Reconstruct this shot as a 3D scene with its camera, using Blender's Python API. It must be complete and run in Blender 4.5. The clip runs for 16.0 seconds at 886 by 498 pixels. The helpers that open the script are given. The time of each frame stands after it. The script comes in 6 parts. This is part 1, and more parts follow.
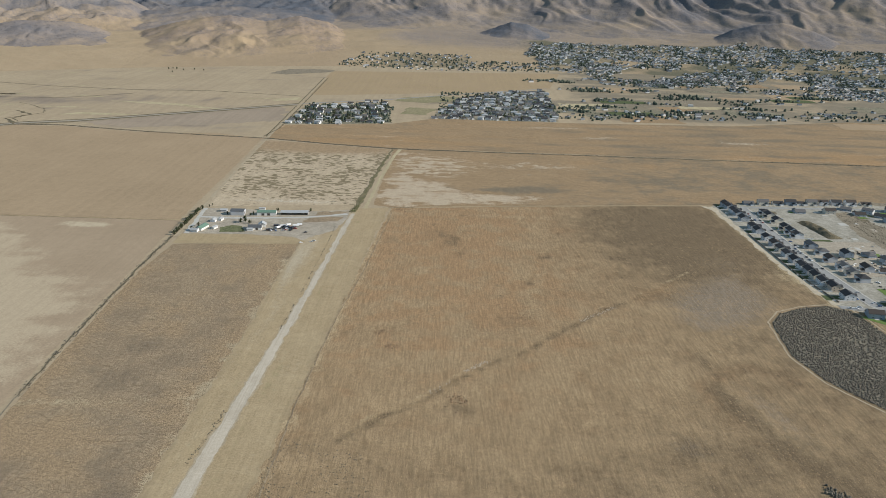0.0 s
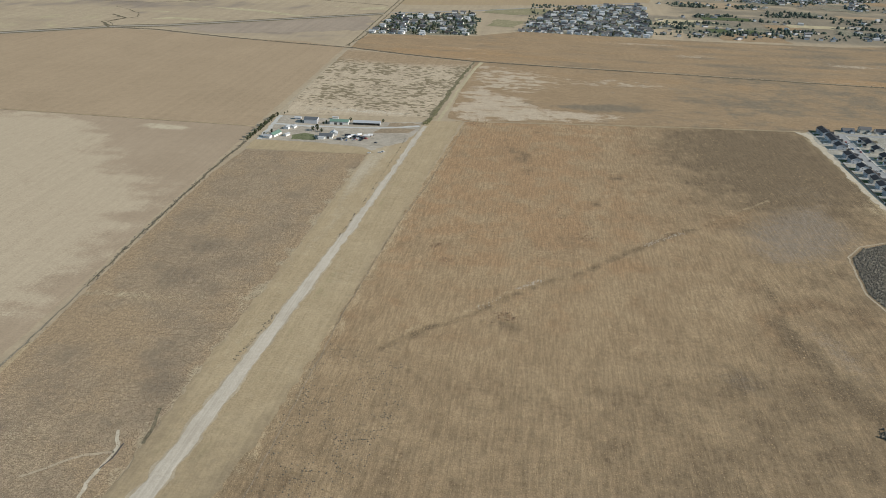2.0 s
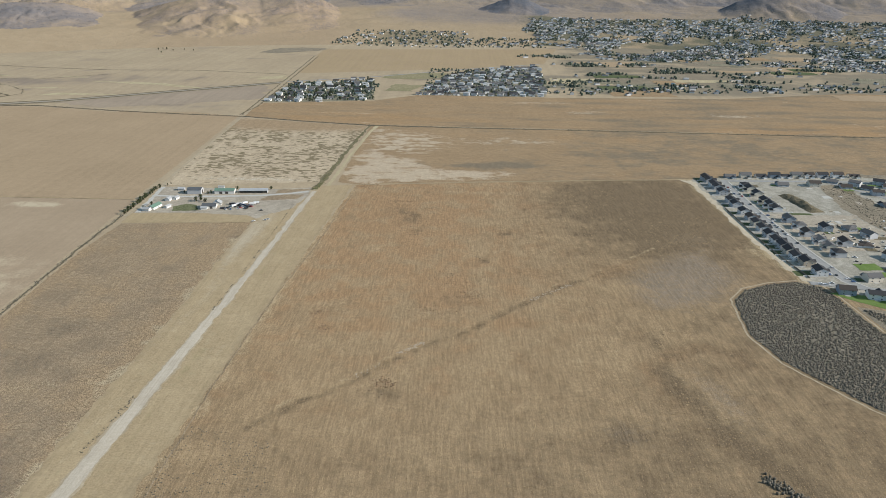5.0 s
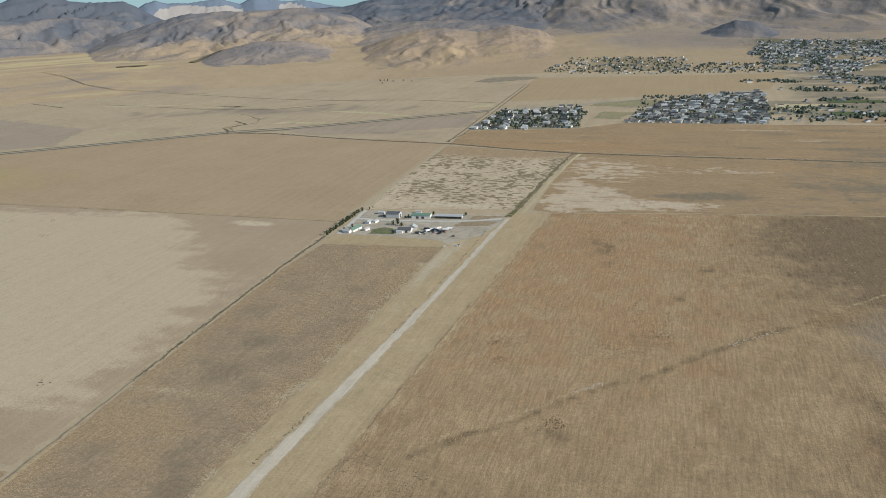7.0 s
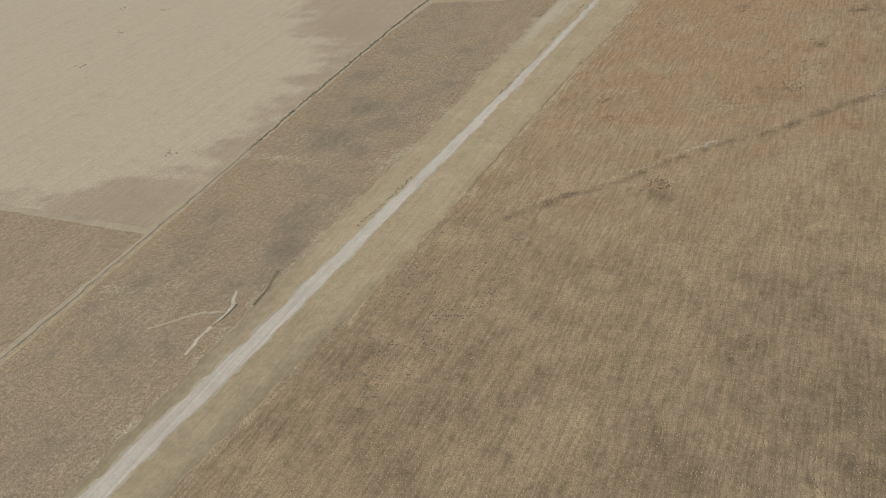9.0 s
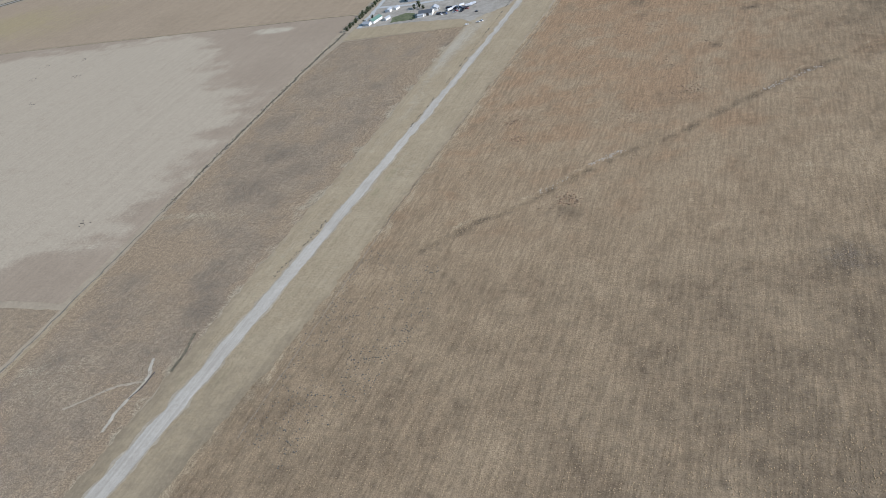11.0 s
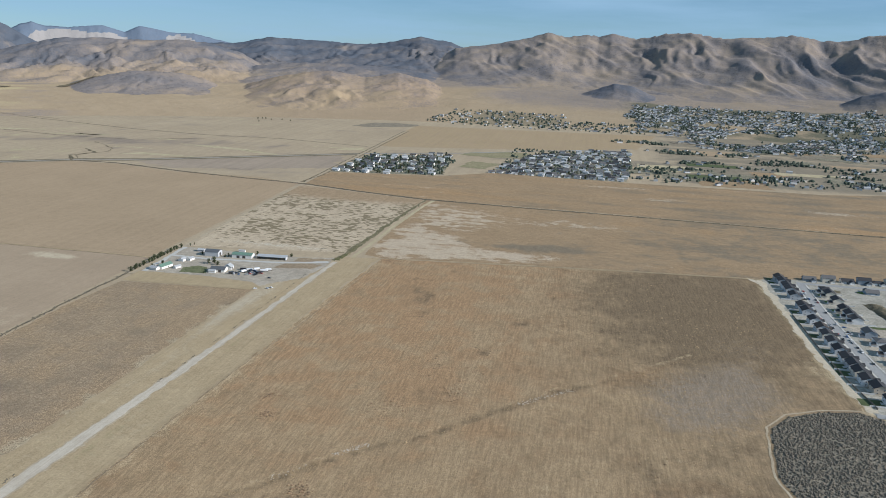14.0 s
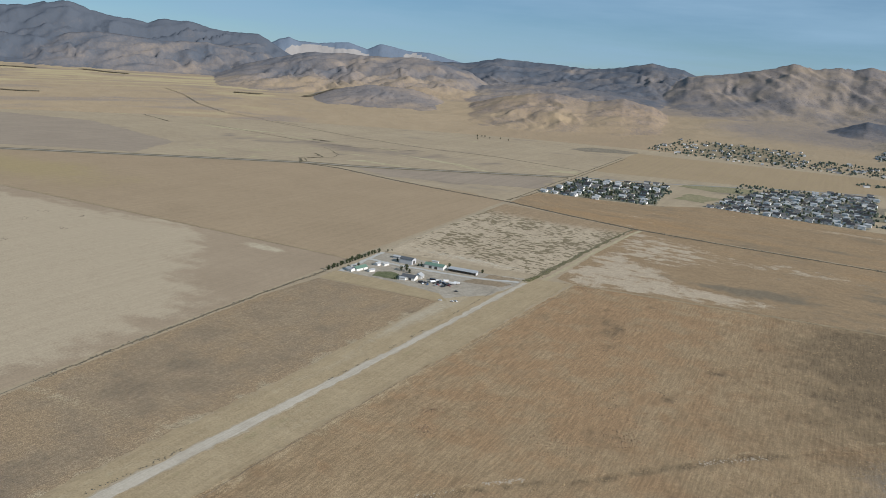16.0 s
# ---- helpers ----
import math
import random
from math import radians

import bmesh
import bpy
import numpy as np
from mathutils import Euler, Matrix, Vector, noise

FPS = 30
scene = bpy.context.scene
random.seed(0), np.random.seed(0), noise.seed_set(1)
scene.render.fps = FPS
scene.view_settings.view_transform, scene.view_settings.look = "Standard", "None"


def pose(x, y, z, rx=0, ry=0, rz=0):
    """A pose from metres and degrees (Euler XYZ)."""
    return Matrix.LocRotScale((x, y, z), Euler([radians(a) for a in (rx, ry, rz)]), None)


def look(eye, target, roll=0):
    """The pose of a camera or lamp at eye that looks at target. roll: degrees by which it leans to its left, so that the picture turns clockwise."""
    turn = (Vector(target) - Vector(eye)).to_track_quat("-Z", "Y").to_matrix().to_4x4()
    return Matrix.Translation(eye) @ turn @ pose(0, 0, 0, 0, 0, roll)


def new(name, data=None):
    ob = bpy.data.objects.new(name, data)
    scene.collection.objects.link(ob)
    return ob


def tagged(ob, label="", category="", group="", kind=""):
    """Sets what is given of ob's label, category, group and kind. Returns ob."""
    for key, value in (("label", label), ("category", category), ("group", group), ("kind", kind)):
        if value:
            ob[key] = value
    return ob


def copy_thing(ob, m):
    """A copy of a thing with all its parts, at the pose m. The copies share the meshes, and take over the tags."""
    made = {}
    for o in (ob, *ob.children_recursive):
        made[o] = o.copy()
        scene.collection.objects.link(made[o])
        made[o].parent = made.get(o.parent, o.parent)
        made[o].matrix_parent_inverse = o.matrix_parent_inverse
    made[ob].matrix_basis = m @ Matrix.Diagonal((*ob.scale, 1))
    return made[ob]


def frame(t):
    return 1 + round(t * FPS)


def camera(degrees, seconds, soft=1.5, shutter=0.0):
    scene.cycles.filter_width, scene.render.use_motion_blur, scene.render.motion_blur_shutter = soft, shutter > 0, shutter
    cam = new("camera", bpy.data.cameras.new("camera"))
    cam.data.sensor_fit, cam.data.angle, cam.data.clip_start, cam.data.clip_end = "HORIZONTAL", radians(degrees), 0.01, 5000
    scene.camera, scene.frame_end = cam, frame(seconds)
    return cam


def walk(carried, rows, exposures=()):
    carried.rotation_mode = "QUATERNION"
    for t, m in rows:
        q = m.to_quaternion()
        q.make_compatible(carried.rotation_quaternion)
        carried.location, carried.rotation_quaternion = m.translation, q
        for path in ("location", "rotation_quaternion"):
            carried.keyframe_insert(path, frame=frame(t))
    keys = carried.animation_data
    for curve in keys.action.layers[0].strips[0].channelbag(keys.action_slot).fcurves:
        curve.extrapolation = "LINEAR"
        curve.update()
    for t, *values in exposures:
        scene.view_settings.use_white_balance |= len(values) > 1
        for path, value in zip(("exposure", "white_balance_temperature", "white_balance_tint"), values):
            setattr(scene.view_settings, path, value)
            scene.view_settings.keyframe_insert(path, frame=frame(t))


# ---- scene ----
import itertools
from mathutils.geometry import delaunay_2d_cdt

cam = camera(59.0, 16.0, soft=0.75)
PATH = [
    (0, (0.00, 0.00, 330.00), (0.00, 94.50, 297.30), 1.52),
    (0.5, (7.41, 2.74, 327.94), (4.56, 96.58, 293.52), 0.96),
    (1, (15.16, 5.51, 325.90), (8.94, 98.28, 289.10), 1.01),
    (1.5, (22.71, 8.29, 324.17), (14.03, 99.83, 284.86), 1.18),
    (2, (30.45, 11.18, 322.62), (19.54, 101.01, 280.05), 1.69),
    (2.5, (38.22, 13.43, 321.67), (26.95, 102.48, 277.57), 2.85),
    (3, (45.34, 14.01, 321.21), (46.78, 105.23, 280.24), 4.94),
    (3.2, (48.13, 14.36, 320.98), (56.25, 106.06, 281.92), 5.92),
    (3.89, (57.03, 19.84, 318.59), (70.17, 112.11, 282.36), 5.58),
    (4.61, (66.85, 31.19, 314.23), (70.75, 124.73, 279.09), 2.14),
    (5.3, (74.78, 41.62, 310.95), (67.63, 135.12, 276.22), -0.24),
    (5.5, (77.15, 44.55, 310.27), (65.66, 137.68, 275.70), -0.83),
    (6, (82.86, 51.88, 308.58), (65.59, 144.26, 274.42), -1.00),
    (6.5, (88.19, 58.83, 306.74), (65.26, 150.58, 274.24), -1.61),
    (7, (93.68, 65.88, 304.88), (65.26, 156.56, 273.74), -2.24),
    (7.5, (99.32, 72.24, 302.90), (67.36, 161.74, 271.78), -2.27),
    (8, (105.58, 78.20, 301.09), (68.51, 164.11, 265.80), -3.32),
    (8.5, (112.41, 83.08, 298.57), (72.54, 164.18, 255.76), -4.67),
    (8.7, (115.08, 84.92, 297.55), (73.77, 160.93, 247.40), -7.06),
    (9.39, (124.60, 90.33, 296.05), (82.08, 159.42, 237.58), -11.68),
    (10.11, (136.05, 96.22, 296.04), (94.07, 163.46, 235.08), -16.39),
    (10.8, (145.06, 102.39, 295.79), (105.79, 174.45, 238.65), -15.88),
    (11, (147.53, 104.77, 295.46), (109.33, 179.47, 241.05), -14.59),
    (11.5, (153.59, 110.52, 294.61), (121.29, 192.28, 246.94), -9.95),
    (12, (159.54, 115.63, 293.10), (135.11, 203.88, 252.91), -5.48),
    (12.5, (166.00, 121.01, 291.31), (153.46, 214.45, 257.98), -1.21),
    (13, (172.01, 126.73, 288.75), (162.96, 221.95, 259.58), -0.12),
    (13.5, (176.66, 133.78, 286.57), (165.93, 229.66, 260.24), 0.37),
    (14, (180.80, 142.16, 284.50), (163.95, 237.44, 259.25), 2.24),
    (14.5, (184.64, 151.68, 282.23), (155.14, 243.72, 256.57), 3.24),
    (15, (188.29, 161.63, 279.20), (153.77, 252.08, 254.17), 3.60),
    (15.5, (191.50, 171.60, 276.17), (153.51, 260.73, 251.41), 3.93),
    (16, (193.82, 182.38, 273.89), (151.24, 269.69, 250.13), 4.33),
]
EXPOSURES = [(0.0, 0.22, 6500, 10), (3.2, 0.22, 6450, 10), (5.5, 0.35, 6450, 10), (7.0, 0.19, 6450, 9), (8.7, 0.20, 6600, 11), (10.8, 0.26, 5620, 14), (12.5, 0.22, 5380, 12),
             (13.5, 0.24, 5850, 11), (14.0, 0.27, 6000, 11), (14.5, 0.17, 6100, 11), (16.0, 0.08, 6200, 11)]
walk(cam, [(t, look(eye, target, roll)) for t, eye, target, roll in PATH], EXPOSURES)

# ---- sky and sun ----
SUN_ELEVATION, SUN_FROM = 28.0, -8.0      # degrees; SUN_FROM turns from +x towards +y
sun_way = Vector((math.cos(radians(SUN_ELEVATION)) * math.cos(radians(SUN_FROM)),
                  math.cos(radians(SUN_ELEVATION)) * math.sin(radians(SUN_FROM)), math.sin(radians(SUN_ELEVATION))))
world = bpy.data.worlds.new("sky")
scene.world = world
world.use_nodes = True
wn = world.node_tree.nodes
wl = world.node_tree.links
sky = wn.new("ShaderNodeTexSky")
sky.sky_type, sky.sun_disc = "NISHITA", False
sky.sun_elevation, sky.sun_rotation = radians(SUN_ELEVATION), radians(90 - SUN_FROM)
sky.altitude, sky.air_density, sky.dust_density, sky.ozone_density = 3000, 1.0, 0.3, 2.0
tint = wn.new("ShaderNodeMix")
tint.data_type, tint.blend_type = "RGBA", "MULTIPLY"
tint.inputs["Factor"].default_value, tint.inputs["B"].default_value = 1.0, (0.74, 1.0, 1.15, 1)
wl.new(sky.outputs[0], tint.inputs["A"])
veil = wn.new("ShaderNodeTexNoise")              # thin streaks of high cloud
veil_way, veil_map = wn.new("ShaderNodeTexCoord"), wn.new("ShaderNodeMapping")
veil_map.inputs["Scale"].default_value = (2.0, 2.0, 16.0)
veil.inputs["Scale"].default_value, veil.inputs["Detail"].default_value, veil.inputs["Roughness"].default_value = 1.6, 5, 0.6
wl.new(veil_way.outputs["Generated"], veil_map.inputs[0])
wl.new(veil_map.outputs[0], veil.inputs["Vector"])
veil_amount = wn.new("ShaderNodeMapRange")
veil_amount.inputs["From Min"].default_value, veil_amount.inputs["From Max"].default_value, veil_amount.inputs["To Max"].default_value = 0.38, 0.72, 0.85
veil_amount.inputs["To Min"].default_value = 0.35
wl.new(veil.outputs[0], veil_amount.inputs[0])
cloud = wn.new("ShaderNodeMix")
cloud.data_type = "RGBA"
cloud.inputs["B"].default_value = (5.3, 8.2, 10.7, 1)
wl.new(veil_amount.outputs[0], cloud.inputs["Factor"])
wl.new(tint.outputs["Result"], cloud.inputs["A"])
wl.new(cloud.outputs["Result"], wn["Background"].inputs[0])
wn["Background"].inputs[1].default_value = 0.052
sun = new("sun", bpy.data.lights.new("sun", "SUN"))
sun.data.energy, sun.data.angle, sun.data.color = 4.9, radians(0.53), (1.0, 0.928, 0.838)
sun.matrix_world = look(sun_way * 1000, (0, 0, 0))


# ---- materials ----
def nodes_of(name, rough=0.9, spec=0.2):
    m = bpy.data.materials.new(name)
    m.use_nodes = True
    b = m.node_tree.nodes["Principled BSDF"]
    b.inputs["Roughness"].default_value = rough
    b.inputs["Specular IOR Level"].default_value = spec
    return m, m.node_tree, b


class Web:
    """Short calls for wiring nodes."""

    def __init__(self, tree):
        self.t = tree

    def node(self, kind, **values):
        n = self.t.nodes.new(kind)
        for k, v in values.items():
            if k == "op":
                n.operation = v
        return n

    def put(self, socket, v):
        if isinstance(v, bpy.types.NodeSocket):
            self.t.links.new(v, socket)
        elif isinstance(v, (tuple, list)) and len(v) == 3 and socket.type == "RGBA":
            socket.default_value = (*v, 1)
        else:
            socket.default_value = v

    def place(self, scale=(1, 1, 1), turn=0.0):
        g = self.node("ShaderNodeNewGeometry")
        m = self.node("ShaderNodeMapping")
        m.inputs["Scale"].default_value = scale
        m.inputs["Rotation"].default_value = (0, 0, turn)
        self.t.links.new(g.outputs["Position"], m.inputs[0])
        return m.outputs[0]

    def noise(self, where, scale, detail=4, rough=0.55, warp=0.0):
        n = self.node("ShaderNodeTexNoise")
        self.put(n.inputs["Vector"], where)
        n.inputs["Scale"].default_value, n.inputs["Detail"].default_value = scale, detail
        n.inputs["Roughness"].default_value, n.inputs["Distortion"].default_value = rough, warp
        return n.outputs[0]

    def cells(self, where, scale):
        n = self.node("ShaderNodeTexVoronoi")
        self.put(n.inputs["Vector"], where)
        n.inputs["Scale"].default_value = scale
        return n.outputs["Distance"]

    def step(self, v, low, high, a=0.0, b=1.0):
        n = self.node("ShaderNodeMapRange")
        n.interpolation_type = "SMOOTHSTEP"
        for k, x in zip(("Value", "From Min", "From Max", "To Min", "To Max"), (v, low, high, a, b)):
            self.put(n.inputs[k], x)
        return n.outputs[0]

    def sum(self, a, b, op="ADD"):
        n = self.node("ShaderNodeMath")
        n.operation = op
        self.put(n.inputs[0], a), self.put(n.inputs[1], b)
        return n.outputs[0]

    def blend(self, f, a, b, how="MIX"):
        n = self.node("ShaderNodeMix")
        n.data_type, n.blend_type = "RGBA", how
        self.put(n.inputs["Factor"], f), self.put(n.inputs["A"], a), self.put(n.inputs["B"], b)
        return n.outputs["Result"]

    def mask(self, name="mask"):
        n = self.node("ShaderNodeAttribute")
        n.attribute_name = name
        s = self.node("ShaderNodeSeparateColor")
        self.t.links.new(n.outputs["Color"], s.inputs[0])
        return s.outputs[0], s.outputs[1], s.outputs[2]

    def bump(self, b, height, strength, distance):
        n = self.node("ShaderNodeBump")
        n.inputs["Strength"].default_value, n.inputs["Distance"].default_value = strength, distance
        self.put(n.inputs["Height"], height)
        self.t.links.new(n.outputs[0], b.inputs["Normal"])


def cooler(c):
    return c[0] * 0.93, c[1] * 1.0, c[2] * 1.08


def soil(name, one, two, grain=1.2, patch=60.0, contrast=0.25, rows=None, masks=(), bump=0.5, speck=None, mottle=0.0, extra=None):
    """Open ground: two colours in patches, grain, drill rows (angle, spacing, strength), tufts and up to three masked colours."""
    m, tree, b = nodes_of(name, 0.95, 0.1)
    w = Web(tree)
    one, two = cooler(one), cooler(two)
    p = w.place()
    far, mid, fine = w.noise(p, 1 / patch, 5, 0.6, 0.6), w.noise(p, 1 / (patch * 0.16), 4, 0.6), w.noise(p, 1 / grain, 3, 0.65)
    col = w.blend(w.step(w.sum(far, w.sum(mid, 0.5, "MULTIPLY")), 0.5, 1.0), one, two)
    red, green, blue = w.mask()
    for socket, (colour, low, high) in zip((red, green, blue), masks):
        amount = w.sum(socket, w.sum(w.sum(mid, fine), 1.0, "SUBTRACT"))
        col = w.blend(w.step(amount, low, high), col, cooler(colour))
    if extra:
        n = w.node("ShaderNodeAttribute")
        n.attribute_name = "mask"
        colour, low, high = extra
        col = w.blend(w.step(w.sum(n.outputs["Alpha"], w.sum(w.sum(mid, fine), 1.0, "SUBTRACT")), low, high), col, cooler(colour))
    height = fine
    if rows:
        angle, spacing, strength, *ratio = rows
        along = w.noise(w.place((1.0, ratio[0] if ratio else 0.012, 1.0), angle), 1 / spacing, 3, 0.6)
        amount = w.step(along, 0.35, 0.65, 1 - strength, 1 + strength)
        g = w.node("ShaderNodeCombineColor")
        for s in g.inputs:
            w.put(s, amount)
        col = w.blend(1.0, col, g.outputs[0], "MULTIPLY")
    grey = w.node("ShaderNodeCombineColor")
    amount = w.step(fine, 0.2, 0.8, 1 - contrast, 1 + contrast)
    for s in grey.inputs:
        w.put(s, amount)
    col = w.blend(1.0, col, grey.outputs[0], "MULTIPLY")
    if mottle:
        grey = w.node("ShaderNodeCombineColor")
        amount = w.step(w.noise(p, 1 / (grain * 4), 5, 0.72), 0.3, 0.7, 1 - mottle, 1 + mottle)
        for s in grey.inputs:
            w.put(s, amount)
        col = w.blend(1.0, col, grey.outputs[0], "MULTIPLY")
    if speck:
        colour, size, share = speck
        spot = w.step(w.sum(w.cells(p, 1 / size), w.sum(mid, 0.5, "MULTIPLY")), share, share + 0.12)
        col = w.blend(spot, colour, col)
    w.put(b.inputs["Base Color"], col)
    w.bump(b, height, bump, grain * 0.35)
    return m


def plain(name, colour, rough=0.7, vary=0.12, size=0.8, metal=0.0, spec=0.3):
    """Paint, metal, plaster and the like: one colour with stains and grain, and a shade of its own for every object."""
    m, tree, b = nodes_of(name, rough, spec)
    w = Web(tree)
    b.inputs["Metallic"].default_value = metal
    o = w.node("ShaderNodeObjectInfo")
    t = w.node("ShaderNodeTexCoord")
    stain, grain = w.noise(t.outputs["Object"], 0.5 / size, 4), w.noise(t.outputs["Object"], 6 / size, 3)
    amount = w.step(w.sum(w.sum(stain, grain), w.sum(o.outputs["Random"], 0.6, "MULTIPLY")), 0.6, 1.9, 1 - vary, 1 + vary)
    g = w.node("ShaderNodeCombineColor")
    for s in g.inputs:
        w.put(s, amount)
    w.put(b.inputs["Base Color"], w.blend(1.0, colour, g.outputs[0], "MULTIPLY"))
    return m


def leafy(name, one, two):
    m, tree, b = nodes_of(name, 0.85, 0.15)
    w = Web(tree)
    g = w.node("ShaderNodeNewGeometry")
    o = w.node("ShaderNodeObjectInfo")
    f = w.sum(w.sum(g.outputs["Random Per Island"], 0.75, "MULTIPLY"), w.sum(o.outputs["Random"], 0.25, "MULTIPLY"))
    w.put(b.inputs["Base Color"], w.blend(f, one, two))
    return m


def glass(name):
    m, tree, b = nodes_of(name, 0.08, 0.6)
    b.inputs["Base Color"].default_value = (0.03, 0.04, 0.05, 1)
    return m


WEED = (0.320, 0.195, 0.100)
M_FIELD = soil("dry_weeds", (0.276, 0.184, 0.100), (0.348, 0.238, 0.131), 0.9, 42, 0.34, (0.03, 2.0, 0.13, 0.08),
               ((WEED, 0.25, 1.15), ((0.166, 0.115, 0.066), 0.05, 1.1), ((0.405, 0.300, 0.172), 0.30, 1.1)), 0.8, ((0.39, 0.285, 0.17), 1.9, 0.20), mottle=0.14, extra=((0.240, 0.184, 0.130), 0.1, 1.0))
M_SAGE = soil("sage_field", (0.246, 0.178, 0.112), (0.320, 0.232, 0.140), 0.9, 34, 0.38, (0.06, 2.2, 0.07, 0.07),
              (((0.312, 0.216, 0.124), 0.25, 0.85), ((0.206, 0.152, 0.098), 0.25, 1.0), ((0.37, 0.285, 0.175), 0.3, 0.8)), 0.8,
              ((0.172, 0.132, 0.092), 1.5, 0.26), mottle=0.18)
M_STRIP = soil("mown_strip", (0.352, 0.255, 0.143), (0.394, 0.290, 0.167), 1.6, 34, 0.14, (0.075, 2.4, 0.05, 0.03),
               (((0.315, 0.240, 0.128), 0.3, 0.8), ((0.425, 0.338, 0.226), 0.1, 1.1), ((0.27, 0.198, 0.116), 0.2, 1.0)), 0.3, mottle=0.07)
M_ROAD = soil("gravel_track", (0.430, 0.352, 0.258), (0.490, 0.408, 0.304), 1.0, 22, 0.07, (0.03, 2.2, 0.08), (), 0.3, mottle=0.04)
M_VERGE = soil("worn_verge", (0.36, 0.275, 0.175), (0.41, 0.325, 0.216), 1.0, 18, 0.12, (0.03, 2.2, 0.06), (), 0.3, mottle=0.08)
M_WEST = soil("fallow_field", (0.332, 0.240, 0.152), (0.366, 0.266, 0.170), 2.0, 110, 0.08, (1.45, 4.0, 0.03),
              (((0.440, 0.336, 0.218), 0.15, 0.80), ((0.285, 0.212, 0.128), 0.3, 0.9), ((0.48, 0.38, 0.25), 0.35, 0.8)), 0.2, mottle=0.04)
M_OCHRE = soil("ochre_field", (0.334, 0.235, 0.139), (0.366, 0.258, 0.154), 2.5, 130, 0.10, (1.5, 9.0, 0.03),
               (((0.352, 0.256, 0.130), 0.3, 0.9), ((0.262, 0.188, 0.116), 0.3, 0.9), ((0.45, 0.365, 0.25), 0.35, 0.75)), 0.2, mottle=0.06)
M_GRASSLAND = soil("brown_grassland", (0.276, 0.184, 0.101), (0.322, 0.216, 0.119), 2.2, 70, 0.20, None,
                   (((0.332, 0.206, 0.102), 0.2, 1.0), ((0.198, 0.150, 0.096), 0.2, 0.95), ((0.440, 0.336, 0.224), 0.25, 0.72)), 0.3, mottle=0.12)
M_STUBBLE = soil("stubble_field", (0.466, 0.358, 0.236), (0.425, 0.322, 0.208), 2.5, 50, 0.14, (1.5, 7.0, 0.05),
                 (((0.205, 0.156, 0.090), 0.42, 0.66), ((0.315, 0.216, 0.124), 0.2, 0.8), ((0.50, 0.42, 0.31), 0.35, 0.7)), 0.3, mottle=0.10)
M_PLAIN = soil("valley_floor", (0.358, 0.268, 0.168), (0.402, 0.304, 0.190), 4.0, 200, 0.08, (1.5, 14.0, 0.04),
               (((0.40, 0.320, 0.185), 0.35, 0.8), ((0.262, 0.200, 0.142), 0.3, 0.9), ((0.228, 0.182, 0.122), 0.30, 0.8)), 0.2, mottle=0.06)
M_PALE = soil("bleached_ground", (0.395, 0.312, 0.180), (0.45, 0.362, 0.22), 3.0, 40, 0.08, (1.5, 9.0, 0.06), (), 0.2, mottle=0.08)
M_SAND = soil("pale_sand", (0.44, 0.355, 0.245), (0.50, 0.41, 0.29), 2.0, 20, 0.10, None, (), 0.2, mottle=0.10)
M_MAUVE = soil("bare_clay", (0.300, 0.228, 0.160), (0.336, 0.256, 0.178), 3.0, 120, 0.08, (1.5, 12.0, 0.04), (), 0.2, mottle=0.05)
M_WEEDY = soil("green_weeds", (0.135, 0.112, 0.060), (0.205, 0.165, 0.095), 1.2, 16, 0.3, None, (), 0.5, mottle=0.2)
M_DITCH = soil("ditch_bank", (0.120, 0.098, 0.060), (0.180, 0.140, 0.084), 1.5, 20, 0.35, None, (), 0.6, mottle=0.2)
M_HIGHWAY = soil("highway_asphalt", (0.285, 0.242, 0.190), (0.325, 0.276, 0.218), 2.0, 60, 0.1, None, (), 0.2)
M_YARD = soil("bare_yard", (0.315, 0.258, 0.188), (0.400, 0.332, 0.248), 1.5, 25, 0.16, None,
              (((0.29, 0.215, 0.125), 0.3, 0.8), ((0.20, 0.16, 0.11), 0.3, 0.8), ((0.17, 0.19, 0.07), 0.3, 0.8)), 0.3, mottle=0.15)
M_BRUSHGROUND = soil("brush_ground", (0.196, 0.160, 0.110), (0.268, 0.212, 0.144), 1.3, 30, 0.35, None, (), 0.8, mottle=0.15)
# darker copy of brush_ground, with the shade between bushes put into its colour
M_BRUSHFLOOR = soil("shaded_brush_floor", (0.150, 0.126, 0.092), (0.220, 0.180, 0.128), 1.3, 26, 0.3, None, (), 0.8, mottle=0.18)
M_BUILD = soil("building_land", (0.258, 0.226, 0.170), (0.385, 0.340, 0.268), 1.5, 18, 0.2, None, (), 0.3, mottle=0.14)
M_VILLAGE = soil("village_ground", (0.165, 0.150, 0.096), (0.262, 0.216, 0.146), 2.0, 28, 0.25, None, (), 0.4, mottle=0.3)
M_LAWN = soil("lawn", (0.070, 0.085, 0.035), (0.110, 0.120, 0.054), 0.8, 14, 0.18, None, (), 0.3)
M_YARDGRASS = soil("yard_grass", (0.108, 0.112, 0.052), (0.165, 0.158, 0.080), 0.8, 10, 0.25, None, (), 0.3, mottle=0.2)
M_ASPHALT = soil("asphalt", (0.270, 0.252, 0.226), (0.320, 0.300, 0.270), 0.8, 20, 0.10, None, (), 0.2)
M_CONCRETE = soil("concrete", (0.430, 0.392, 0.330), (0.500, 0.458, 0.392), 0.7, 8, 0.08, None, (), 0.1)
M_TUFT = leafy("dry_tufts", (0.225, 0.160, 0.088), (0.410, 0.298, 0.170))
M_BRUSH = leafy("sagebrush_leaves", (0.088, 0.082, 0.066), (0.180, 0.155, 0.118))
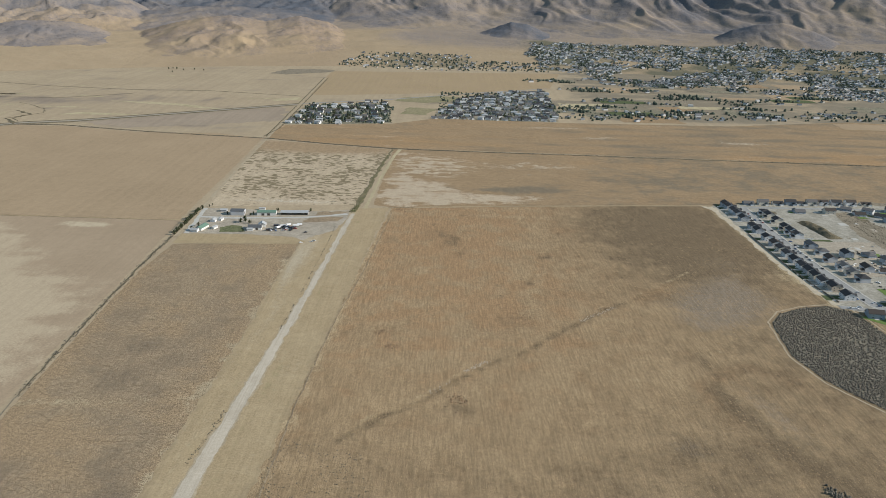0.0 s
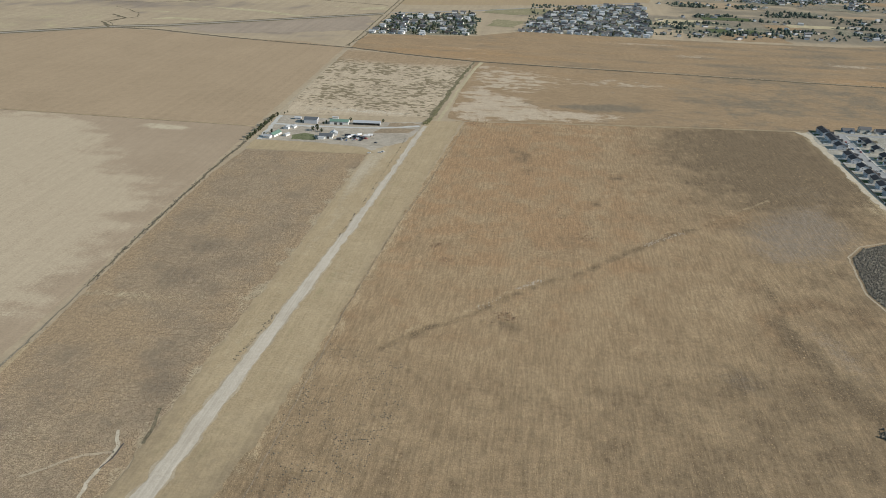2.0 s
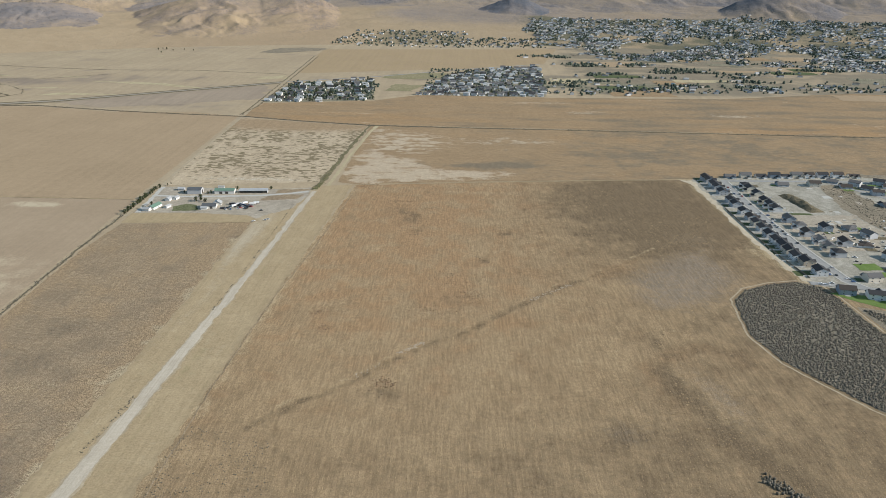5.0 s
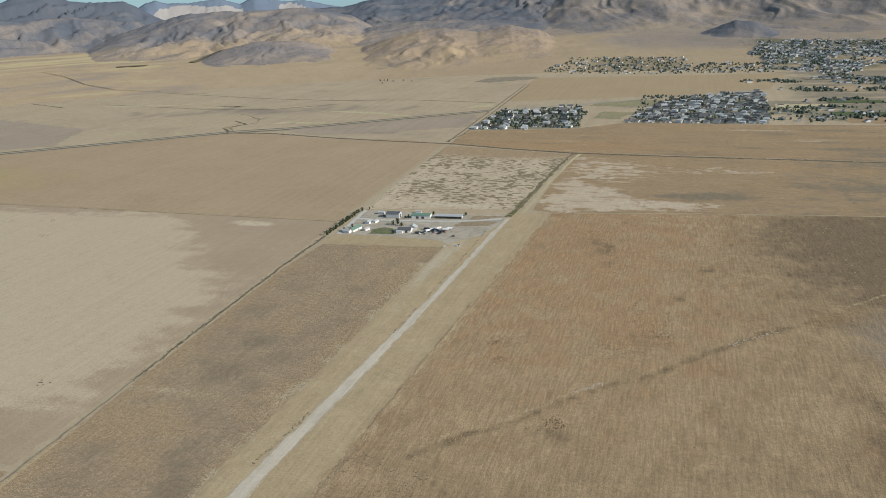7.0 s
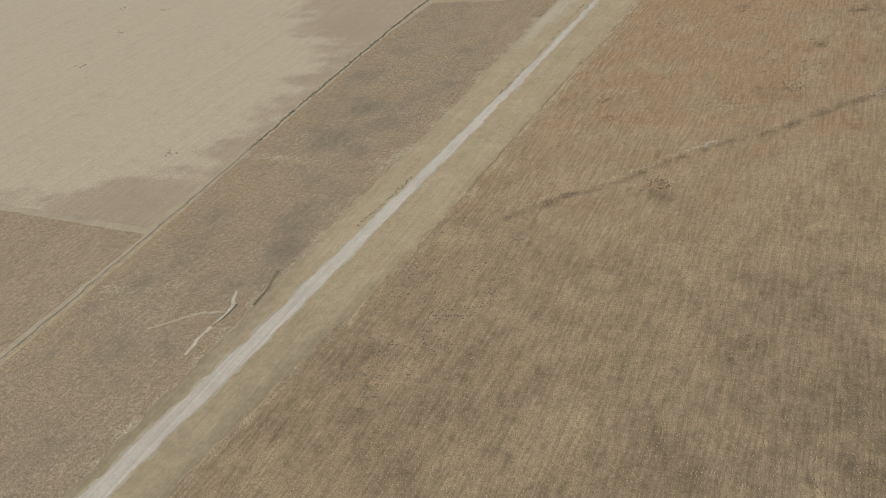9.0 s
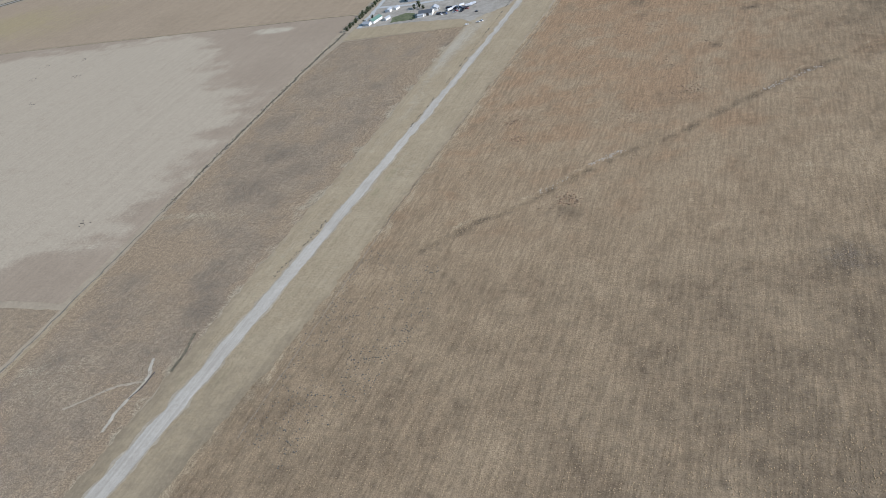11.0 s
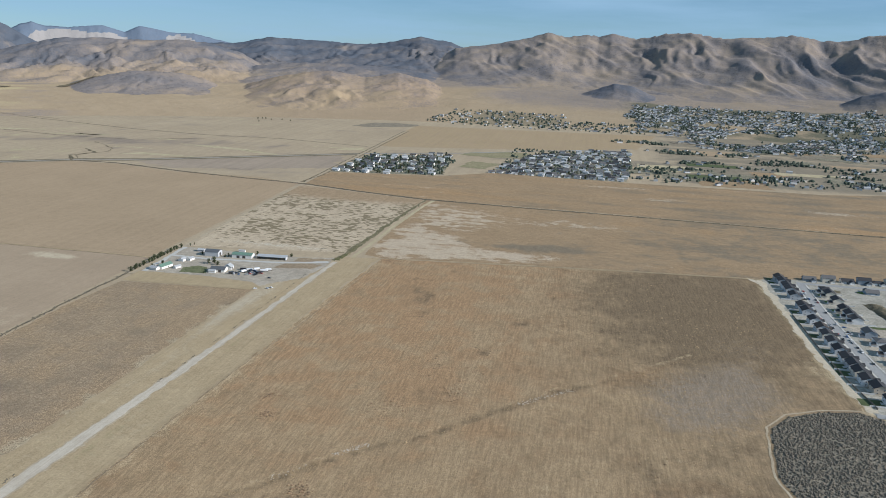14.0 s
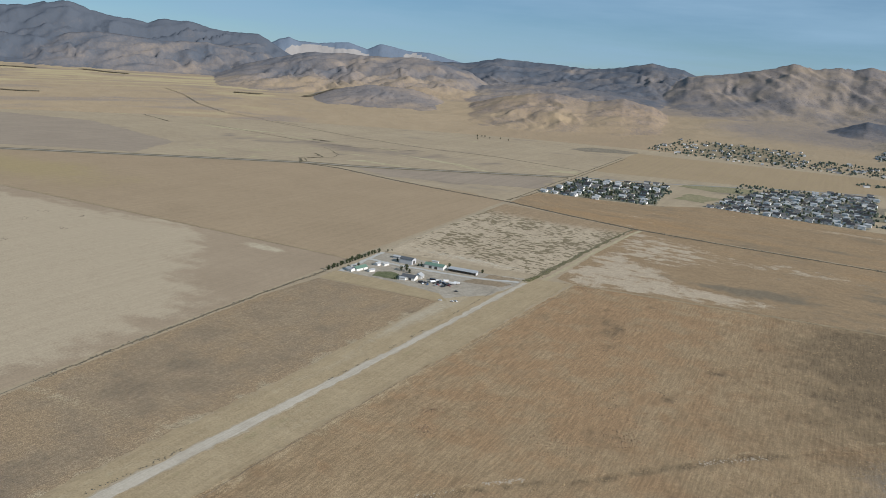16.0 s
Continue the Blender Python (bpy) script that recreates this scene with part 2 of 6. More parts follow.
M_LEAF = leafy("tree_leaves", (0.030, 0.040, 0.020), (0.066, 0.076, 0.036))
M_WILLOW = leafy("willow_leaves", (0.095, 0.100, 0.045), (0.170, 0.160, 0.080))
# lighter and bluer than tree_leaves: distance haze painted into the leaf colour
M_FARLEAF = leafy("hazy_leaves", (0.038, 0.052, 0.040), (0.080, 0.096, 0.070))
M_SAGETUFT = leafy("sage_leaves", (0.180, 0.136, 0.090), (0.282, 0.210, 0.135))
M_BARK = plain("bark", (0.14, 0.10, 0.07), 0.9)


# ---- building helpers ----
def mesh_of(name, verts, faces, mats, smooth=False):
    me = bpy.data.meshes.new(name)
    me.from_pydata([tuple(v) for v in verts], [], [tuple(f) for f in faces])
    for m in mats if isinstance(mats, (list, tuple)) else [mats]:
        me.materials.append(m)
    if smooth:
        me.polygons.foreach_set("use_smooth", [True] * len(me.polygons))
    me.update()
    return me


def part(name, bm, material, parent, label=""):
    me = bpy.data.meshes.new(name)
    bm.to_mesh(me)
    bm.free()
    me.materials.append(material)
    ob = new(name, me)
    ob.parent = parent
    return tagged(ob, label)


def box(bm, x0, y0, z0, x1, y1, z1):
    v = [bm.verts.new(c) for c in itertools.product((x0, x1), (y0, y1), (z0, z1))]
    for f in ((0, 1, 3, 2), (4, 6, 7, 5), (0, 4, 5, 1), (2, 3, 7, 6), (0, 2, 6, 4), (1, 5, 7, 3)):
        bm.faces.new([v[i] for i in f])
    return bm


def boxes(*rows):
    bm = bmesh.new()
    for r in rows:
        box(bm, *r)
    return bm


def prism(bm, section, y0, y1):
    """A section in x and z, drawn out from y0 to y1."""
    a = [bm.verts.new((x, y0, z)) for x, z in section]
    b = [bm.verts.new((x, y1, z)) for x, z in section]
    n = len(section)
    bm.faces.new(a), bm.faces.new(b[::-1])
    for i in range(n):
        bm.faces.new((a[(i + 1) % n], a[i], b[i], b[(i + 1) % n]))
    bmesh.ops.recalc_face_normals(bm, faces=bm.faces[:])
    return bm


def wobble(x, y, size, seed=0.0):
    return noise.noise((x / size + seed * 17.3, y / size - seed * 5.1, seed * 3.7))


def lattice(x, y, seed):
    """Smooth noise of about -1 to 1 over arrays."""
    x, y = np.asarray(x, float) + seed * 13.7, np.asarray(y, float) - seed * 7.1
    xi, yi = np.floor(x).astype(np.int64), np.floor(y).astype(np.int64)
    fx, fy = x - xi, y - yi
    out = np.zeros(x.shape)
    for dx in (0, 1):
        for dy in (0, 1):
            h = (xi + dx) * 374761393 + (yi + dy) * 668265263 + int(seed * 977) * 69069
            h = (h ^ (h >> 13)) * 1274126177 & 0x7FFFFFFF
            turn = (h ^ (h >> 16)) % 6283 / 1000.0
            wx = 1 - fx if dx == 0 else fx
            wy = 1 - fy if dy == 0 else fy
            wx, wy = wx ** 3 * (wx * (wx * 6 - 15) + 10), wy ** 3 * (wy * (wy * 6 - 15) + 10)
            out += wx * wy * (np.cos(turn) * (fx - dx) + np.sin(turn) * (fy - dy))
    return out * 1.5


def fbm(x, y, seed, octaves=4, gain=0.5):
    return sum(gain ** k * lattice(x * 2 ** k, y * 2 ** k, seed + k * 3.3) for k in range(octaves))


def ragged(outline, step=5.0, amount=1.0, size=12.0, closed=True):
    """The outline in short steps, worn by noise."""
    out = []
    ends = outline[1:] + outline[:1] if closed else outline[1:]
    for (x0, y0), (x1, y1) in zip(outline, ends):
        n = max(1, int(math.hypot(x1 - x0, y1 - y0) / step))
        for i in range(n):
            x, y = x0 + (x1 - x0) * i / n, y0 + (y1 - y0) * i / n
            out.append((x + amount * (wobble(x, y, size, 1) + 0.5 * wobble(x, y, size / 3, 2)) * 1.6,
                        y + amount * (wobble(x, y, size, 3) + 0.5 * wobble(x, y, size / 3, 4)) * 1.6))
    if not closed:
        out.append(outline[-1])
    return out


def inside(x, y, outline):
    """Which of the points x, y lie in the outline."""
    hit = np.zeros(len(x), bool)
    for (x0, y0), (x1, y1) in zip(outline, outline[1:] + outline[:1]):
        if y0 != y1:
            hit ^= ((y0 > y) != (y1 > y)) & (x < (x1 - x0) * (y - y0) / (y1 - y0) + x0)
    return hit


def away(x, y, line):
    """How far the points lie from a line of several legs."""
    best = np.full(len(x), 1e9)
    for (x0, y0), (x1, y1) in zip(line, line[1:]):
        dx, dy = x1 - x0, y1 - y0
        s = np.clip(((x - x0) * dx + (y - y0) * dy) / (dx * dx + dy * dy), 0, 1)
        best = np.minimum(best, np.hypot(x - x0 - s * dx, y - y0 - s * dy))
    return best


def sheet(name, outline, z, material, label, step=6.0, amount=1.0, spacing=None, masks=None, category="ground"):
    """A piece of ground with a worn outline. masks(x, y) gives three rows of amounts from 0 to 1."""
    edge = ragged(outline, step, amount) if amount else list(outline)
    pts, n = list(edge), len(edge)
    if spacing:
        xs, ys = np.array(edge).T
        gx, gy = np.meshgrid(np.arange(xs.min(), xs.max(), spacing), np.arange(ys.min(), ys.max(), spacing))
        gx, gy = gx.ravel() + np.random.uniform(-0.3, 0.3, gx.size) * spacing, gy.ravel() + np.random.uniform(-0.3, 0.3, gx.size) * spacing
        keep = inside(gx, gy, edge) & (away(gx, gy, edge + edge[:1]) > spacing * 0.5)
        pts += list(zip(gx[keep].tolist(), gy[keep].tolist()))
    v, _, f, *_ = delaunay_2d_cdt([Vector(p) for p in pts], [(i, (i + 1) % n) for i in range(n)], [list(range(n))], 1, 1e-4)
    me = mesh_of(name, [(p.x, p.y, z) for p in v], f, material)
    if me.polygons and me.polygons[0].normal.z < 0:
        me.flip_normals()
    if masks:
        x, y = np.array([(p.x, p.y) for p in v]).T
        rows = np.stack(([np.clip(r, 0, 1) * np.ones(len(x)) for r in masks(x, y)] + [np.ones(len(x))])[:4], 1)
        me.attributes.new("mask", "FLOAT_COLOR", "POINT").data.foreach_set("color", rows.astype(np.float32).ravel())
    return tagged(new(name, me), label, category, kind="structure")


def band(name, line, widths, z, material, label, step=6.0, amount=0.5, category="road"):
    """A track along a line; widths: one number, or one for every point."""
    widths = widths if isinstance(widths, (list, tuple)) else [widths] * len(line)
    left, right = [], []
    for i, (x, y) in enumerate(line):
        a, b = line[max(i - 1, 0)], line[min(i + 1, len(line) - 1)]
        d = Vector((b[0] - a[0], b[1] - a[1])).normalized()
        left.append((x - d.y * widths[i] / 2, y + d.x * widths[i] / 2))
        right.append((x + d.y * widths[i] / 2, y - d.x * widths[i] / 2))
    return sheet(name, left + right[::-1], z, material, label, step, amount, category=category)


def blob(x, y, cx, cy, rx, ry, turn=0.0):
    c, s = math.cos(radians(turn)), math.sin(radians(turn))
    u, v = ((x - cx) * c + (y - cy) * s) / rx, (-(x - cx) * s + (y - cy) * c) / ry
    return np.exp(-(u * u + v * v) * 1.2)


def clumps(name, x, y, z, radius, height, material, label, category="shrubs", sides=5):
    """Many low bushes as one mesh of uneven domes."""
    n = len(x)
    turn = np.random.uniform(0, 6.28, n)[:, None] + np.linspace(0, 2 * np.pi, sides, False)[None]
    low = radius[:, None] * np.random.uniform(0.75, 1.2, (n, sides))
    mid = radius[:, None] * np.random.uniform(0.55, 1.05, (n, sides))
    ring = lambda r, t, h: np.stack([x[:, None] + r * np.cos(t), y[:, None] + r * np.sin(t), z[:, None] + h], -1)
    v = np.concatenate([ring(low, turn, np.zeros((n, sides))), ring(mid, turn + 0.5, height[:, None] * np.random.uniform(0.5, 0.85, (n, sides))),
                        np.stack([x + radius * np.random.uniform(-0.3, 0.3, n), y, z + height], -1)[:, None]], 1)
    k = 2 * sides + 1
    f = []
    for i in range(sides):
        j = (i + 1) % sides
        f += [(i, j, sides + i), (j, sides + j, sides + i), (sides + i, sides + j, 2 * sides)]
    faces = (np.arange(n)[:, None, None] * k + np.array(f)[None]).reshape(-1, 3)
    me = bpy.data.meshes.new(name)
    me.vertices.add(n * k)
    me.vertices.foreach_set("co", v.astype(np.float32).ravel())
    me.loops.add(len(faces) * 3)
    me.loops.foreach_set("vertex_index", faces.astype(np.int32).ravel())
    me.polygons.add(len(faces))
    me.polygons.foreach_set("loop_start", np.arange(0, len(faces) * 3, 3, dtype=np.int32))
    me.update(calc_edges=True)
    me.materials.append(material)
    return tagged(new(name, me), label, category, kind="stuff")


# ---- the valley floor ----
EYE_XY, EYE_Z, FLAT = (150.0, 120.0), 290.0, 3000.0     # hills stand past FLAT metres from this place

STRIP_ROAD = [(-215, -60), (-192, 160), (-176, 330), (-168, 450), (-159, 600), (-149, 754), (-140, 945), (-134, 1100)]
WEST_LINE = [(-318, -80), (-325, 200), (-331, 400), (-339, 560), (-346, 700), (-352, 850), (-353, 975)]
WEST_ROAD = [(-353, 1100), (-361, 1180), (-371, 1420), (-382, 1760), (-396, 2200), (-412, 2700)]
EAST_FENCE = [(426, 1192), (428, 1050), (430, 930), (435, 860), (440, 796)]
CIRCLE = [(333, 668), (343, 745), (362, 771), (392, 788), (424, 795), (443, 783), (447, 765), (450, 724), (453, 681), (466, 648), (480, 623), (500, 586), (540, 520), (560, 420), (470, 440),
          (432, 479), (404, 523), (376, 566), (344, 622)]
GULLY = [(-75, 507), (-46, 541), (-13, 569), (9, 597), (30, 622), (55, 645), (84, 667), (114, 705), (149, 740), (178, 772), (214, 799), (250, 834), (305, 888), (365, 947), (414, 1004)]


def floor_masks(x, y):
    streak = fbm(x / 300, y / 60, 2.5, 4)
    pale = 0.8 * blob(x, y, -430, 2190, 60, 50) + 0.5 * blob(x, y, -1500, 1500, 500, 40, 35) + np.clip(1.1 * streak - 0.15, 0, 1) * np.clip((-600 - x) / 400, 0, 1)
    dark = 0.9 * blob(x, y, -620, 1790, 230, 45, 25) + 0.7 * blob(x, y, -1000, 2080, 420, 90, 8) + np.clip(-0.9 * streak, 0, 0.6)
    return pale, dark, 0.9 * blob(x, y, 20, 2240, 150, 60, 30) + 0.95 * np.clip((x - 300) / 150, 0, 1) * np.clip((y - 1950) / 60, 0, 1) * np.clip(0.85 + 0.8 * streak, 0, 1)


def ground_sheet():
    """The plain, out to where the hills begin."""
    rings = [0, 150, 300] + list(range(400, 3000, 50)) + [3000]
    turns = np.radians(np.arange(0, 360, 1.0))
    v = [(EYE_XY[0] + r * math.sin(a), EYE_XY[1] + r * math.cos(a), 0) for r in rings for a in turns]
    n = len(turns)
    f = [(i * n + j, i * n + (j + 1) % n, (i + 1) * n + (j + 1) % n, (i + 1) * n + j) for i in range(len(rings) - 1) for j in range(n)]
    me = mesh_of("ground", v, f, M_PLAIN)
    me.flip_normals() if me.polygons[400].normal.z < 0 else None
    x, y, _ = np.array(v).T
    rows = np.stack([np.clip(r, 0, 1) for r in floor_masks(x, y)] + [np.ones(len(x))], 1)
    me.attributes.new("mask", "FLOAT_COLOR", "POINT").data.foreach_set("color", rows.astype(np.float32).ravel())
    return tagged(new("ground", me), "dry tan valley floor of grass and fallow farmland", "ground", kind="structure")


ground_sheet()


# ---- hills and mountains ----
def crests(x, y, seed, octaves=3):
    """Sharp-backed noise, 1 on the backs and below 0 in the gullies."""
    return sum(0.5 ** k * (0.72 - 2.3 * np.abs(lattice(x * 2.1 ** k, y * 2.1 ** k, seed + k * 5.1))) for k in range(octaves))


def ramps(v, low, high):
    k = np.clip((v - low) / (high - low), 0, 1)
    return k * k * (3 - 2 * k)


# every ridge: name, distance of its crest, depth of its front and back, width of its spurs, their strength, crest as (azimuth, slope from EYE)
RIDGES = [
    ("far", 9000, 700, 400, 380, 0.12, [(-43, -0.02), (-41, 0.002), (-39.2, 0.0078), (-38.4, -0.0044), (-37.6, 0.0039), (-36.95, 0.0068), (-36.3, 0.003), (-34.9, 0.0021), (-34.1, 0.0051), (-32.8, 0.0063),
                                        (-31.55, 0.0), (-30.6, 0.0077), (-29.6, 0.005), (-28.6, 0.001), (-27.2, 0.0006), (-25.6, -0.006), (-24.2, -0.011), (-22, -0.03)]),
    ("left", 7800, 1700, 600, 480, 0.26, [(-180, 0.004), (-75, 0.015), (-62, 0.024), (-57, 0.0165), (-55.1, 0.0157), (-53.25, 0.0187), (-52.3, 0.0238), (-50.8, 0.0274), (-50, 0.0226), (-48.7, 0.0167), (-47.15, 0.0128),
                                          (-46.1, 0.0106), (-45.2, 0.0157), (-43.6, 0.0161), (-42.15, 0.0098), (-40.5, 0.0075), (-39, 0.007), (-38.3, 0.001), (-37, -0.012), (-34, -0.04), (-30, -0.09)]),
    ("spur", 6900, 1000, 500, 300, 0.26, [(-56, -0.06), (-54, -0.038), (-52.7, -0.0228), (-51, -0.0085), (-49, -0.0033), (-47.3, -0.0063), (-45.2, -0.0088), (-42.3, -0.0069), (-40, -0.0125), (-37, -0.032), (-35, -0.06)]),
    ("middle", 6400, 1700, 700, 300, 0.24, [(-46, -0.08), (-43, -0.052), (-41.4, -0.039), (-39.6, -0.028), (-37.7, -0.019), (-35.4, -0.0096), (-33, -0.008), (-30.6, -0.009), (-28.2, -0.0072), (-26.2, -0.0094), (-24, -0.02), (-20, -0.06)]),
    ("blue", 8200, 2700, 500, 420, 0.22, [(-32, -0.03), (-28, -0.013), (-26, -0.0089), (-24.4, -0.0082), (-22.4, -0.0002), (-20, -0.001), (-18, -0.0026), (-15.7, -0.0043), (-14.1, -0.0009), (-12.6, 0.0037), (-11.7, 0.0075),
                                          (-10.4, 0.004), (-9.6, 0.0024), (-8.7, -0.0042), (-7, -0.012), (-4, -0.04)]),
    ("shoulder", 5900, 1400, 600, 260, 0.24, [(-30, -0.07), (-27, -0.050), (-25.5, -0.043), (-23, -0.034), (-20, -0.029), (-17, -0.028), (-14, -0.031), (-11, -0.036), (-8, -0.044), (-5, -0.06)]),
    ("orange", 4650, 1300, 900, 280, 0.24, [(-28, -0.085), (-25.5, -0.069), (-23.5, -0.0562), (-21.6, -0.0467), (-19.7, -0.0404), (-17.8, -0.0373), (-15.5, -0.0445), (-13.1, -0.0375), (-11.1, -0.0444), (-9.5, -0.0581), (-7.5, -0.08)]),
    ("dome", 4650, 760, 700, 180, 0.16, [(-38, -0.085), (-36.5, -0.070), (-35.8, -0.0655), (-33.5, -0.0525), (-31.1, -0.0441), (-29.5, -0.0442), (-28, -0.046), (-26.5, -0.052), (-25, -0.064), (-23, -0.085)]),
    ("east", 7200, 2900, 500, 470, 0.15, [(-12, -0.05), (-10.5, -0.016), (-9.2, -0.005), (-7.2, 0.0005), (-5.2, 0.0065), (-4.06, 0.0115), (-2.9, 0.0182), (-1.6, 0.0135), (-0.1, 0.0172), (0.65, 0.0155), (1.6, 0.0205), (2.99, 0.0145),
                                          (4.1, 0.0166), (5.3, 0.0218), (6.8, 0.023), (8.3, 0.0191), (9.4, 0.0178), (10.8, 0.0203), (11.9, 0.0215), (13, 0.0239), (14.7, 0.0188), (16.1, 0.0187), (17.4, 0.0252), (18.7, 0.0268), (20, 0.031), (24, 0.028),
                                          (40, 0.02), (180, 0.004)]),
    ("bench", 5500, 1200, 700, 300, 0.18, [(-9, -0.058), (-5, -0.043), (-1, -0.038), (3, -0.039), (6, -0.0375), (9, -0.035), (12, -0.036), (15, -0.038), (20, -0.034), (40, -0.04), (60, -0.06)]),
    ("cone", 4650, 480, 450, 150, 0.12, [(-4, -0.08), (-1.9, -0.0645), (0.1, -0.0519), (2.1, -0.0394), (3.3, -0.0412), (4.9, -0.053), (6.1, -0.0629), (8, -0.08)]),
    ("cone", 4800, 560, 500, 180, 0.12, [(14, -0.08), (16, -0.0527), (17.6, -0.0394), (19.2, -0.0315), (20.8, -0.0297), (22.8, -0.0375), (26, -0.06), (28, -0.08)])]
FAN_A, FAN_Z = np.array([(-180, 10), (-60, 10), (-50, 20), (-36, 16), (-25, 58), (-10, 80), (-5, 104), (40, 125), (180, 10)]).T
LAND_END, LAND_FAR = 9100.0, 4740.0
SQUEEZE = math.log(LAND_FAR / FLAT) / math.log(LAND_END / FLAT)     # the land past FLAT is drawn nearer along the lines of sight


def land(a, r):
    """Height at azimuth a and distance r, which ridge stands there, and how far up its front (0 foot, 1 crest) and how much a back of a spur."""
    a, r = np.asarray(a, float), np.asarray(r, float)
    x, y = r * np.sin(np.radians(a)), r * np.cos(np.radians(a))
    swell = ramps(r, 3300, 4200) * ramps(a, -36, -26)
    z = np.interp(a, FAN_A, FAN_Z) * np.clip((r - 3300) / 3200, 0, 1.3) ** 1.2 + swell * 7 * (fbm(x / 420, y / 420, 3, 4) + 0.4)
    z = np.where(r <= 3300, 0.0, z)
    which, height, back = np.full(a.shape, -1), np.zeros(a.shape), np.zeros(a.shape)
    for k, (name, far, front, rear, wide, strength, crest) in enumerate(RIDGES):
        ca, ce = np.array(crest).T
        line = far + 0.10 * front * lattice(a * 0.12, a * 0 + k, 21 + k)
        top = EYE_Z + (np.interp(a, ca, ce, ce[0] if ca[0] == -180 else -0.1, ce[-1] if ca[-1] == 180 else -0.1)) * line
        s = np.clip(np.where(r < line, 1 - (line - r) / front, 1 - (r - line) / rear), 0, 1)
        side = np.radians(a) * far
        bend = 1.3 * fbm(x / (wide * 2.2), y / (wide * 2.6), 60 + k, 3) * wide
        spur = crests((side + bend * (0.35 if name == "east" else 1) + 0.3 * (r - far)) / wide, (r - far) / (wide * (5.0 if name == "east" else 2.4)), 80 + k, 3 if name == "east" else 4)
        lump = fbm(x / (wide * 0.5), y / (wide * 0.8), 95 + k, 4)
        room = 4 * s * (1 - s) if name != "east" else np.clip(7 * s * s * (1 - s), 0, 1)
        h = np.clip(s + strength * room * (0.42 * spur - 0.08) + (0.20 if name == "east" else 0.30) * strength * lump * np.minimum(1, room + 0.12), 0, 1.02)
        h = h ** {"east": 1.7, "blue": 1.5, "left": 1.35, "spur": 1.3}.get(name, 1.1)
        rise_to = z * 0 + np.interp(a, FAN_A, FAN_Z) * np.clip((far - front - 3300) / 3200, 0, 1.3) ** 1.2
        level = rise_to - 6 + (top - rise_to + 6) * h + 0.0006 * far * fbm(a * 2.5, a * 0, 40 + k, 3) * s ** 6
        win = (level > z) & (s > 0)
        z, which, height, back = np.where(win, level, z), np.where(win, k, which), np.where(win, s, height), np.where(win, spur, back)
    return z, which, height, back


def drawn(x, y, z):
    """A place past FLAT, drawn nearer along its line of sight; also by how much it shrinks."""
    dx, dy = x - EYE_XY[0], y - EYE_XY[1]
    r = np.hypot(dx, dy)
    k = np.where(r > FLAT, (np.maximum(r, FLAT) / FLAT) ** (SQUEEZE - 1), 1.0)
    return EYE_XY[0] + dx * k, EYE_XY[1] + dy * k, EYE_Z + (z - EYE_Z) * k, k


PLAN_A, PLAN_R = np.arange(-70, 60.1, 0.25), np.arange(3000, 7001, 40.0)
PLAN_Z = land(*np.meshgrid(PLAN_A, PLAN_R))[0]


def settle(x, y):
    """Where a place of the plan comes to lie on the plain or the slopes, and the scale there."""
    dx, dy = x - EYE_XY[0], y - EYE_XY[1]
    r = math.hypot(dx, dy)
    if r <= FLAT:
        return x, y, 0.0, 1.0
    i, j = (r - 3000) / 40, (math.degrees(math.atan2(dx, dy)) + 70) * 4
    i, j = min(max(i, 0), len(PLAN_R) - 1.01), min(max(j, 0), len(PLAN_A) - 1.01)
    m, n = int(i), int(j)
    i, j = i - m, j - n
    z = (PLAN_Z[m, n] * (1 - i) + PLAN_Z[m + 1, n] * i) * (1 - j) + (PLAN_Z[m, n + 1] * (1 - i) + PLAN_Z[m + 1, n + 1] * i) * j
    k = (r / FLAT) ** (SQUEEZE - 1)
    return EYE_XY[0] + dx * k, EYE_XY[1] + dy * k, EYE_Z + (float(z) - EYE_Z) * k, k


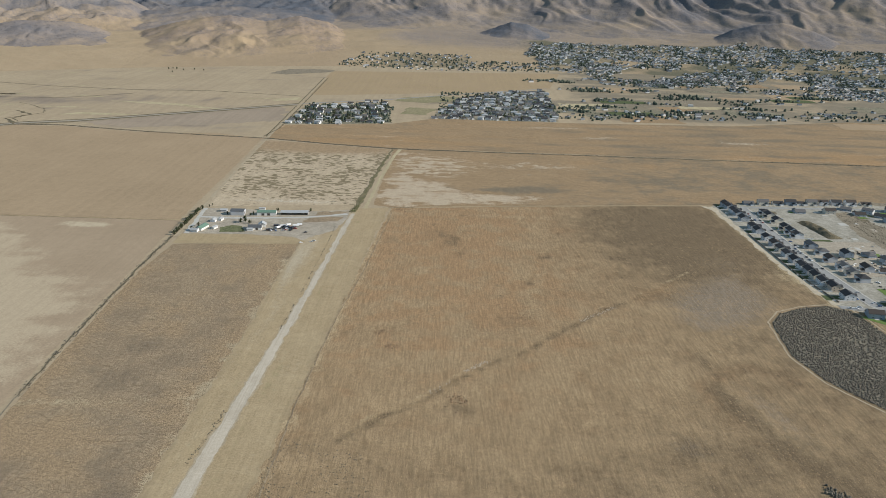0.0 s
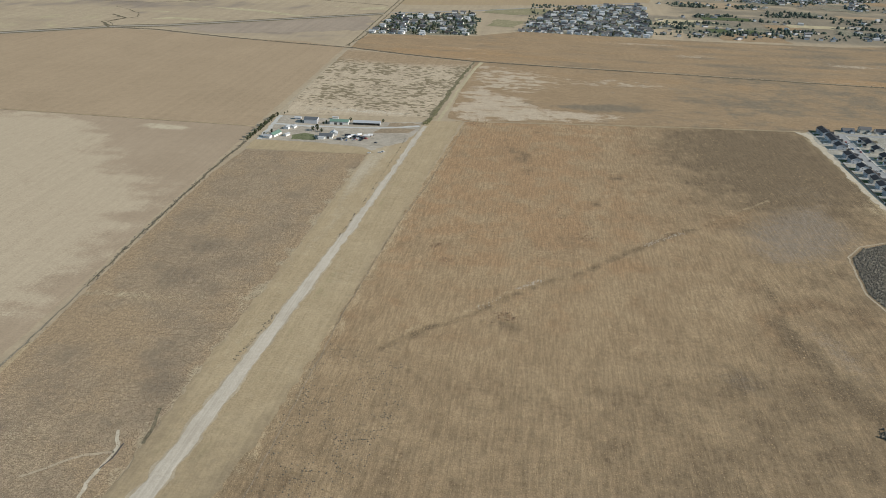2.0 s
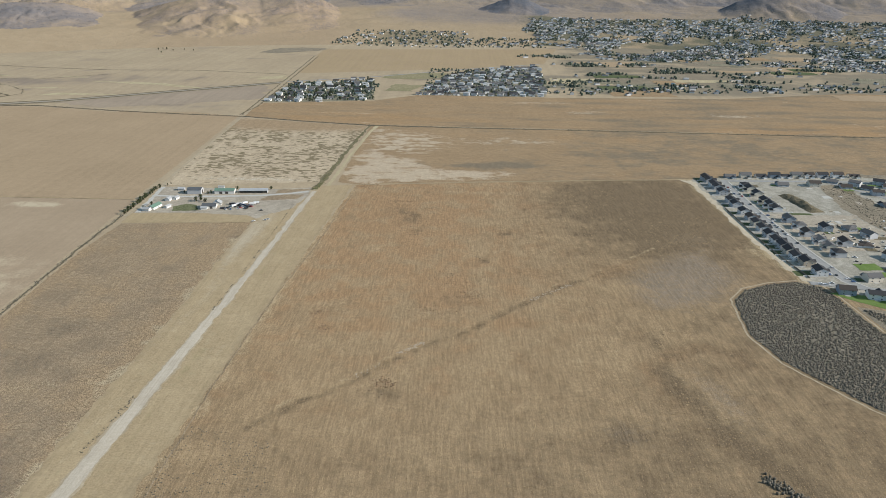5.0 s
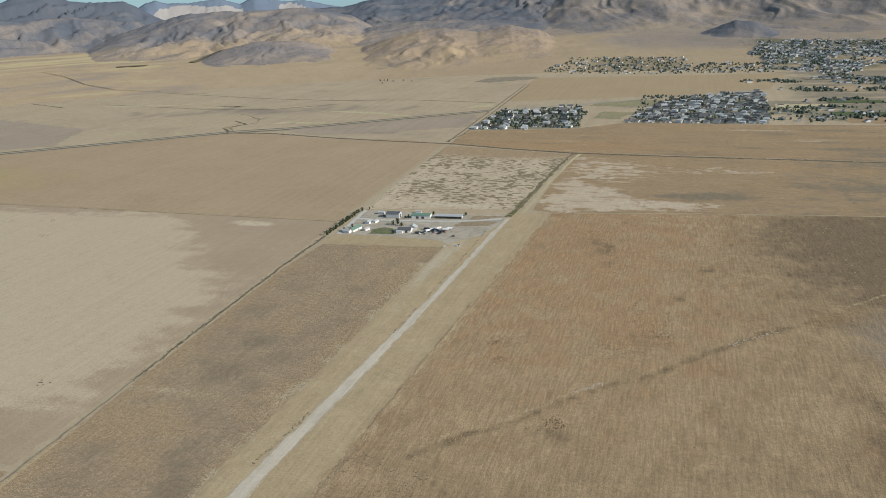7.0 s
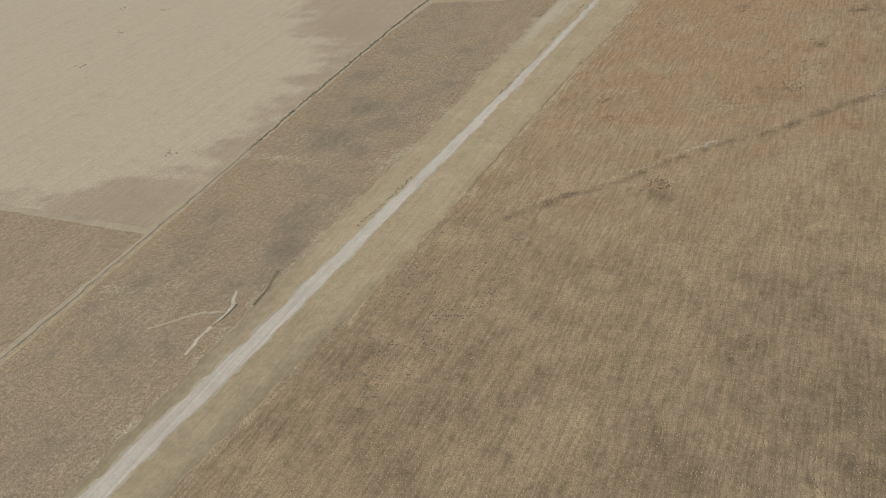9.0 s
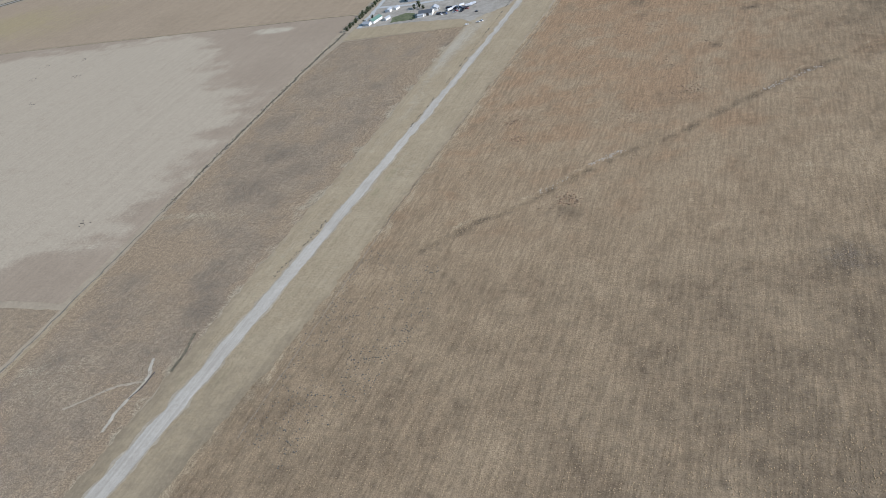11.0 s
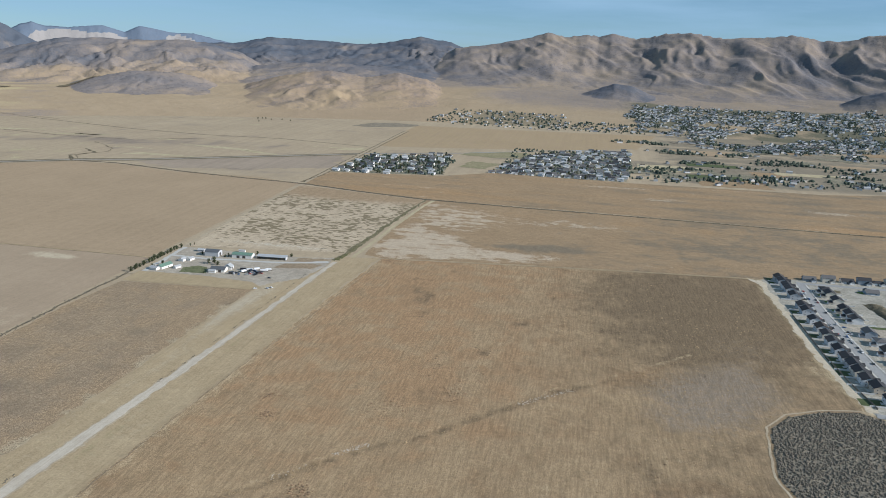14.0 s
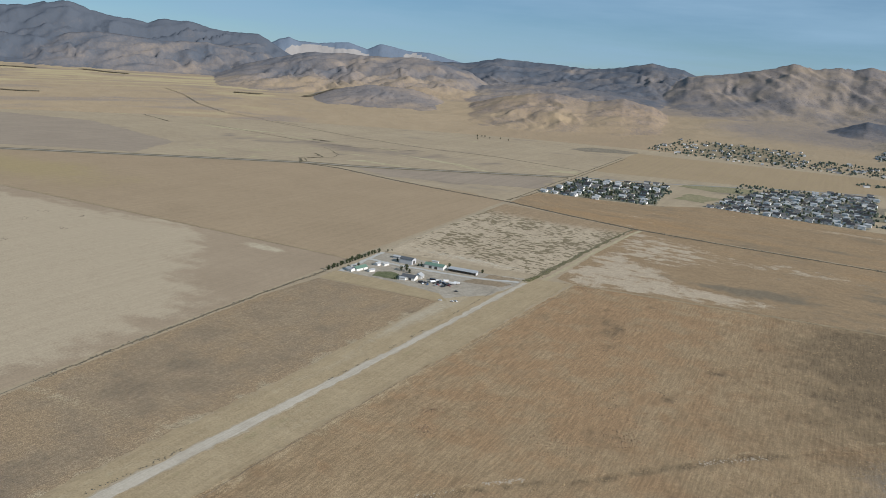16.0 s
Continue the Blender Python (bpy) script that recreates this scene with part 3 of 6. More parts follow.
def hill_material(name="hill_slopes", grass=(0.40, 0.335, 0.225), haze_blue=(0.088, 0.103, 0.128)):
    m, tree, b = nodes_of(name, 0.95, 0.08)
    w = Web(tree)
    p = w.place()
    mid, fine, grit = w.noise(p, 1 / 70, 5, 0.7), w.noise(p, 1 / 17, 4, 0.7), w.noise(p, 1 / 6, 3, 0.7)
    mauve, blue, pale = w.mask()
    rust, dots, gold = w.mask("cover")
    gardens = w.node("ShaderNodeAttribute")
    gardens.attribute_name = "cover"
    rough = w.sum(w.sum(w.sum(w.sum(mid, 0.5, "MULTIPLY"), fine), grit), 1.25, "SUBTRACT")
    col = w.blend(w.step(w.sum(mid, w.sum(fine, 0.4, "MULTIPLY")), 0.5, 0.95), (0.316, 0.246, 0.160), (0.360, 0.282, 0.185))
    col = w.blend(w.step(w.sum(gold, w.sum(rough, 0.4, "MULTIPLY")), 0.15, 0.85), col, (0.405, 0.335, 0.198))
    col = w.blend(w.step(w.sum(rust, w.sum(rough, 0.6, "MULTIPLY")), 0.0, 1.0), col, (0.248, 0.176, 0.118))
    # mauve and blue put distance haze into the slope colours
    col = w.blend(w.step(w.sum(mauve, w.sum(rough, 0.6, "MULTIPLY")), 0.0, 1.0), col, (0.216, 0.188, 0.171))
    col = w.blend(w.step(w.sum(blue, w.sum(rough, 0.5, "MULTIPLY")), 0.0, 1.0), col, haze_blue)
    col = w.blend(w.step(w.sum(pale, w.sum(fine, 0.5, "SUBTRACT")), 0.35, 0.65), col, grass)
    col = w.blend(w.step(w.sum(gardens.outputs["Alpha"], w.sum(rough, 0.7, "MULTIPLY")), 0.1, 0.9), col, (0.135, 0.128, 0.088))
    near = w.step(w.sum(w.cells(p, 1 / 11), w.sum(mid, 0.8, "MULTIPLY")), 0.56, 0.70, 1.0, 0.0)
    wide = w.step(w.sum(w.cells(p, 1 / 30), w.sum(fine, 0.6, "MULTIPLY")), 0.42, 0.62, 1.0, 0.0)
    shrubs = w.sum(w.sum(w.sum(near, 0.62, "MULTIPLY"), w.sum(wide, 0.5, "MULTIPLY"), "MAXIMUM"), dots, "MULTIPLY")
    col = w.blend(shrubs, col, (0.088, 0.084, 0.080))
    w.put(b.inputs["Base Color"], col)
    w.bump(b, w.sum(mid, w.sum(fine, 0.5, "MULTIPLY")), 0.35, 10)
    return m


# of every ridge: mauve of scrub and haze, blue of haze, rust weeds, dark shrubs; at its foot and at its crest
GROWTH_HAZE = {"far": ((1.0, 1.0, 0.0, 0.1), (1.0, 1.0, 0.0, 0.1)), "left": ((0.9, 0.65, 0.0, 0.5), (1.0, 1.0, 0.0, 0.3)), "spur": ((0.85, 0.45, 0.0, 0.6), (0.95, 0.68, 0.1, 0.5)), "middle": ((0.42, 0.10, 0.32, 0.4), (0.85, 0.40, 0.2, 0.5)),
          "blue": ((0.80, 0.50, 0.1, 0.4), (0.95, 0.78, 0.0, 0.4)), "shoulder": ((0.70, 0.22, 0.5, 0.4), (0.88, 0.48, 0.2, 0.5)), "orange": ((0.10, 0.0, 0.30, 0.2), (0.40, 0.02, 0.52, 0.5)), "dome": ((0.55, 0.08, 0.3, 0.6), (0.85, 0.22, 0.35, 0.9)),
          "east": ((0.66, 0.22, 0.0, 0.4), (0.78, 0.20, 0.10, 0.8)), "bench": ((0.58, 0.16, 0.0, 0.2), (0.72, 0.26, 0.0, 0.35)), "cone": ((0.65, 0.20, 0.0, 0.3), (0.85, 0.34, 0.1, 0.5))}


def hills():
    turns = np.concatenate([np.arange(-64, 27, 0.115), np.arange(27, 296, 4.0)])
    turns = (turns + 180) % 360 - 180
    ranges = np.concatenate([np.arange(3000, 5400, 26.0), np.arange(5400, LAND_END, 42.0)])
    a, r = np.meshgrid(turns, ranges)
    z, which, height, back = land(a, r)
    e = (z - EYE_Z) / r
    x, y = EYE_XY[0] + r * np.sin(np.radians(a)), EYE_XY[1] + r * np.cos(np.radians(a))
    foot, crest = (np.array([(0.0, 0.0, 0.0, 0.0)] + [GROWTH_HAZE[k[0]][i] for k in RIDGES])[which + 1] for i in (0, 1))
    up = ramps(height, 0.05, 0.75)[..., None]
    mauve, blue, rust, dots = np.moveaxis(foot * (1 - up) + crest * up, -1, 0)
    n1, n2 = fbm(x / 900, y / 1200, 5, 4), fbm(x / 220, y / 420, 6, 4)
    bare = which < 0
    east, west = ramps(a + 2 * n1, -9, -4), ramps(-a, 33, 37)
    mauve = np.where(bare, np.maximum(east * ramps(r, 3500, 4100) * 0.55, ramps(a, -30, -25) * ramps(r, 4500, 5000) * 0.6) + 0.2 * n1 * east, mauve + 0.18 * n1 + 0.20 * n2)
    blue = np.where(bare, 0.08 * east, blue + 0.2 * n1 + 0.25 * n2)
    # gullies between spurs are tinted bluer and get more shrubs
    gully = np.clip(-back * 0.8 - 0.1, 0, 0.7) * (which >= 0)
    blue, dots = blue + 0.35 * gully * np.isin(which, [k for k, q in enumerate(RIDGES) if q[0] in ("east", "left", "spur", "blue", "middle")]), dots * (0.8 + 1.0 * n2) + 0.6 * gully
    dots = np.where(bare, 0.12 * ramps(a, -26, -20) * np.clip(0.5 + 2 * n2, 0, 1), dots)
    rust = np.where(bare, 0.30 * ramps(a, -28, -20) * ramps(-a, 6, 12), rust * (1 + 0.5 * n2))
    streak = fbm(np.radians(a) * r / 520 + 0.6 * n1, r / 260 + 0.8 * n1, 9, 4)
    gold = np.where(bare, west * ramps(r, 3800, 5200) * (0.45 + 0.9 * streak) + 0.5 * west * np.clip(1.6 * streak - 0.2, 0, 1), 0.2 * (which == 3) * ramps(-height, -0.35, -0.05))
    mauve = mauve + np.where(bare, west * np.clip(-0.9 * streak, 0, 0.5), 0)
    is_far = which == 0
    scar = np.interp(a, [-38.9, -38.5, -38.2, -37.4, -37.2, -36.8, -35.7, -32.5, -31.4, -31.2, -29.2, -28.9, -27.9, -27.2, -26.9], [-0.03, -0.004, -0.03, -0.03, -0.008, -0.0026, 0.0009, -0.0017, -0.0065, -0.03, -0.03, -0.0011, -0.0012, -0.006, -0.03])
    pale = np.where(is_far & (e < scar - 0.0012 + 0.0010 * n2), 1.0, 0.0)
    gardens = ramps(a + 1.5 * n1, 2.2, 4.5) * ramps(-r + 160 * n1, -4230 - 9 * a, -4080 - 9 * a) * (0.75 + 0.9 * n2) + 0.5 * ramps(a, -9, -7) * ramps(-a, 0, 2) * ramps(-r + 200 * n2, -3600, -3450)
    px, py, pz, _ = drawn(x, y, z)
    v = np.stack([px, py, pz], -1)
    last = v[-1] + np.array([0, 0, -260.0])
    v = np.concatenate([v.reshape(-1, 3), last])
    n, m = len(turns), len(ranges)
    i, j = np.meshgrid(np.arange(m), np.arange(n), indexing="ij")
    k = (j + 1) % n
    faces = np.stack([i * n + j, (i + 1) * n + j, (i + 1) * n + k, i * n + k], -1).reshape(-1, 4)
    # far slopes have greyer scars and a lighter blue, haze painted into their colour
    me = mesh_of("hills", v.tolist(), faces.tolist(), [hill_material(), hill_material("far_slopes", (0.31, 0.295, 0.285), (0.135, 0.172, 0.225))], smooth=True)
    if me.polygons[10].normal.z < 0:
        me.flip_normals()
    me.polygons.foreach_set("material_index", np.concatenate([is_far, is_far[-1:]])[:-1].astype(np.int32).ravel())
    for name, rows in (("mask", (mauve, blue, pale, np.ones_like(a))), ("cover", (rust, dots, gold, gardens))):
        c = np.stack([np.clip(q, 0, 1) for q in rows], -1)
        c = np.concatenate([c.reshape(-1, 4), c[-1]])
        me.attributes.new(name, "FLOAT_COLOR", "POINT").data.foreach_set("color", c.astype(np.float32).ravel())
    return tagged(new("hills", me), "bare brown foothills rising to bluish mountain ridges with pale scars", "hills", kind="structure")


hills()


# ---- fields, strip and tracks ----
def patches(x, y, size, seed):
    return fbm(x / size, y / size, seed, 4, 0.55)


def soft(x, y, outline, edge):
    """1 inside the outline, 0 outside, with a border edge metres wide."""
    return np.clip(0.5 + np.where(inside(x, y, outline), 1, -1) * away(x, y, outline + outline[:1]) / edge, 0, 1)


RUST_SPOTS = [(-1, 1014, 26, 40), (22, 928, 24, 34), (-12, 1057, 34, 18), (71, 785, 30, 26), (49, 709, 18, 14), (83, 743, 16, 12), (112, 1126, 60, 12), (-63, 1134, 16, 10),
              (-57, 702, 7, 8), (-48, 669, 5, 5), (16, 573, 8, 7), (172, 1047, 30, 16), (40, 985, 30, 30), (10, 870, 20, 30), (-40, 960, 18, 40), (60, 1080, 50, 22), (249, 830, 40, 20)]
DARK_SPOTS = [(0, 1010, 9, 14), (14, 1000, 8, 8), (25, 940, 8, 12), (83, 743, 12, 7), (-57, 702, 5, 5), (-48, 669, 4, 4), (16, 573, 6, 5), (10, 560, 10, 9), (-14, 1060, 10, 5), (60, 800, 12, 9), (244, 650, 8, 20),
              (-66, 1130, 6, 5), (-52, 1120, 8, 4), (30, 1105, 12, 4), (130, 930, 14, 8), (100, 840, 10, 8), (219, 934, 16, 8)]


STRIP_EAST = [(-178, -80), (-142, 300), (-127, 410), (-119, 540), (-110, 700), (-102, 820), (-93, 970), (-82, 1137)]
ARC = [(318, 615), (306, 633), (286, 641), (262, 636), (242, 621), (231, 604), (237, 580), (244, 550), (251, 522), (262, 498), (276, 474), (300, 430)]
SMOOTH_PATCH = [(243, 790), (262, 815), (296, 854), (325, 872), (352, 868), (372, 810), (350, 770), (324, 740), (300, 722), (275, 722), (252, 750)]
DARK_CORNER = [(200, 1090), (244, 1120), (310, 1166), (372, 1150), (398, 1085), (408, 985), (360, 935), (305, 890), (262, 920), (236, 1000)]


def big_masks(x, y):
    wide, small, tiny = patches(x, y, 110, 2.5), patches(x, y, 34, 7.5), patches(x, y, 12, 9.5)
    row = fbm((x + 0.03 * y) / 5, y / 44, 31.5, 3, 0.6)
    dent = fbm(x / 9, y / 15, 35.5, 3, 0.6)
    gully, arc = away(x, y, GULLY), away(x, y, ARC)
    upper = np.clip((y - 470) / 330, 0, 1)
    left = np.clip((270 - x) / 260, 0, 1)
    orange = 0.22 + 0.48 * upper * left + 0.26 * blob(x, y, 0, 1000, 110, 150) + 0.22 * blob(x, y, 90, 800, 150, 110, 20) + 0.75 * blob(x, y, 62, 738, 40, 18, -40) + 0.65 * blob(x, y, 130, 686, 50, 9, 5) + 0.5 * blob(x, y, 0, 1000, 34, 60) + 0.5 * blob(x, y, 250, 820, 30, 10, 40)
    for cx, cy, rx, ry in RUST_SPOTS:
        orange += 0.28 * blob(x, y, cx, cy, rx, ry)
    orange += 1.2 * np.exp(-(arc / 9) ** 2) * (0.8 + 0.5 * dent) + 0.30 * blob(x, y, 330, 560, 60, 90, 20) + 0.35 * np.exp(-((y - 1128 - 0.1 * (x + 80)) / 9) ** 2) * (0.6 + dent)
    late = np.clip((x - 190) / 40, 0, 1)
    orange += 0.55 * late * np.exp(-(gully / 6) ** 2)
    grey = 0.02 + np.clip((x - 60) / 230, 0, 1) * (0.40 + 0.40 * np.clip((y - 740) / 160, 0, 1)) + 0.46 * np.clip((610 - y) / 240, 0, 1) + 0.28 * blob(x, y, 5, 1000, 26, 50) + 0.45 * soft(x, y, DARK_CORNER, 90) + 0.12 * blob(x, y, 180, 470, 160, 130) + 0.30 * blob(x, y, 330, 1000, 80, 180)
    for cx, cy, rx, ry in DARK_SPOTS:
        grey += 0.55 * blob(x, y, cx, cy, rx * 0.8, ry * 0.8)
    grey += 0.45 * blob(x, y, 23, 556, 13, 14) + 0.5 * blob(x, y, 192, 510, 15, 15) + 0.42 * blob(x, y, 70, 730, 30, 14, -40) + 0.35 * blob(x, y, 15, 985, 12, 40) + 0.35 * blob(x, y, -18, 1020, 16, 14)
    grey += (1 - late) * (0.68 + 0.5 * dent) * np.exp(-(gully / 3.8) ** 2)
    grey += 0.85 * np.exp(-(away(x, y, [(p + 9, q + 1) for p, q in ARC[5:]]) / 7) ** 2) * (0.8 + 0.6 * dent) + 0.28 * np.exp(-(arc / 9) ** 2)
    grey += 0.25 * blob(x, y, 350, 640, 60, 120, 20)
    pale = 0.50 * np.exp(-((away(x, y, [(p - 5, q + 5) for p, q in GULLY])) / 3.0) ** 2) * (0.5 + 1.6 * small) + (1.25 + 0.8 * small) * np.exp(-(away(x, y, EAST_FENCE) / 14) ** 2)
    pale += 0.5 * blob(x, y, 410, 880, 18, 30) + 0.10 * blob(x, y, -20, 640, 120, 140) + 0.16 * blob(x, y, 10, 830, 140, 170) + 0.6 * np.exp(-(away(x, y, STRIP_EAST) / 11) ** 2)
    pale += 0.35 * blob(x, y, 250, 690, 60, 40) + 0.25 * blob(x, y, 180, 620, 90, 60)
    pale -= 0.5 * soft(x, y, SMOOTH_PATCH, 40) + 0.3 * soft(x, y, DARK_CORNER, 80)
    calm = 1 - 0.75 * soft(x, y, SMOOTH_PATCH, 40)
    return (orange * (0.9 + 0.5 * small) + calm * (0.24 * small + 0.26 * tiny + 0.04 * row), grey * (0.9 + 0.25 * small) + calm * (0.10 * small + 0.10 * tiny - 0.12 * row + 0.10 * dent) - 0.08 * wide,
            pale + calm * (0.14 * patches(x, y, 40, 11.5) - 0.12 * tiny + 0.16 * row - 0.12 * dent) - 0.02,
            0.66 * soft(x + 10 * small, y + 14 * small, SMOOTH_PATCH, 40) + 0.45 * blob(x, y, 275, 560, 16, 50, 15) + 0.35 * blob(x, y, 192, 510, 18, 16) + 0.25 * blob(x, y, 350, 920, 40, 50))


sheet("field_east", [(-142, 300), (-118, 560), (-104, 800), (-80, 1135), (100, 1160), (280, 1180), (424, 1193), (428, 1050), (432, 920), (436, 850), (438, 800),
                     (600, 700), (640, 300), (560, -80), (-178, -80)],
      0.15, M_FIELD, "rough field of dry orange-brown weeds with faint drill rows", spacing=3.4, masks=big_masks, category="field")


STRIP_WEST = [(-205, -80), (-198, 380), (-196, 500), (-191, 640), (-190, 800), (-187, 958)]


def sage_masks(x, y):
    small, wide = patches(x, y, 26, 4.5), patches(x, y, 75, 9.5)
    path = np.exp(-((y - 556 - 0.1 * (x + 260)) / 9) ** 2)
    return (0.35 * small + 0.45 * wide + 0.25 + 0.5 * blob(x, y, -230, 900, 60, 140) + 0.7 * np.exp(-(away(x, y, WEST_LINE) / 14) ** 2) + 0.45 * path + 0.5 * blob(x, y, -205, 960, 20, 90) + 0.5 * blob(x, y, -290, 480, 50, 60) + 0.55 * np.exp(-(away(x, y, STRIP_WEST) / 14) ** 2),
            0.4 * patches(x, y, 40, 19.5) - 0.4 * wide + 0.55 * blob(x, y, -270, 640, 60, 70) + 0.6 * blob(x, y, -240, 450, 50, 60) + 0.4 * blob(x, y, -225, 780, 25, 80), 0.5 * path + 0.4 * blob(x, y, -290, 360, 40, 40) + 0.3 * small + 0.65 * np.exp(-(away(x, y, STRIP_WEST) / 9) ** 2) * (0.8 + 0.8 * small))


sheet("field_middle", [(-330, -80), (-325, 200), (-331, 400), (-339, 560), (-346, 700), (-352, 850), (-345, 945), (-187, 958), (-190, 800), (-191, 640), (-196, 500), (-198, 380), (-205, -80)],
      0.15, M_SAGE, "narrow field of grey-brown sage and dry grass", spacing=5, masks=sage_masks, category="field")


def strip_masks(x, y):
    road = away(x, y, STRIP_ROAD)
    lane = fbm((x - 0.03 * y) / 6, y / 120, 41.5, 3, 0.6)
    return (0.35 * np.exp(-((road - 14) / 5) ** 2) + 0.25 * patches(x, y, 30, 3.5) + 0.25 * lane, 0.85 * blob(x, y, -176, 930, 16, 110, -3) + 0.30 * lane + 0.25 * blob(x, y, -180, 700, 10, 300),
            0.45 * np.exp(-(away(x, y, STRIP_EAST) / 8) ** 2) + 0.40 * np.exp(-(away(x, y, STRIP_WEST) / 7) ** 2) + 0.15 * patches(x, y, 18, 6.5) + 0.5 * np.clip((480 - y) / 130, 0, 1))


sheet("landing_strip", [(-205, -80), (-198, 380), (-196, 500), (-191, 640), (-190, 800), (-187, 958), (-178, 985), (-148, 1020), (-130, 1128), (-84, 1137), (-93, 970), (-102, 820),
                        (-110, 700), (-119, 540), (-127, 410), (-142, 300), (-178, -80)],
      0.25, M_STRIP, "mown tan grass landing strip beside a gravel track", 3.0, 2.2, spacing=4, masks=strip_masks, category="airstrip")
band("track_verge", STRIP_ROAD, [19, 18.5, 16.5, 14, 12, 10.5, 9, 8], 0.32, M_VERGE, "dusty worn verge of the gravel track", 3.0, 2.0)
band("gravel_track", STRIP_ROAD, [14, 14, 13, 11, 9.5, 8, 6.5, 6], 0.40, M_ROAD, "pale worn gravel track along the landing strip", 2.5, 1.0)


def west_masks(x, y):
    field = [(-1400, 1003), (-1021, 1013), (-634, 1044), (-548, 972), (-541, 927), (-482, 884), (-466, 836), (-410, 818), (-398, 774), (-376, 800), (-384, 730), (-374, 662), (-367, 560), (-374, 522), (-399, 500), (-440, 468), (-480, 432), (-1400, 425)]
    streak = fbm(x / 75, y / 26, 3.5, 5, 0.6)
    pale = np.clip(0.5 + np.where(inside(x, y, field), 1, -1) * away(x, y, field + field[:1]) / 55 + 0.62 * streak * np.exp(-away(x, y, field + field[:1]) / 60), 0, 1)
    return 0.80 * pale + 0.08 * patches(x, y, 60, 5.5), 0.6 * blob(x, y, -420, 540, 20, 18) + 0.3 * patches(x, y, 120, 6.5), 0.9 * blob(x, y, -490, 1018, 50, 16) + 0.5 * blob(x, y, -382, 506, 12, 10)


sheet("field_west", [(-1500, 420), (-345, 432), (-349, 560), (-356, 700), (-361, 850), (-366, 980), (-368, 1046), (-900, 1048), (-1500, 1040)],
      0.15, M_WEST, "smooth pale fallow field with a darker ragged border", spacing=9, masks=west_masks, category="field")
sheet("field_northwest", [(-1500, 1052), (-900, 1054), (-372, 1050), (-376, 1300), (-388, 1640), (-490, 1680), (-666, 1672), (-850, 1718), (-955, 1712), (-1250, 1490), (-1500, 1290)],
      0.15, M_OCHRE, "wide ochre fallow field", spacing=30, masks=lambda x, y: (0.9 * blob(x, y, -1250, 1200, 350, 140) + 0.2 * patches(x, y, 200, 2.5), 0.3 * blob(x, y, -500, 1200, 90, 90), 0 * x), category="field")
sheet("field_southwest", [(-1500, -80), (-335, -80), (-336, 200), (-340, 424), (-1500, 412)], 0.15, M_SAGE, "dry weedy ground beside the fallow field", spacing=20,
      masks=lambda x, y: (0.6 + 0 * x, 0.5 * blob(x, y, -430, 390, 30, 20), 0.2 + 0 * x), category="field")


def stubble_masks(x, y):
    streak = fbm((x + 0.2 * y) / 15, (y + 0.1 * x) / 7, 1.5, 3, 0.7) + 0.6 * fbm(x / 70, y / 55, 8, 2)
    return 0.40 + 1.0 * streak - 0.8 * blob(x, y, -240, 1140, 200, 30) - 0.5 * np.exp(-((x + 352) / 12) ** 2), 1.1 * blob(x, y, -240, 1575, 240, 85), 0.5 * blob(x, y, -240, 1160, 150, 20)


sheet("field_north", [(-355, 1118), (-362, 1250), (-372, 1480), (-377, 1625), (-240, 1590), (-112, 1560), (-128, 1150)],
      0.15, M_STUBBLE, "pale stubble field streaked with brown weeds", spacing=2.6, masks=stubble_masks, category="field")


def bare_masks(x, y):
    wide, small, fine = patches(x, y, 110, 12.5), patches(x, y, 36, 13.5), fbm(x / 40, y / 9, 14.5, 4, 0.6)
    pan = soft(x + 16 * small + 8 * fine, y + 10 * fine + 6 * small, [(-104, 1146), (-92, 1317), (-60, 1328), (8, 1290), (37, 1240), (122, 1224), (164, 1220), (118, 1186), (60, 1176), (-24, 1158)], 26)
    thin = soft(x + 10 * small, y + 12 * fine, [(-97, 1535), (26, 1490), (40, 1400), (10, 1345), (-84, 1335)], 60)
    shade = blob(x, y, 110, 1262, 105, 22, 3)
    return (0.3 * wide + 0.4 * fine + 0.45 * blob(x, y, 330, 1210, 200, 40) + 0.4 * blob(x, y, 200, 1480, 400, 40), 0.25 * small - 0.3 * wide + 0.95 * shade + 0.30 * fine + 0.48 * np.clip((x - 60) / 300, 0, 1),
            (0.78 + 0.35 * small) * pan + 0.30 * pan * fine + (0.55 + 0.7 * fine) * thin + 0.35 * blob(x, y, 150, 1440, 120, 40) * (1 + fine) + 0.25 * fine - 0.5 * shade + 0.4 * blob(x, y, 285, 1215, 40, 8))


sheet("field_northeast", [(-108, 1150), (-80, 1141), (100, 1166), (280, 1186), (424, 1199), (720, 1240), (1200, 1230), (1500, 1400), (1500, 1480), (870, 1515), (240, 1552), (-105, 1562)],
      0.15, M_GRASSLAND, "ochre grassland with a bleached bare pan", spacing=7, masks=bare_masks, category="field")


def far_masks(x, y):
    wave, other = fbm(x / 260, y / 30, 6.5, 4, 0.6), fbm(x / 180, y / 34, 16.5, 4, 0.6)
    orange = 0.7 * np.clip((1640 - y) / 60, 0, 1) * np.clip((x - 500) / 300, 0, 1) + 0.5 * blob(x, y, -150, 1640, 240, 50)
    return 0.3 + 0.45 * wave + orange, 0.10 + 0.5 * other + 0.30 * np.clip((x - 50) / 400, 0, 1), 0.45 * wave - 0.05 + 0.5 * blob(x, y, 420, 1740, 330, 16, -4) * (1 + other) + 0.3 * blob(x, y, 250, 1850, 200, 14)


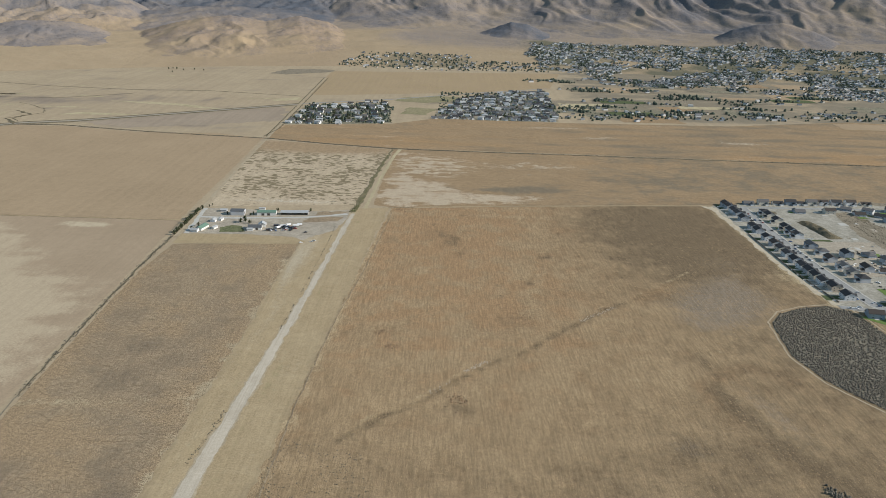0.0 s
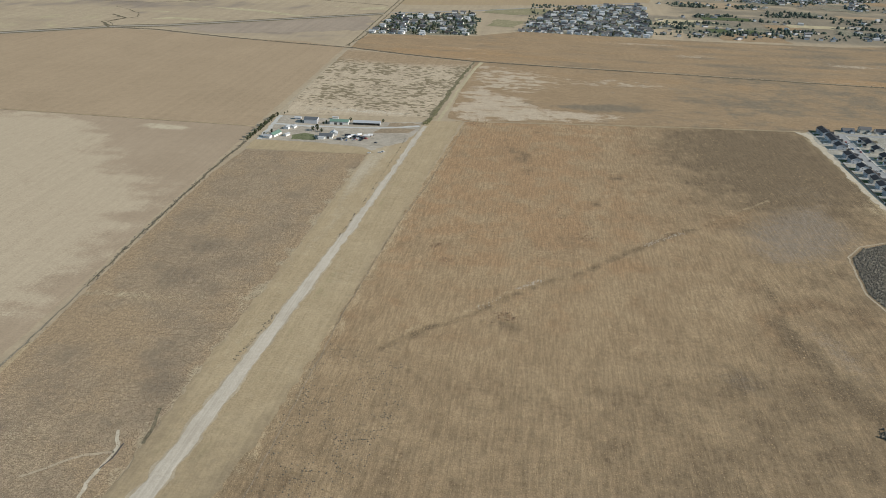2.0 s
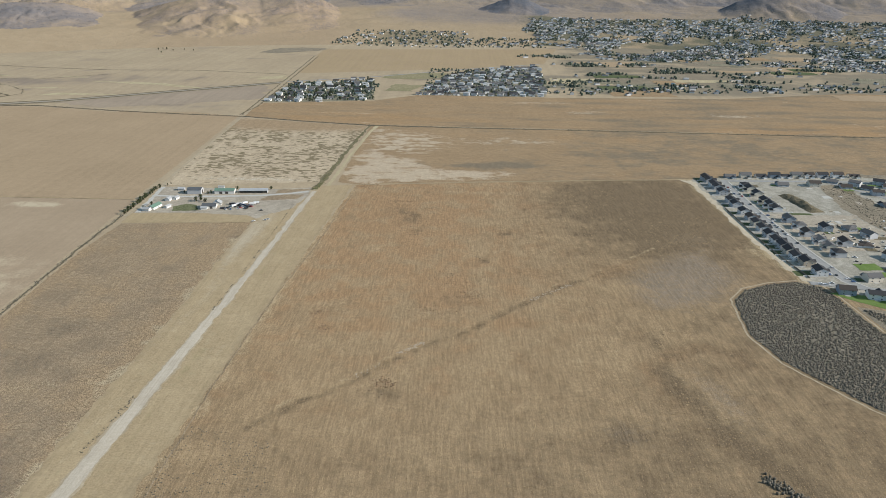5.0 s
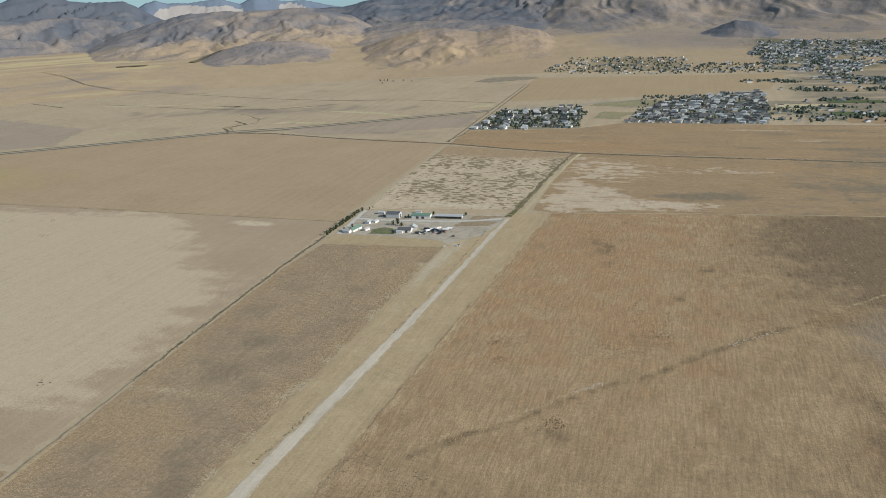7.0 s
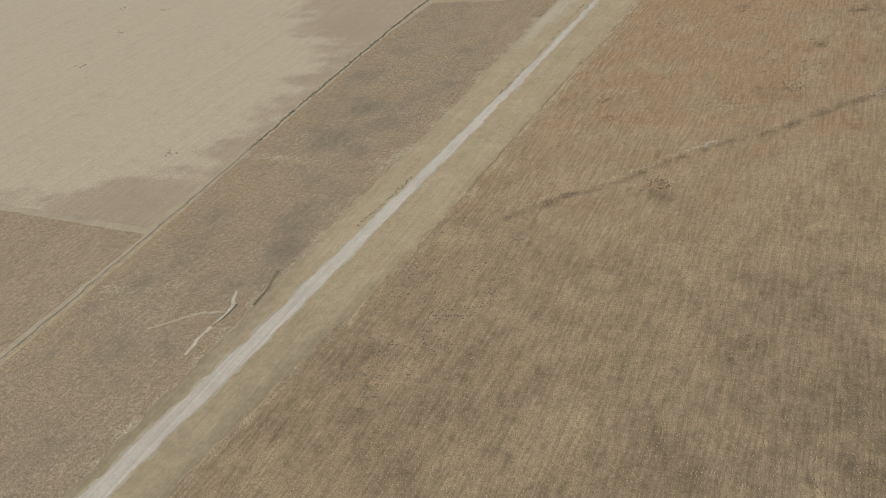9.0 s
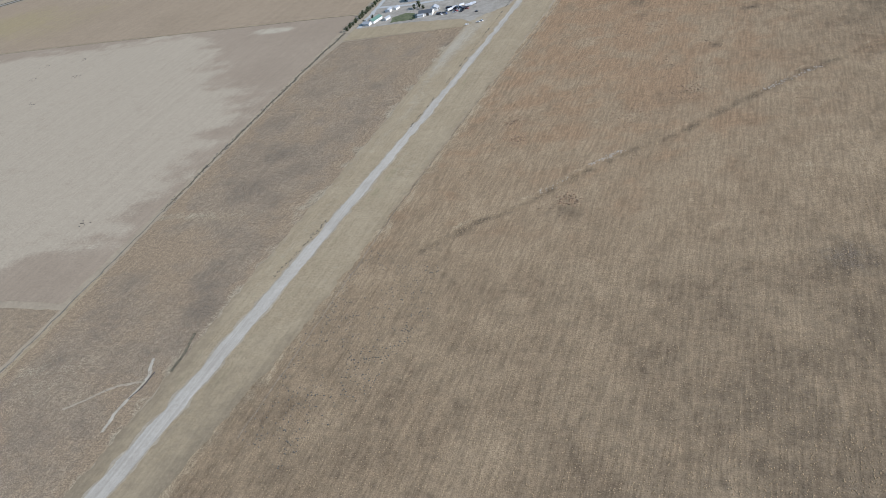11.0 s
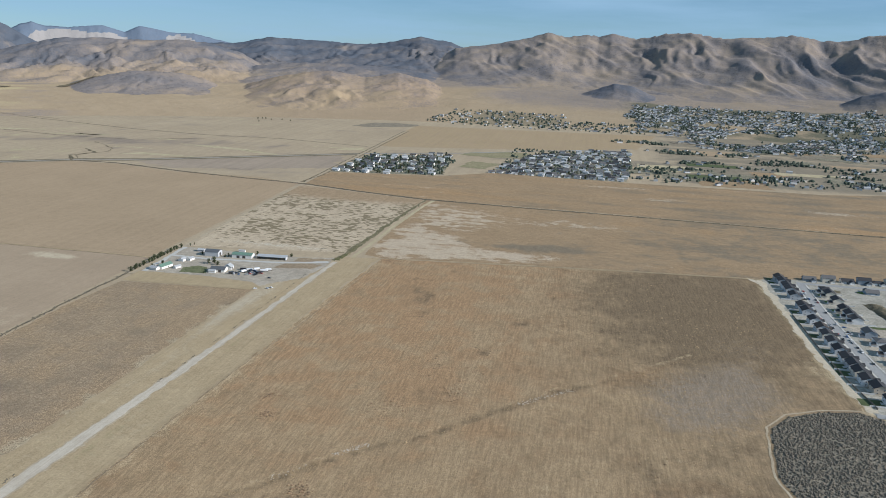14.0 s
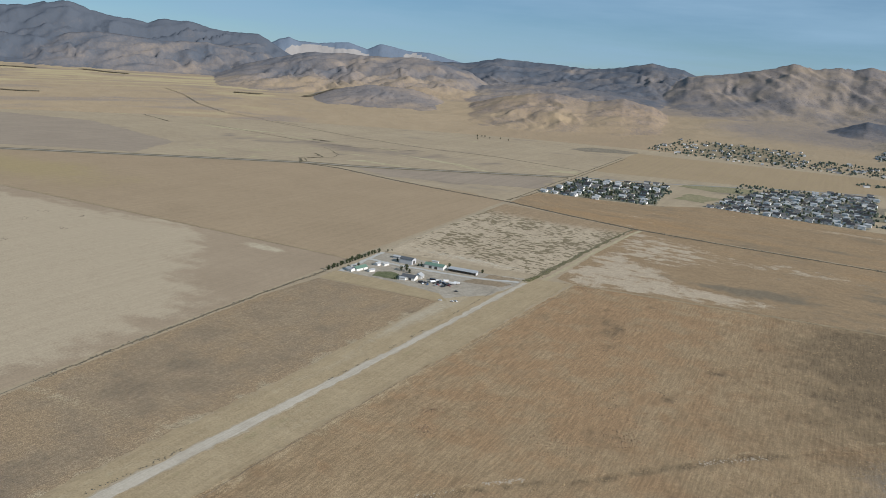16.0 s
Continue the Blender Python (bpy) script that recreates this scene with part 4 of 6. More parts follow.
sheet("field_far", [(-376, 1640), (-240, 1600), (-105, 1572), (240, 1560), (870, 1525), (1500, 1490), (1900, 1900), (1050, 2050), (700, 1940), (274, 1925), (-30, 1940), (-134, 1850), (-380, 1800)],
      0.12, M_GRASSLAND, "wide brown grassland below the villages", spacing=13, masks=far_masks, category="field")
sheet("field_hill", [(-400, 2300), (-360, 2290), (60, 2420), (330, 2560), (420, 3000), (-420, 2900)], 0.12, M_OCHRE, "ochre field between the villages", spacing=40,
      masks=lambda x, y: (0.5 + 0 * x, 0 * x, 0 * x), category="field")
band("farm_road", [(-352, 975), (-352, 1060), (-354, 1108)] + WEST_ROAD[1:], [7, 7, 7, 5, 4, 4, 4, 4], 0.30, M_VERGE, "pale gravel farm road running between the fields", amount=0.6)
band("field_edge", [(x - 4, y) for x, y in WEST_LINE[3:]], [1.0, 1.6, 2.0, 2.4], 0.33, M_DITCH, "dark weedy fence line along the field edge", amount=1.2, category="field edge")
band("field_edge", [(-333, -80)] + [(x - 4, y) for x, y in WEST_LINE[1:4]], 1.6, 0.33, M_BRUSHGROUND, "brown weedy edge of the fallow field", amount=1.0, category="field edge")
band("field_track", [(-322, -80), (-325, 200), (-331, 395), (-336, 470)], 4.0, 0.31, M_STRIP, "faint tan two-wheel track", amount=0.6)
band("ditch", [(-1250, 1515), (-960, 1722), (-850, 1728), (-666, 1682), (-512, 1656), (-378, 1640), (-246, 1600), (-112, 1568), (69, 1556), (293, 1548), (870, 1520), (1500, 1480)],
     6, 0.32, M_DITCH, "dark brushy irrigation ditch across the fields", amount=2.0, category="ditch")
band("ditch", [(-133, 1122), (-124, 1300), (-113, 1480), (-108, 1562)], [10, 7, 5, 4.5], 0.32, M_WEEDY, "green weedy ditch beside the track", 4.0, amount=2.4, category="ditch")
band("gravel_track", [(-118, 1130), (-112, 1300), (-100, 1500), (-92, 1562)], [5, 5.5, 6, 7], 0.30, M_PALE, "pale tan track along the weedy ditch", amount=0.8)
HIGHWAY = [(-2600, 640), (-1488, 1322), (-1254, 1506), (-951, 1738), (-843, 1788), (-642, 1932), (-400, 2108)]
for shift, wide, material, label in ((0, 42, M_VERGE, "tan verge of the highway"), (-13, 11, M_DITCH, "dark weeds along the highway"), (0, 9, M_HIGHWAY, "grey two-lane highway across the valley"), (14, 9, M_DITCH, "dark weeds along the highway")):
    band("highway", [(x, y + shift) for x, y in HIGHWAY], wide, 0.40 if wide > 20 else 0.46, material, label, amount=0.8 if wide != 9 else 0.2)
band("creek", [(-960, 1726), (-1010, 1790), (-985, 1850), (-1040, 1900)], 6, 0.5, M_DITCH, "dark winding creek bank beside the highway", amount=4.0, category="creek")
band("creek", [(-2380, 2450), (-2234, 2349), (-1995, 2200), (-1900, 2160), (-1792, 2117)], 6, 0.2, M_DITCH, "dark brushy creek on the plain", amount=5.0, category="creek")
band("farm_road", [(-2393, 2802), (-1952, 2564), (-1660, 2478), (-1373, 2392), (-1178, 2336), (-931, 2302), (-694, 2319), (-420, 2262)], 5, 0.2, M_DITCH, "thin dark road across the far plain", amount=1.5)
band("farm_road", [(-1692, 2190), (-1275, 2105), (-1048, 2110), (-890, 2226)], 4, 0.2, M_DITCH, "thin weedy line across the far plain", amount=2.0)
for outline, material, label in (
        ([(-840, 1770), (-660, 1905), (-430, 2060), (-400, 1990), (-395, 1850), (-520, 1790), (-700, 1720)], M_MAUVE, "bare greyish clay between ditch and highway"),
        ([(-2300, 1100), (-1700, 1260), (-1300, 1530), (-1400, 1750), (-1900, 1900), (-2600, 1700)], M_MAUVE, "greyish bare plain beyond the highway")):
    sheet("plain_patch", outline, 0.1, material, label, 12, 9.0, category="ground")
for line, widths in (([(-1700, 2140), (-1510, 2159), (-1379, 2199)], [20, 44, 12]), ([(-1330, 2124), (-1240, 2145), (-1156, 2173)], [8, 30, 6]), ([(-925, 1860), (-880, 1885), (-800, 1883), (-740, 1890)], [8, 34, 22, 4]),
                     ([(-890, 2085), (-780, 2070), (-713, 2055), (-640, 2035)], [8, 30, 26, 6]), ([(-700, 2042), (-640, 2020), (-560, 2000)], [6, 22, 6]), ([(-1010, 2166), (-960, 2155), (-925, 2143)], [6, 16, 4]),
                     ([(-1260, 2153), (-1200, 2158), (-1140, 2161)], [6, 16, 4]), ([(-480, 2165), (-440, 2190), (-420, 2235)], [16, 50, 14]), ([(-560, 2190), (-500, 2200), (-450, 2215)], [5, 12, 5]), ([(-1010, 1960), (-960, 1975), (-900, 1970)], [4, 14, 4])):
    band("plain_streak", line, widths, 0.19, M_PALE, "streak of bleached yellow grass on the plain", 6, 5.0, "ground")
for line, wide in (([(-2000, 2548), (-1690, 2510), (-1500, 2470)], 5), ([(-1045, 1979), (-990, 1930), (-970, 1880), (-990, 1830), (-998, 1796), (-975, 1765), (-950, 1740)], 6), ([(-1045, 1985), (-1100, 2020), (-1080, 2060)], 4)):
    band("creek", line, wide * 0.42, 0.26, M_DITCH, "dark winding creek bank on the plain", amount=3.5, category="creek")
for line in ([(-385, 1660), (-388, 1760), (-402, 2200), (-418, 2700)], [(-390, 1660), (-376, 1760), (-389, 2200), (-404, 2700)]):
    band("road_verge", line, 3.0, 0.33, M_DITCH, "dark weeds along the farm road", amount=1.5, category="verge")
sheet("stony_rise", [(-622, 2785), (-560, 2762), (-480, 2820), (-408, 2880), (-420, 2935), (-500, 2948), (-585, 2920)], 0.3, M_BRUSHGROUND, "dark stony rise on the plain", 8, 6.0, category="ground")
for line, wide, label in (([(-2966, 3261), (-2652, 3063), (-2271, 2760), (-1954, 2565), (-1712, 2509)], 4, "dark winding creek far out on the plain"), ([(-2710, 3491), (-2650, 3540), (-2590, 3570)], 60, "dark stony patch far out on the plain"),
                          ([(-2411, 3713), (-2460, 3860), (-2400, 4060)], 50, "dark brush at the foot of the hills"), ([(-4305, 3852), (-4109, 3843), (-3928, 3887)], 70, "dark brush patch far out on the plain"),
                          ([(-4528, 3393), (-4462, 3498), (-4332, 3552)], 70, "dark brush patch far out on the plain"), ([(-2996, 2345), (-2910, 2388), (-2878, 2457)], 26, "dark weedy line far out on the plain")):
    o = band("far_brush", line, wide, 0, M_DITCH, label, 40, wide * 0.22, "brush")
    for q in o.data.vertices:
        x, y, z, _ = settle(q.co.x, q.co.y)
        q.co = (x, y, z + 2.5)
band("village_road", [(-390, 2125), (-160, 2240), (60, 2400), (320, 2560)], 8, 0.34, M_ASPHALT, "grey road past the villages", amount=0.4)
band("field_edge", [(-1500, 1046), (-900, 1051), (-370, 1048)], 3, 0.33, M_STRIP, "tan field boundary", amount=1.0, category="field edge")
band("field_edge", [(-120, 330), (-116, 560), (-106, 743), (-93, 865), (-77, 1110)], 1.0, 0.36, M_SAGE, "brown weedy edge of the mown strip", amount=0.7, category="field edge")
band("field_edge", [(-84, 1139), (100, 1163), (280, 1183), (424, 1196)], 3, 0.36, M_STRIP, "tan grassy field boundary", amount=1.2, category="field edge")
band("sandy_margin", [(418, 1192), (421, 1110), (423, 1030), (424, 960), (428, 880), (434, 812), (436, 798)], [6, 10, 8, 9, 12, 11, 12], 0.28, M_SAND, "pale sandy margin between field and estate", 2.0, 2.4, "ground")
band("sandy_margin", [(404, 1196), (418, 1180), (420, 1150)], [4, 12, 8], 0.30, M_SAND, "pale sandy corner of the field", 3.0, 2.5, "ground")


# ---- small materials ----
M_WALLS = [plain("white_siding", (0.70, 0.70, 0.69)), plain("grey_siding", (0.45, 0.465, 0.48)), plain("tan_siding", (0.50, 0.43, 0.34)),
           plain("blue_grey_siding", (0.30, 0.34, 0.38)), plain("cream_siding", (0.62, 0.57, 0.48))]
M_ROOFS = [plain("charcoal_shingles", (0.038, 0.039, 0.042), 0.9), plain("dark_brown_shingles", (0.058, 0.049, 0.043), 0.9), plain("grey_shingles", (0.115, 0.113, 0.112), 0.9)]
M_GREEN_LAWN = soil("watered_lawn", (0.115, 0.165, 0.040), (0.155, 0.205, 0.060), 0.8, 14, 0.18, None, (), 0.3)
M_TRIM = plain("white_trim", (0.78, 0.77, 0.74))
M_GLASS = glass("window_glass")
M_TIN = plain("pale_tin_roof", (0.46, 0.46, 0.45), 0.45, 0.15, 1.5, 0.3)
M_GREEN = plain("green_tin_roof", (0.13, 0.21, 0.16), 0.5, 0.15, 1.5, 0.1)
M_DARK_TIN = plain("dark_tin_roof", (0.10, 0.105, 0.11), 0.5, 0.2, 1.5, 0.1)
M_WHITE = plain("white_paint", (0.66, 0.66, 0.63), 0.5)
M_WOOD = plain("weathered_wood", (0.24, 0.20, 0.16), 0.9)
# dark boards, and the painted shadow strip in the wash
M_SHADE = plain("dark_board_and_shadow", (0.07, 0.065, 0.06), 0.9)
M_VINYL = plain("white_vinyl", (0.66, 0.65, 0.62), 0.5)
M_RUBBER = plain("tyre_rubber", (0.03, 0.03, 0.03), 0.9)
M_CARS = [plain("white_car_paint", (0.75, 0.75, 0.74), 0.3, spec=0.5), plain("silver_car_paint", (0.42, 0.43, 0.44), 0.3, spec=0.5), plain("black_car_paint", (0.03, 0.03, 0.035), 0.3, spec=0.5),
          plain("red_car_paint", (0.30, 0.04, 0.035), 0.3, spec=0.5), plain("blue_car_paint", (0.06, 0.12, 0.26), 0.3, spec=0.5), plain("yellow_machine_paint", (0.55, 0.36, 0.03), 0.4)]


# ---- houses ----
def gable(w, d, eave, ridge, along="y"):
    """Walls of a gabled block, w along x and d along y, with the ridge along one of them."""
    bm = bmesh.new()
    if along == "y":
        prism(bm, [(-w / 2, 0), (w / 2, 0), (w / 2, eave), (0, ridge), (-w / 2, eave)], -d / 2, d / 2)
    else:
        prism(bm, [(-d / 2, 0), (d / 2, 0), (d / 2, eave), (0, ridge), (-d / 2, eave)], -w / 2, w / 2)
        bmesh.ops.rotate(bm, verts=bm.verts[:], cent=(0, 0, 0), matrix=Matrix.Rotation(radians(90), 3, "Z"))
    return bm


def gable_roof(w, d, eave, ridge, along="y", over=0.5, thick=0.22):
    bm = bmesh.new()
    half, length = (w / 2, d) if along == "y" else (d / 2, w)
    k = (ridge - eave) / half
    low = eave - over * k
    s = [(-half - over, low), (0, ridge), (half + over, low), (half + over, low + thick), (0, ridge + thick), (-half - over, low + thick)]
    prism(bm, s, -length / 2 - over, length / 2 + over)
    if along == "x":
        bmesh.ops.rotate(bm, verts=bm.verts[:], cent=(0, 0, 0), matrix=Matrix.Rotation(radians(90), 3, "Z"))
    return bm


def hip_roof(w, d, eave, ridge, over=0.5):
    bm = bmesh.new()
    x, y, r = w / 2 + over, d / 2 + over, max(0.3, (max(w, d) - min(w, d)) / 2)
    base = [bm.verts.new(c) for c in ((-x, -y, eave), (x, -y, eave), (x, y, eave), (-x, y, eave))]
    rim = [bm.verts.new((v.co.x, v.co.y, eave + 0.2)) for v in base]
    a, b = ((0, -r, ridge), (0, r, ridge)) if d >= w else ((-r, 0, ridge), (r, 0, ridge))
    a, b = bm.verts.new(a), bm.verts.new(b)
    bm.faces.new(base[::-1])
    for i in range(4):
        bm.faces.new((base[i], base[(i + 1) % 4], rim[(i + 1) % 4], rim[i]))
    if d >= w:
        for f in ((rim[0], rim[1], a), (rim[1], rim[2], b, a), (rim[2], rim[3], b), (rim[3], rim[0], a, b)):
            bm.faces.new(f)
    else:
        for f in ((rim[0], rim[1], b, a), (rim[1], rim[2], b), (rim[2], rim[3], a, b), (rim[3], rim[0], a)):
            bm.faces.new(f)
    return bm


def moved(bm, x=0.0, y=0.0, z=0.0):
    bmesh.ops.translate(bm, verts=bm.verts[:], vec=(x, y, z))
    return bm


def window(parent, x, y, z, w, h, face):
    """A framed window set on a wall that faces one of -x, +x, -y, +y."""
    t = 0.06
    if face in "-x+x":
        s = 1 if face == "+x" else -1
        frame_box, pane_box = (x - t, y - w / 2, z, x + t, y + w / 2, z + h), (x + s * t, y - w / 2 + 0.12, z + 0.12, x + s * (t + 0.02), y + w / 2 - 0.12, z + h - 0.12)
    else:
        s = 1 if face == "+y" else -1
        frame_box, pane_box = (x - w / 2, y - t, z, x + w / 2, y + t, z + h), (x - w / 2 + 0.12, y + s * t, z + 0.12, x + w / 2 - 0.12, y + s * (t + 0.02), z + h - 0.12)
    f = part("window", boxes(frame_box), M_TRIM, parent)
    p = [min(a, b) for a, b in zip(pane_box[:3], pane_box[3:])] + [max(a, b) for a, b in zip(pane_box[:3], pane_box[3:])]
    part("pane", boxes(p), M_GLASS, f, "dark window glass")


def house(wall, roof, storeys=2, w=11.0, d=13.0, style="gable", full=True):
    """A house that fronts +x, with its garage, doors and windows."""
    e = new("house")
    eave, ridge = 2.9 * storeys, 2.9 * storeys + (2.9 if style == "gable" else 2.4)
    if style == "gable":
        part("wall", gable(w, d, eave, ridge), wall, e)
        part("roof", gable_roof(w, d, eave, ridge), roof, e)
    elif style == "cross":
        part("wall", gable(w, d, eave, ridge), wall, e)
        part("roof", gable_roof(w, d, eave, ridge), roof, e)
        part("wall", moved(gable(5.0, 5.5, eave - 0.2, eave + 1.7, "x"), w / 2, -d / 4), wall, e)
        part("roof", moved(gable_roof(5.0, 5.5, eave - 0.2, eave + 1.7, "x"), w / 2, -d / 4), roof, e)
    else:
        part("wall", boxes((-w / 2, -d / 2, 0, w / 2, d / 2, eave)), wall, e)
        part("roof", hip_roof(w, d, eave, ridge), roof, e)
    part("garage", moved(gable(6.0, 6.6, 2.9, 4.6, "x"), w / 2 + 1.5, d / 4), wall, e)
    part("garage_roof", moved(gable_roof(6.0, 6.6, 2.9, 4.6, "x"), w / 2 + 1.5, d / 4), roof, e)
    door = part("garage_door", boxes((w / 2 + 4.45, d / 4 - 2.4, 0.05, w / 2 + 4.58, d / 4 + 2.4, 2.3)), M_TRIM, e, "white panelled garage door")
    if full:
        part("front_door", boxes((w / 2 - 0.03, -d / 4 + 2.9, 0.2, w / 2 + 0.08, -d / 4 + 3.9, 2.3)), M_SHADE, e, "dark front door")
        for s in range(storeys):
            for y in (-d / 4, d / 4):
                window(e, -w / 2, y, 0.9 + 2.9 * s, 1.7, 1.3, "-x")
            for x in (-w / 4, w / 5):
                window(e, x, -d / 2, 0.9 + 2.9 * s, 1.3, 1.3, "-y")
        part("porch", boxes((-w / 2 - 3, -2.5, 0, -w / 2, 2.5, 0.25)), M_CONCRETE, e, "pale concrete patio")
    return e


def put_house(x, y, z, turn, group, words, *args, **more):
    e = house(*args, **more)
    e.matrix_world = pose(x, y, z, 0, 0, turn)
    return tagged(e, words, "house", group)


def slab(name, outline, z, material, label, category, amount=0.15, step=3.0):
    return sheet(name, outline, z, material, label, step, amount, category=category)


def fence_run(x0, y0, x1, y1, z, high, material, label, bay=8.0):
    """A fence of posts and panels."""
    e = new("fence")
    long = math.hypot(x1 - x0, y1 - y0)
    n = max(1, round(long / bay))
    e.matrix_world = pose(x0, y0, z, 0, 0, math.degrees(math.atan2(y1 - y0, x1 - x0)))
    b = long / n
    panel = mesh_from(boxes((0.08, -0.03, 0.08, b - 0.08, 0.03, high)), "panel", material)
    post = mesh_from(boxes((-0.08, -0.08, 0, 0.08, 0.08, high + 0.12)), "post", material)
    for i in range(n + 1):
        for me, name in ((post, "post"), (panel, "panel")):
            if i < n or name == "post":
                o = new(name, me)
                o.parent, o.location = e, (i * b, 0, 0)
    return tagged(e, label, "fence")


def mesh_from(bm, name, material):
    me = bpy.data.meshes.new(name)
    bm.to_mesh(me)
    bm.free()
    me.materials.append(material)
    return me


# ---- vehicles ----
def car(paint, kind="car"):
    e = new("car" if kind == "car" else "pickup_truck")
    long, wide = (4.6, 1.85) if kind == "car" else (5.6, 2.0)
    bm = bmesh.new()
    prism(bm, [(-long / 2, 0.35), (long / 2, 0.35), (long / 2 - 0.05, 0.85), (long / 2 - 1.2, 0.98), (-long / 2 + 0.1, 0.98)], -wide / 2, wide / 2)
    bmesh.ops.bevel(bm, geom=bm.edges[:], offset=0.06, segments=1, affect="EDGES")
    part("body", bm, paint, e)
    bm = bmesh.new()
    s = [(-1.7, 0.97), (1.0, 0.97), (0.35, 1.5), (-1.3, 1.5)] if kind == "car" else [(-0.6, 0.97), (1.3, 0.97), (0.7, 1.75), (-0.5, 1.75)]
    prism(bm, s, -wide / 2 + 0.12, wide / 2 - 0.12)
    part("cabin", bm, M_GLASS, e, "dark glazed cabin")
    z = 1.5 if kind == "car" else 1.75
    x0, x1 = (-1.25, 0.3) if kind == "car" else (-0.48, 0.66)
    part("roof", boxes((x0, -wide / 2 + 0.14, z, x1, wide / 2 - 0.14, z + 0.05)), paint, e)
    for x in (-long * 0.3, long * 0.31):
        for y in (-wide / 2 + 0.1, wide / 2 - 0.1):
            bm = bmesh.new()
            bmesh.ops.create_cone(bm, cap_ends=True, segments=12, radius1=0.34, radius2=0.34, depth=0.22,
                                  matrix=Matrix.Translation((x, y, 0.34)) @ Matrix.Rotation(radians(90), 4, "X"))
            part("wheel", bm, M_RUBBER, e)
    return e


CARS = []


def park(x, y, turn, z, kind, shade, group, words):
    key = (kind, shade)
    for k, o in CARS:
        if k == key:
            c = copy_thing(o, pose(x, y, z, 0, 0, turn))
            break
    else:
        c = car(M_CARS[shade], kind)
        c.matrix_world = pose(x, y, z, 0, 0, turn)
        CARS.append((key, c))
    return tagged(c, words, "car" if kind == "car" else "pickup truck", group)


COLOURS = ["white", "silver", "black", "red", "blue", "yellow"]


# ---- trees ----
def crown_mesh(high, wide, n, seed, narrow=False):
    """A crown of many small uneven clumps with gaps between them."""
    rnd = np.random.RandomState(seed)
    k = rnd.uniform(0, 1, n) ** 0.7
    t = rnd.uniform(0, 6.283, n)
    zz = rnd.uniform(0.22, 1.0, n)
    reach = wide * (np.sin(np.pi * np.clip((zz - 0.15) / 0.95, 0, 1)) ** (0.6 if not narrow else 0.9)) * (0.8 + 0.35 * np.sin(3 * t + seed))
    x, y, z = reach * k * np.cos(t), reach * k * np.sin(t), zz * high - 0.08 * high
    r = rnd.uniform(0.10, 0.2, n) * max(wide, high * 0.3)
    base = np.array([(1, 0, 0), (-1, 0, 0), (0, 1, 0), (0, -1, 0), (0, 0, 1), (0, 0, -1)], float)
    v = (base[None] * r[:, None, None] * rnd.uniform(0.6, 1.25, (n, 6, 1)) + rnd.uniform(-0.25, 0.25, (n, 6, 3)) * r[:, None, None]) + np.stack([x, y, z], -1)[:, None]
    f = np.array([(0, 2, 4), (2, 1, 4), (1, 3, 4), (3, 0, 4), (2, 0, 5), (1, 2, 5), (3, 1, 5), (0, 3, 5)])
    return mesh_of("crown", v.reshape(-1, 3), (np.arange(n)[:, None, None] * 6 + f[None]).reshape(-1, 3), M_LEAF)


def trunk_mesh(high, seed):
    bm = bmesh.new()
    rnd = random.Random(seed)
    bmesh.ops.create_cone(bm, cap_ends=True, segments=7, radius1=high * 0.035, radius2=high * 0.012, depth=high * 0.7, matrix=Matrix.Translation((0, 0, high * 0.35)))
    for i in range(5):
        a, z = i * 1.3 + rnd.random(), high * (0.25 + 0.08 * i)
        m = Matrix.Translation((0, 0, z)) @ Matrix.Rotation(a, 4, "Z") @ Matrix.Rotation(radians(48), 4, "Y") @ Matrix.Translation((0, 0, high * 0.13))
        bmesh.ops.create_cone(bm, cap_ends=True, segments=5, radius1=high * 0.012, radius2=high * 0.004, depth=high * 0.26, matrix=m)
    return mesh_from(bm, "trunk", M_BARK)


TREES = []
for i, (high, wide, n, narrow) in enumerate([(8.5, 3.4, 130, False), (7.0, 3.2, 110, False), (11.0, 4.2, 150, False), (12.0, 2.0, 120, True), (6.0, 2.4, 90, False)]):
    TREES.append((trunk_mesh(high, i), crown_mesh(high, wide, n, 11 + i, narrow)))


def tree(x, y, z, kind, size, group, words):
    e = new("tree")
    for me, name in zip(TREES[kind], ("trunk", "crown")):
        o = new(name, me)
        o.parent = e
    e.matrix_world = pose(x, y, z, 0, 0, random.uniform(0, 360)) @ Matrix.Diagonal((size, size, size * random.uniform(0.85, 1.15), 1))
    return tagged(e, words, "tree", group)


# ---- the new estate beside the field ----
E_Z = 0.2
slab("estate_ground", [(422, 1196), (424, 1050), (426, 930), (431, 860), (436, 792), (470, 770), (520, 700), (700, 640), (900, 800), (900, 1235), (690, 1236), (480, 1212)],
     E_Z, M_BUILD, "bare pale building land of the estate", "ground", 1.5, 5)
STREET = [(470, 1188), (466, 1080), (466, 1000), (468, 920), (472, 860), (478, 800), (486, 784)]
band("street", STREET, 9.5, E_Z + 0.12, M_ASPHALT, "grey asphalt estate street", 5, 0.1, "street")
band("street", [(466, 1192), (560, 1194), (640, 1197), (720, 1190)], 9, E_Z + 0.10, M_ASPHALT, "grey asphalt estate street", 5, 0.1, "street")
band("street", [(472, 1027), (520, 1022), (580, 990), (620, 930)], 9, E_Z + 0.08, M_YARD, "unpaved pale estate street", 5, 0.6, "street")
for side in (-1, 1):
    band("pavement", [(x + side * 6.3, y) for x, y in STREET], 2.0, E_Z + 0.22, M_CONCRETE, "pale concrete pavement beside the street", 5, 0.05, "pavement")

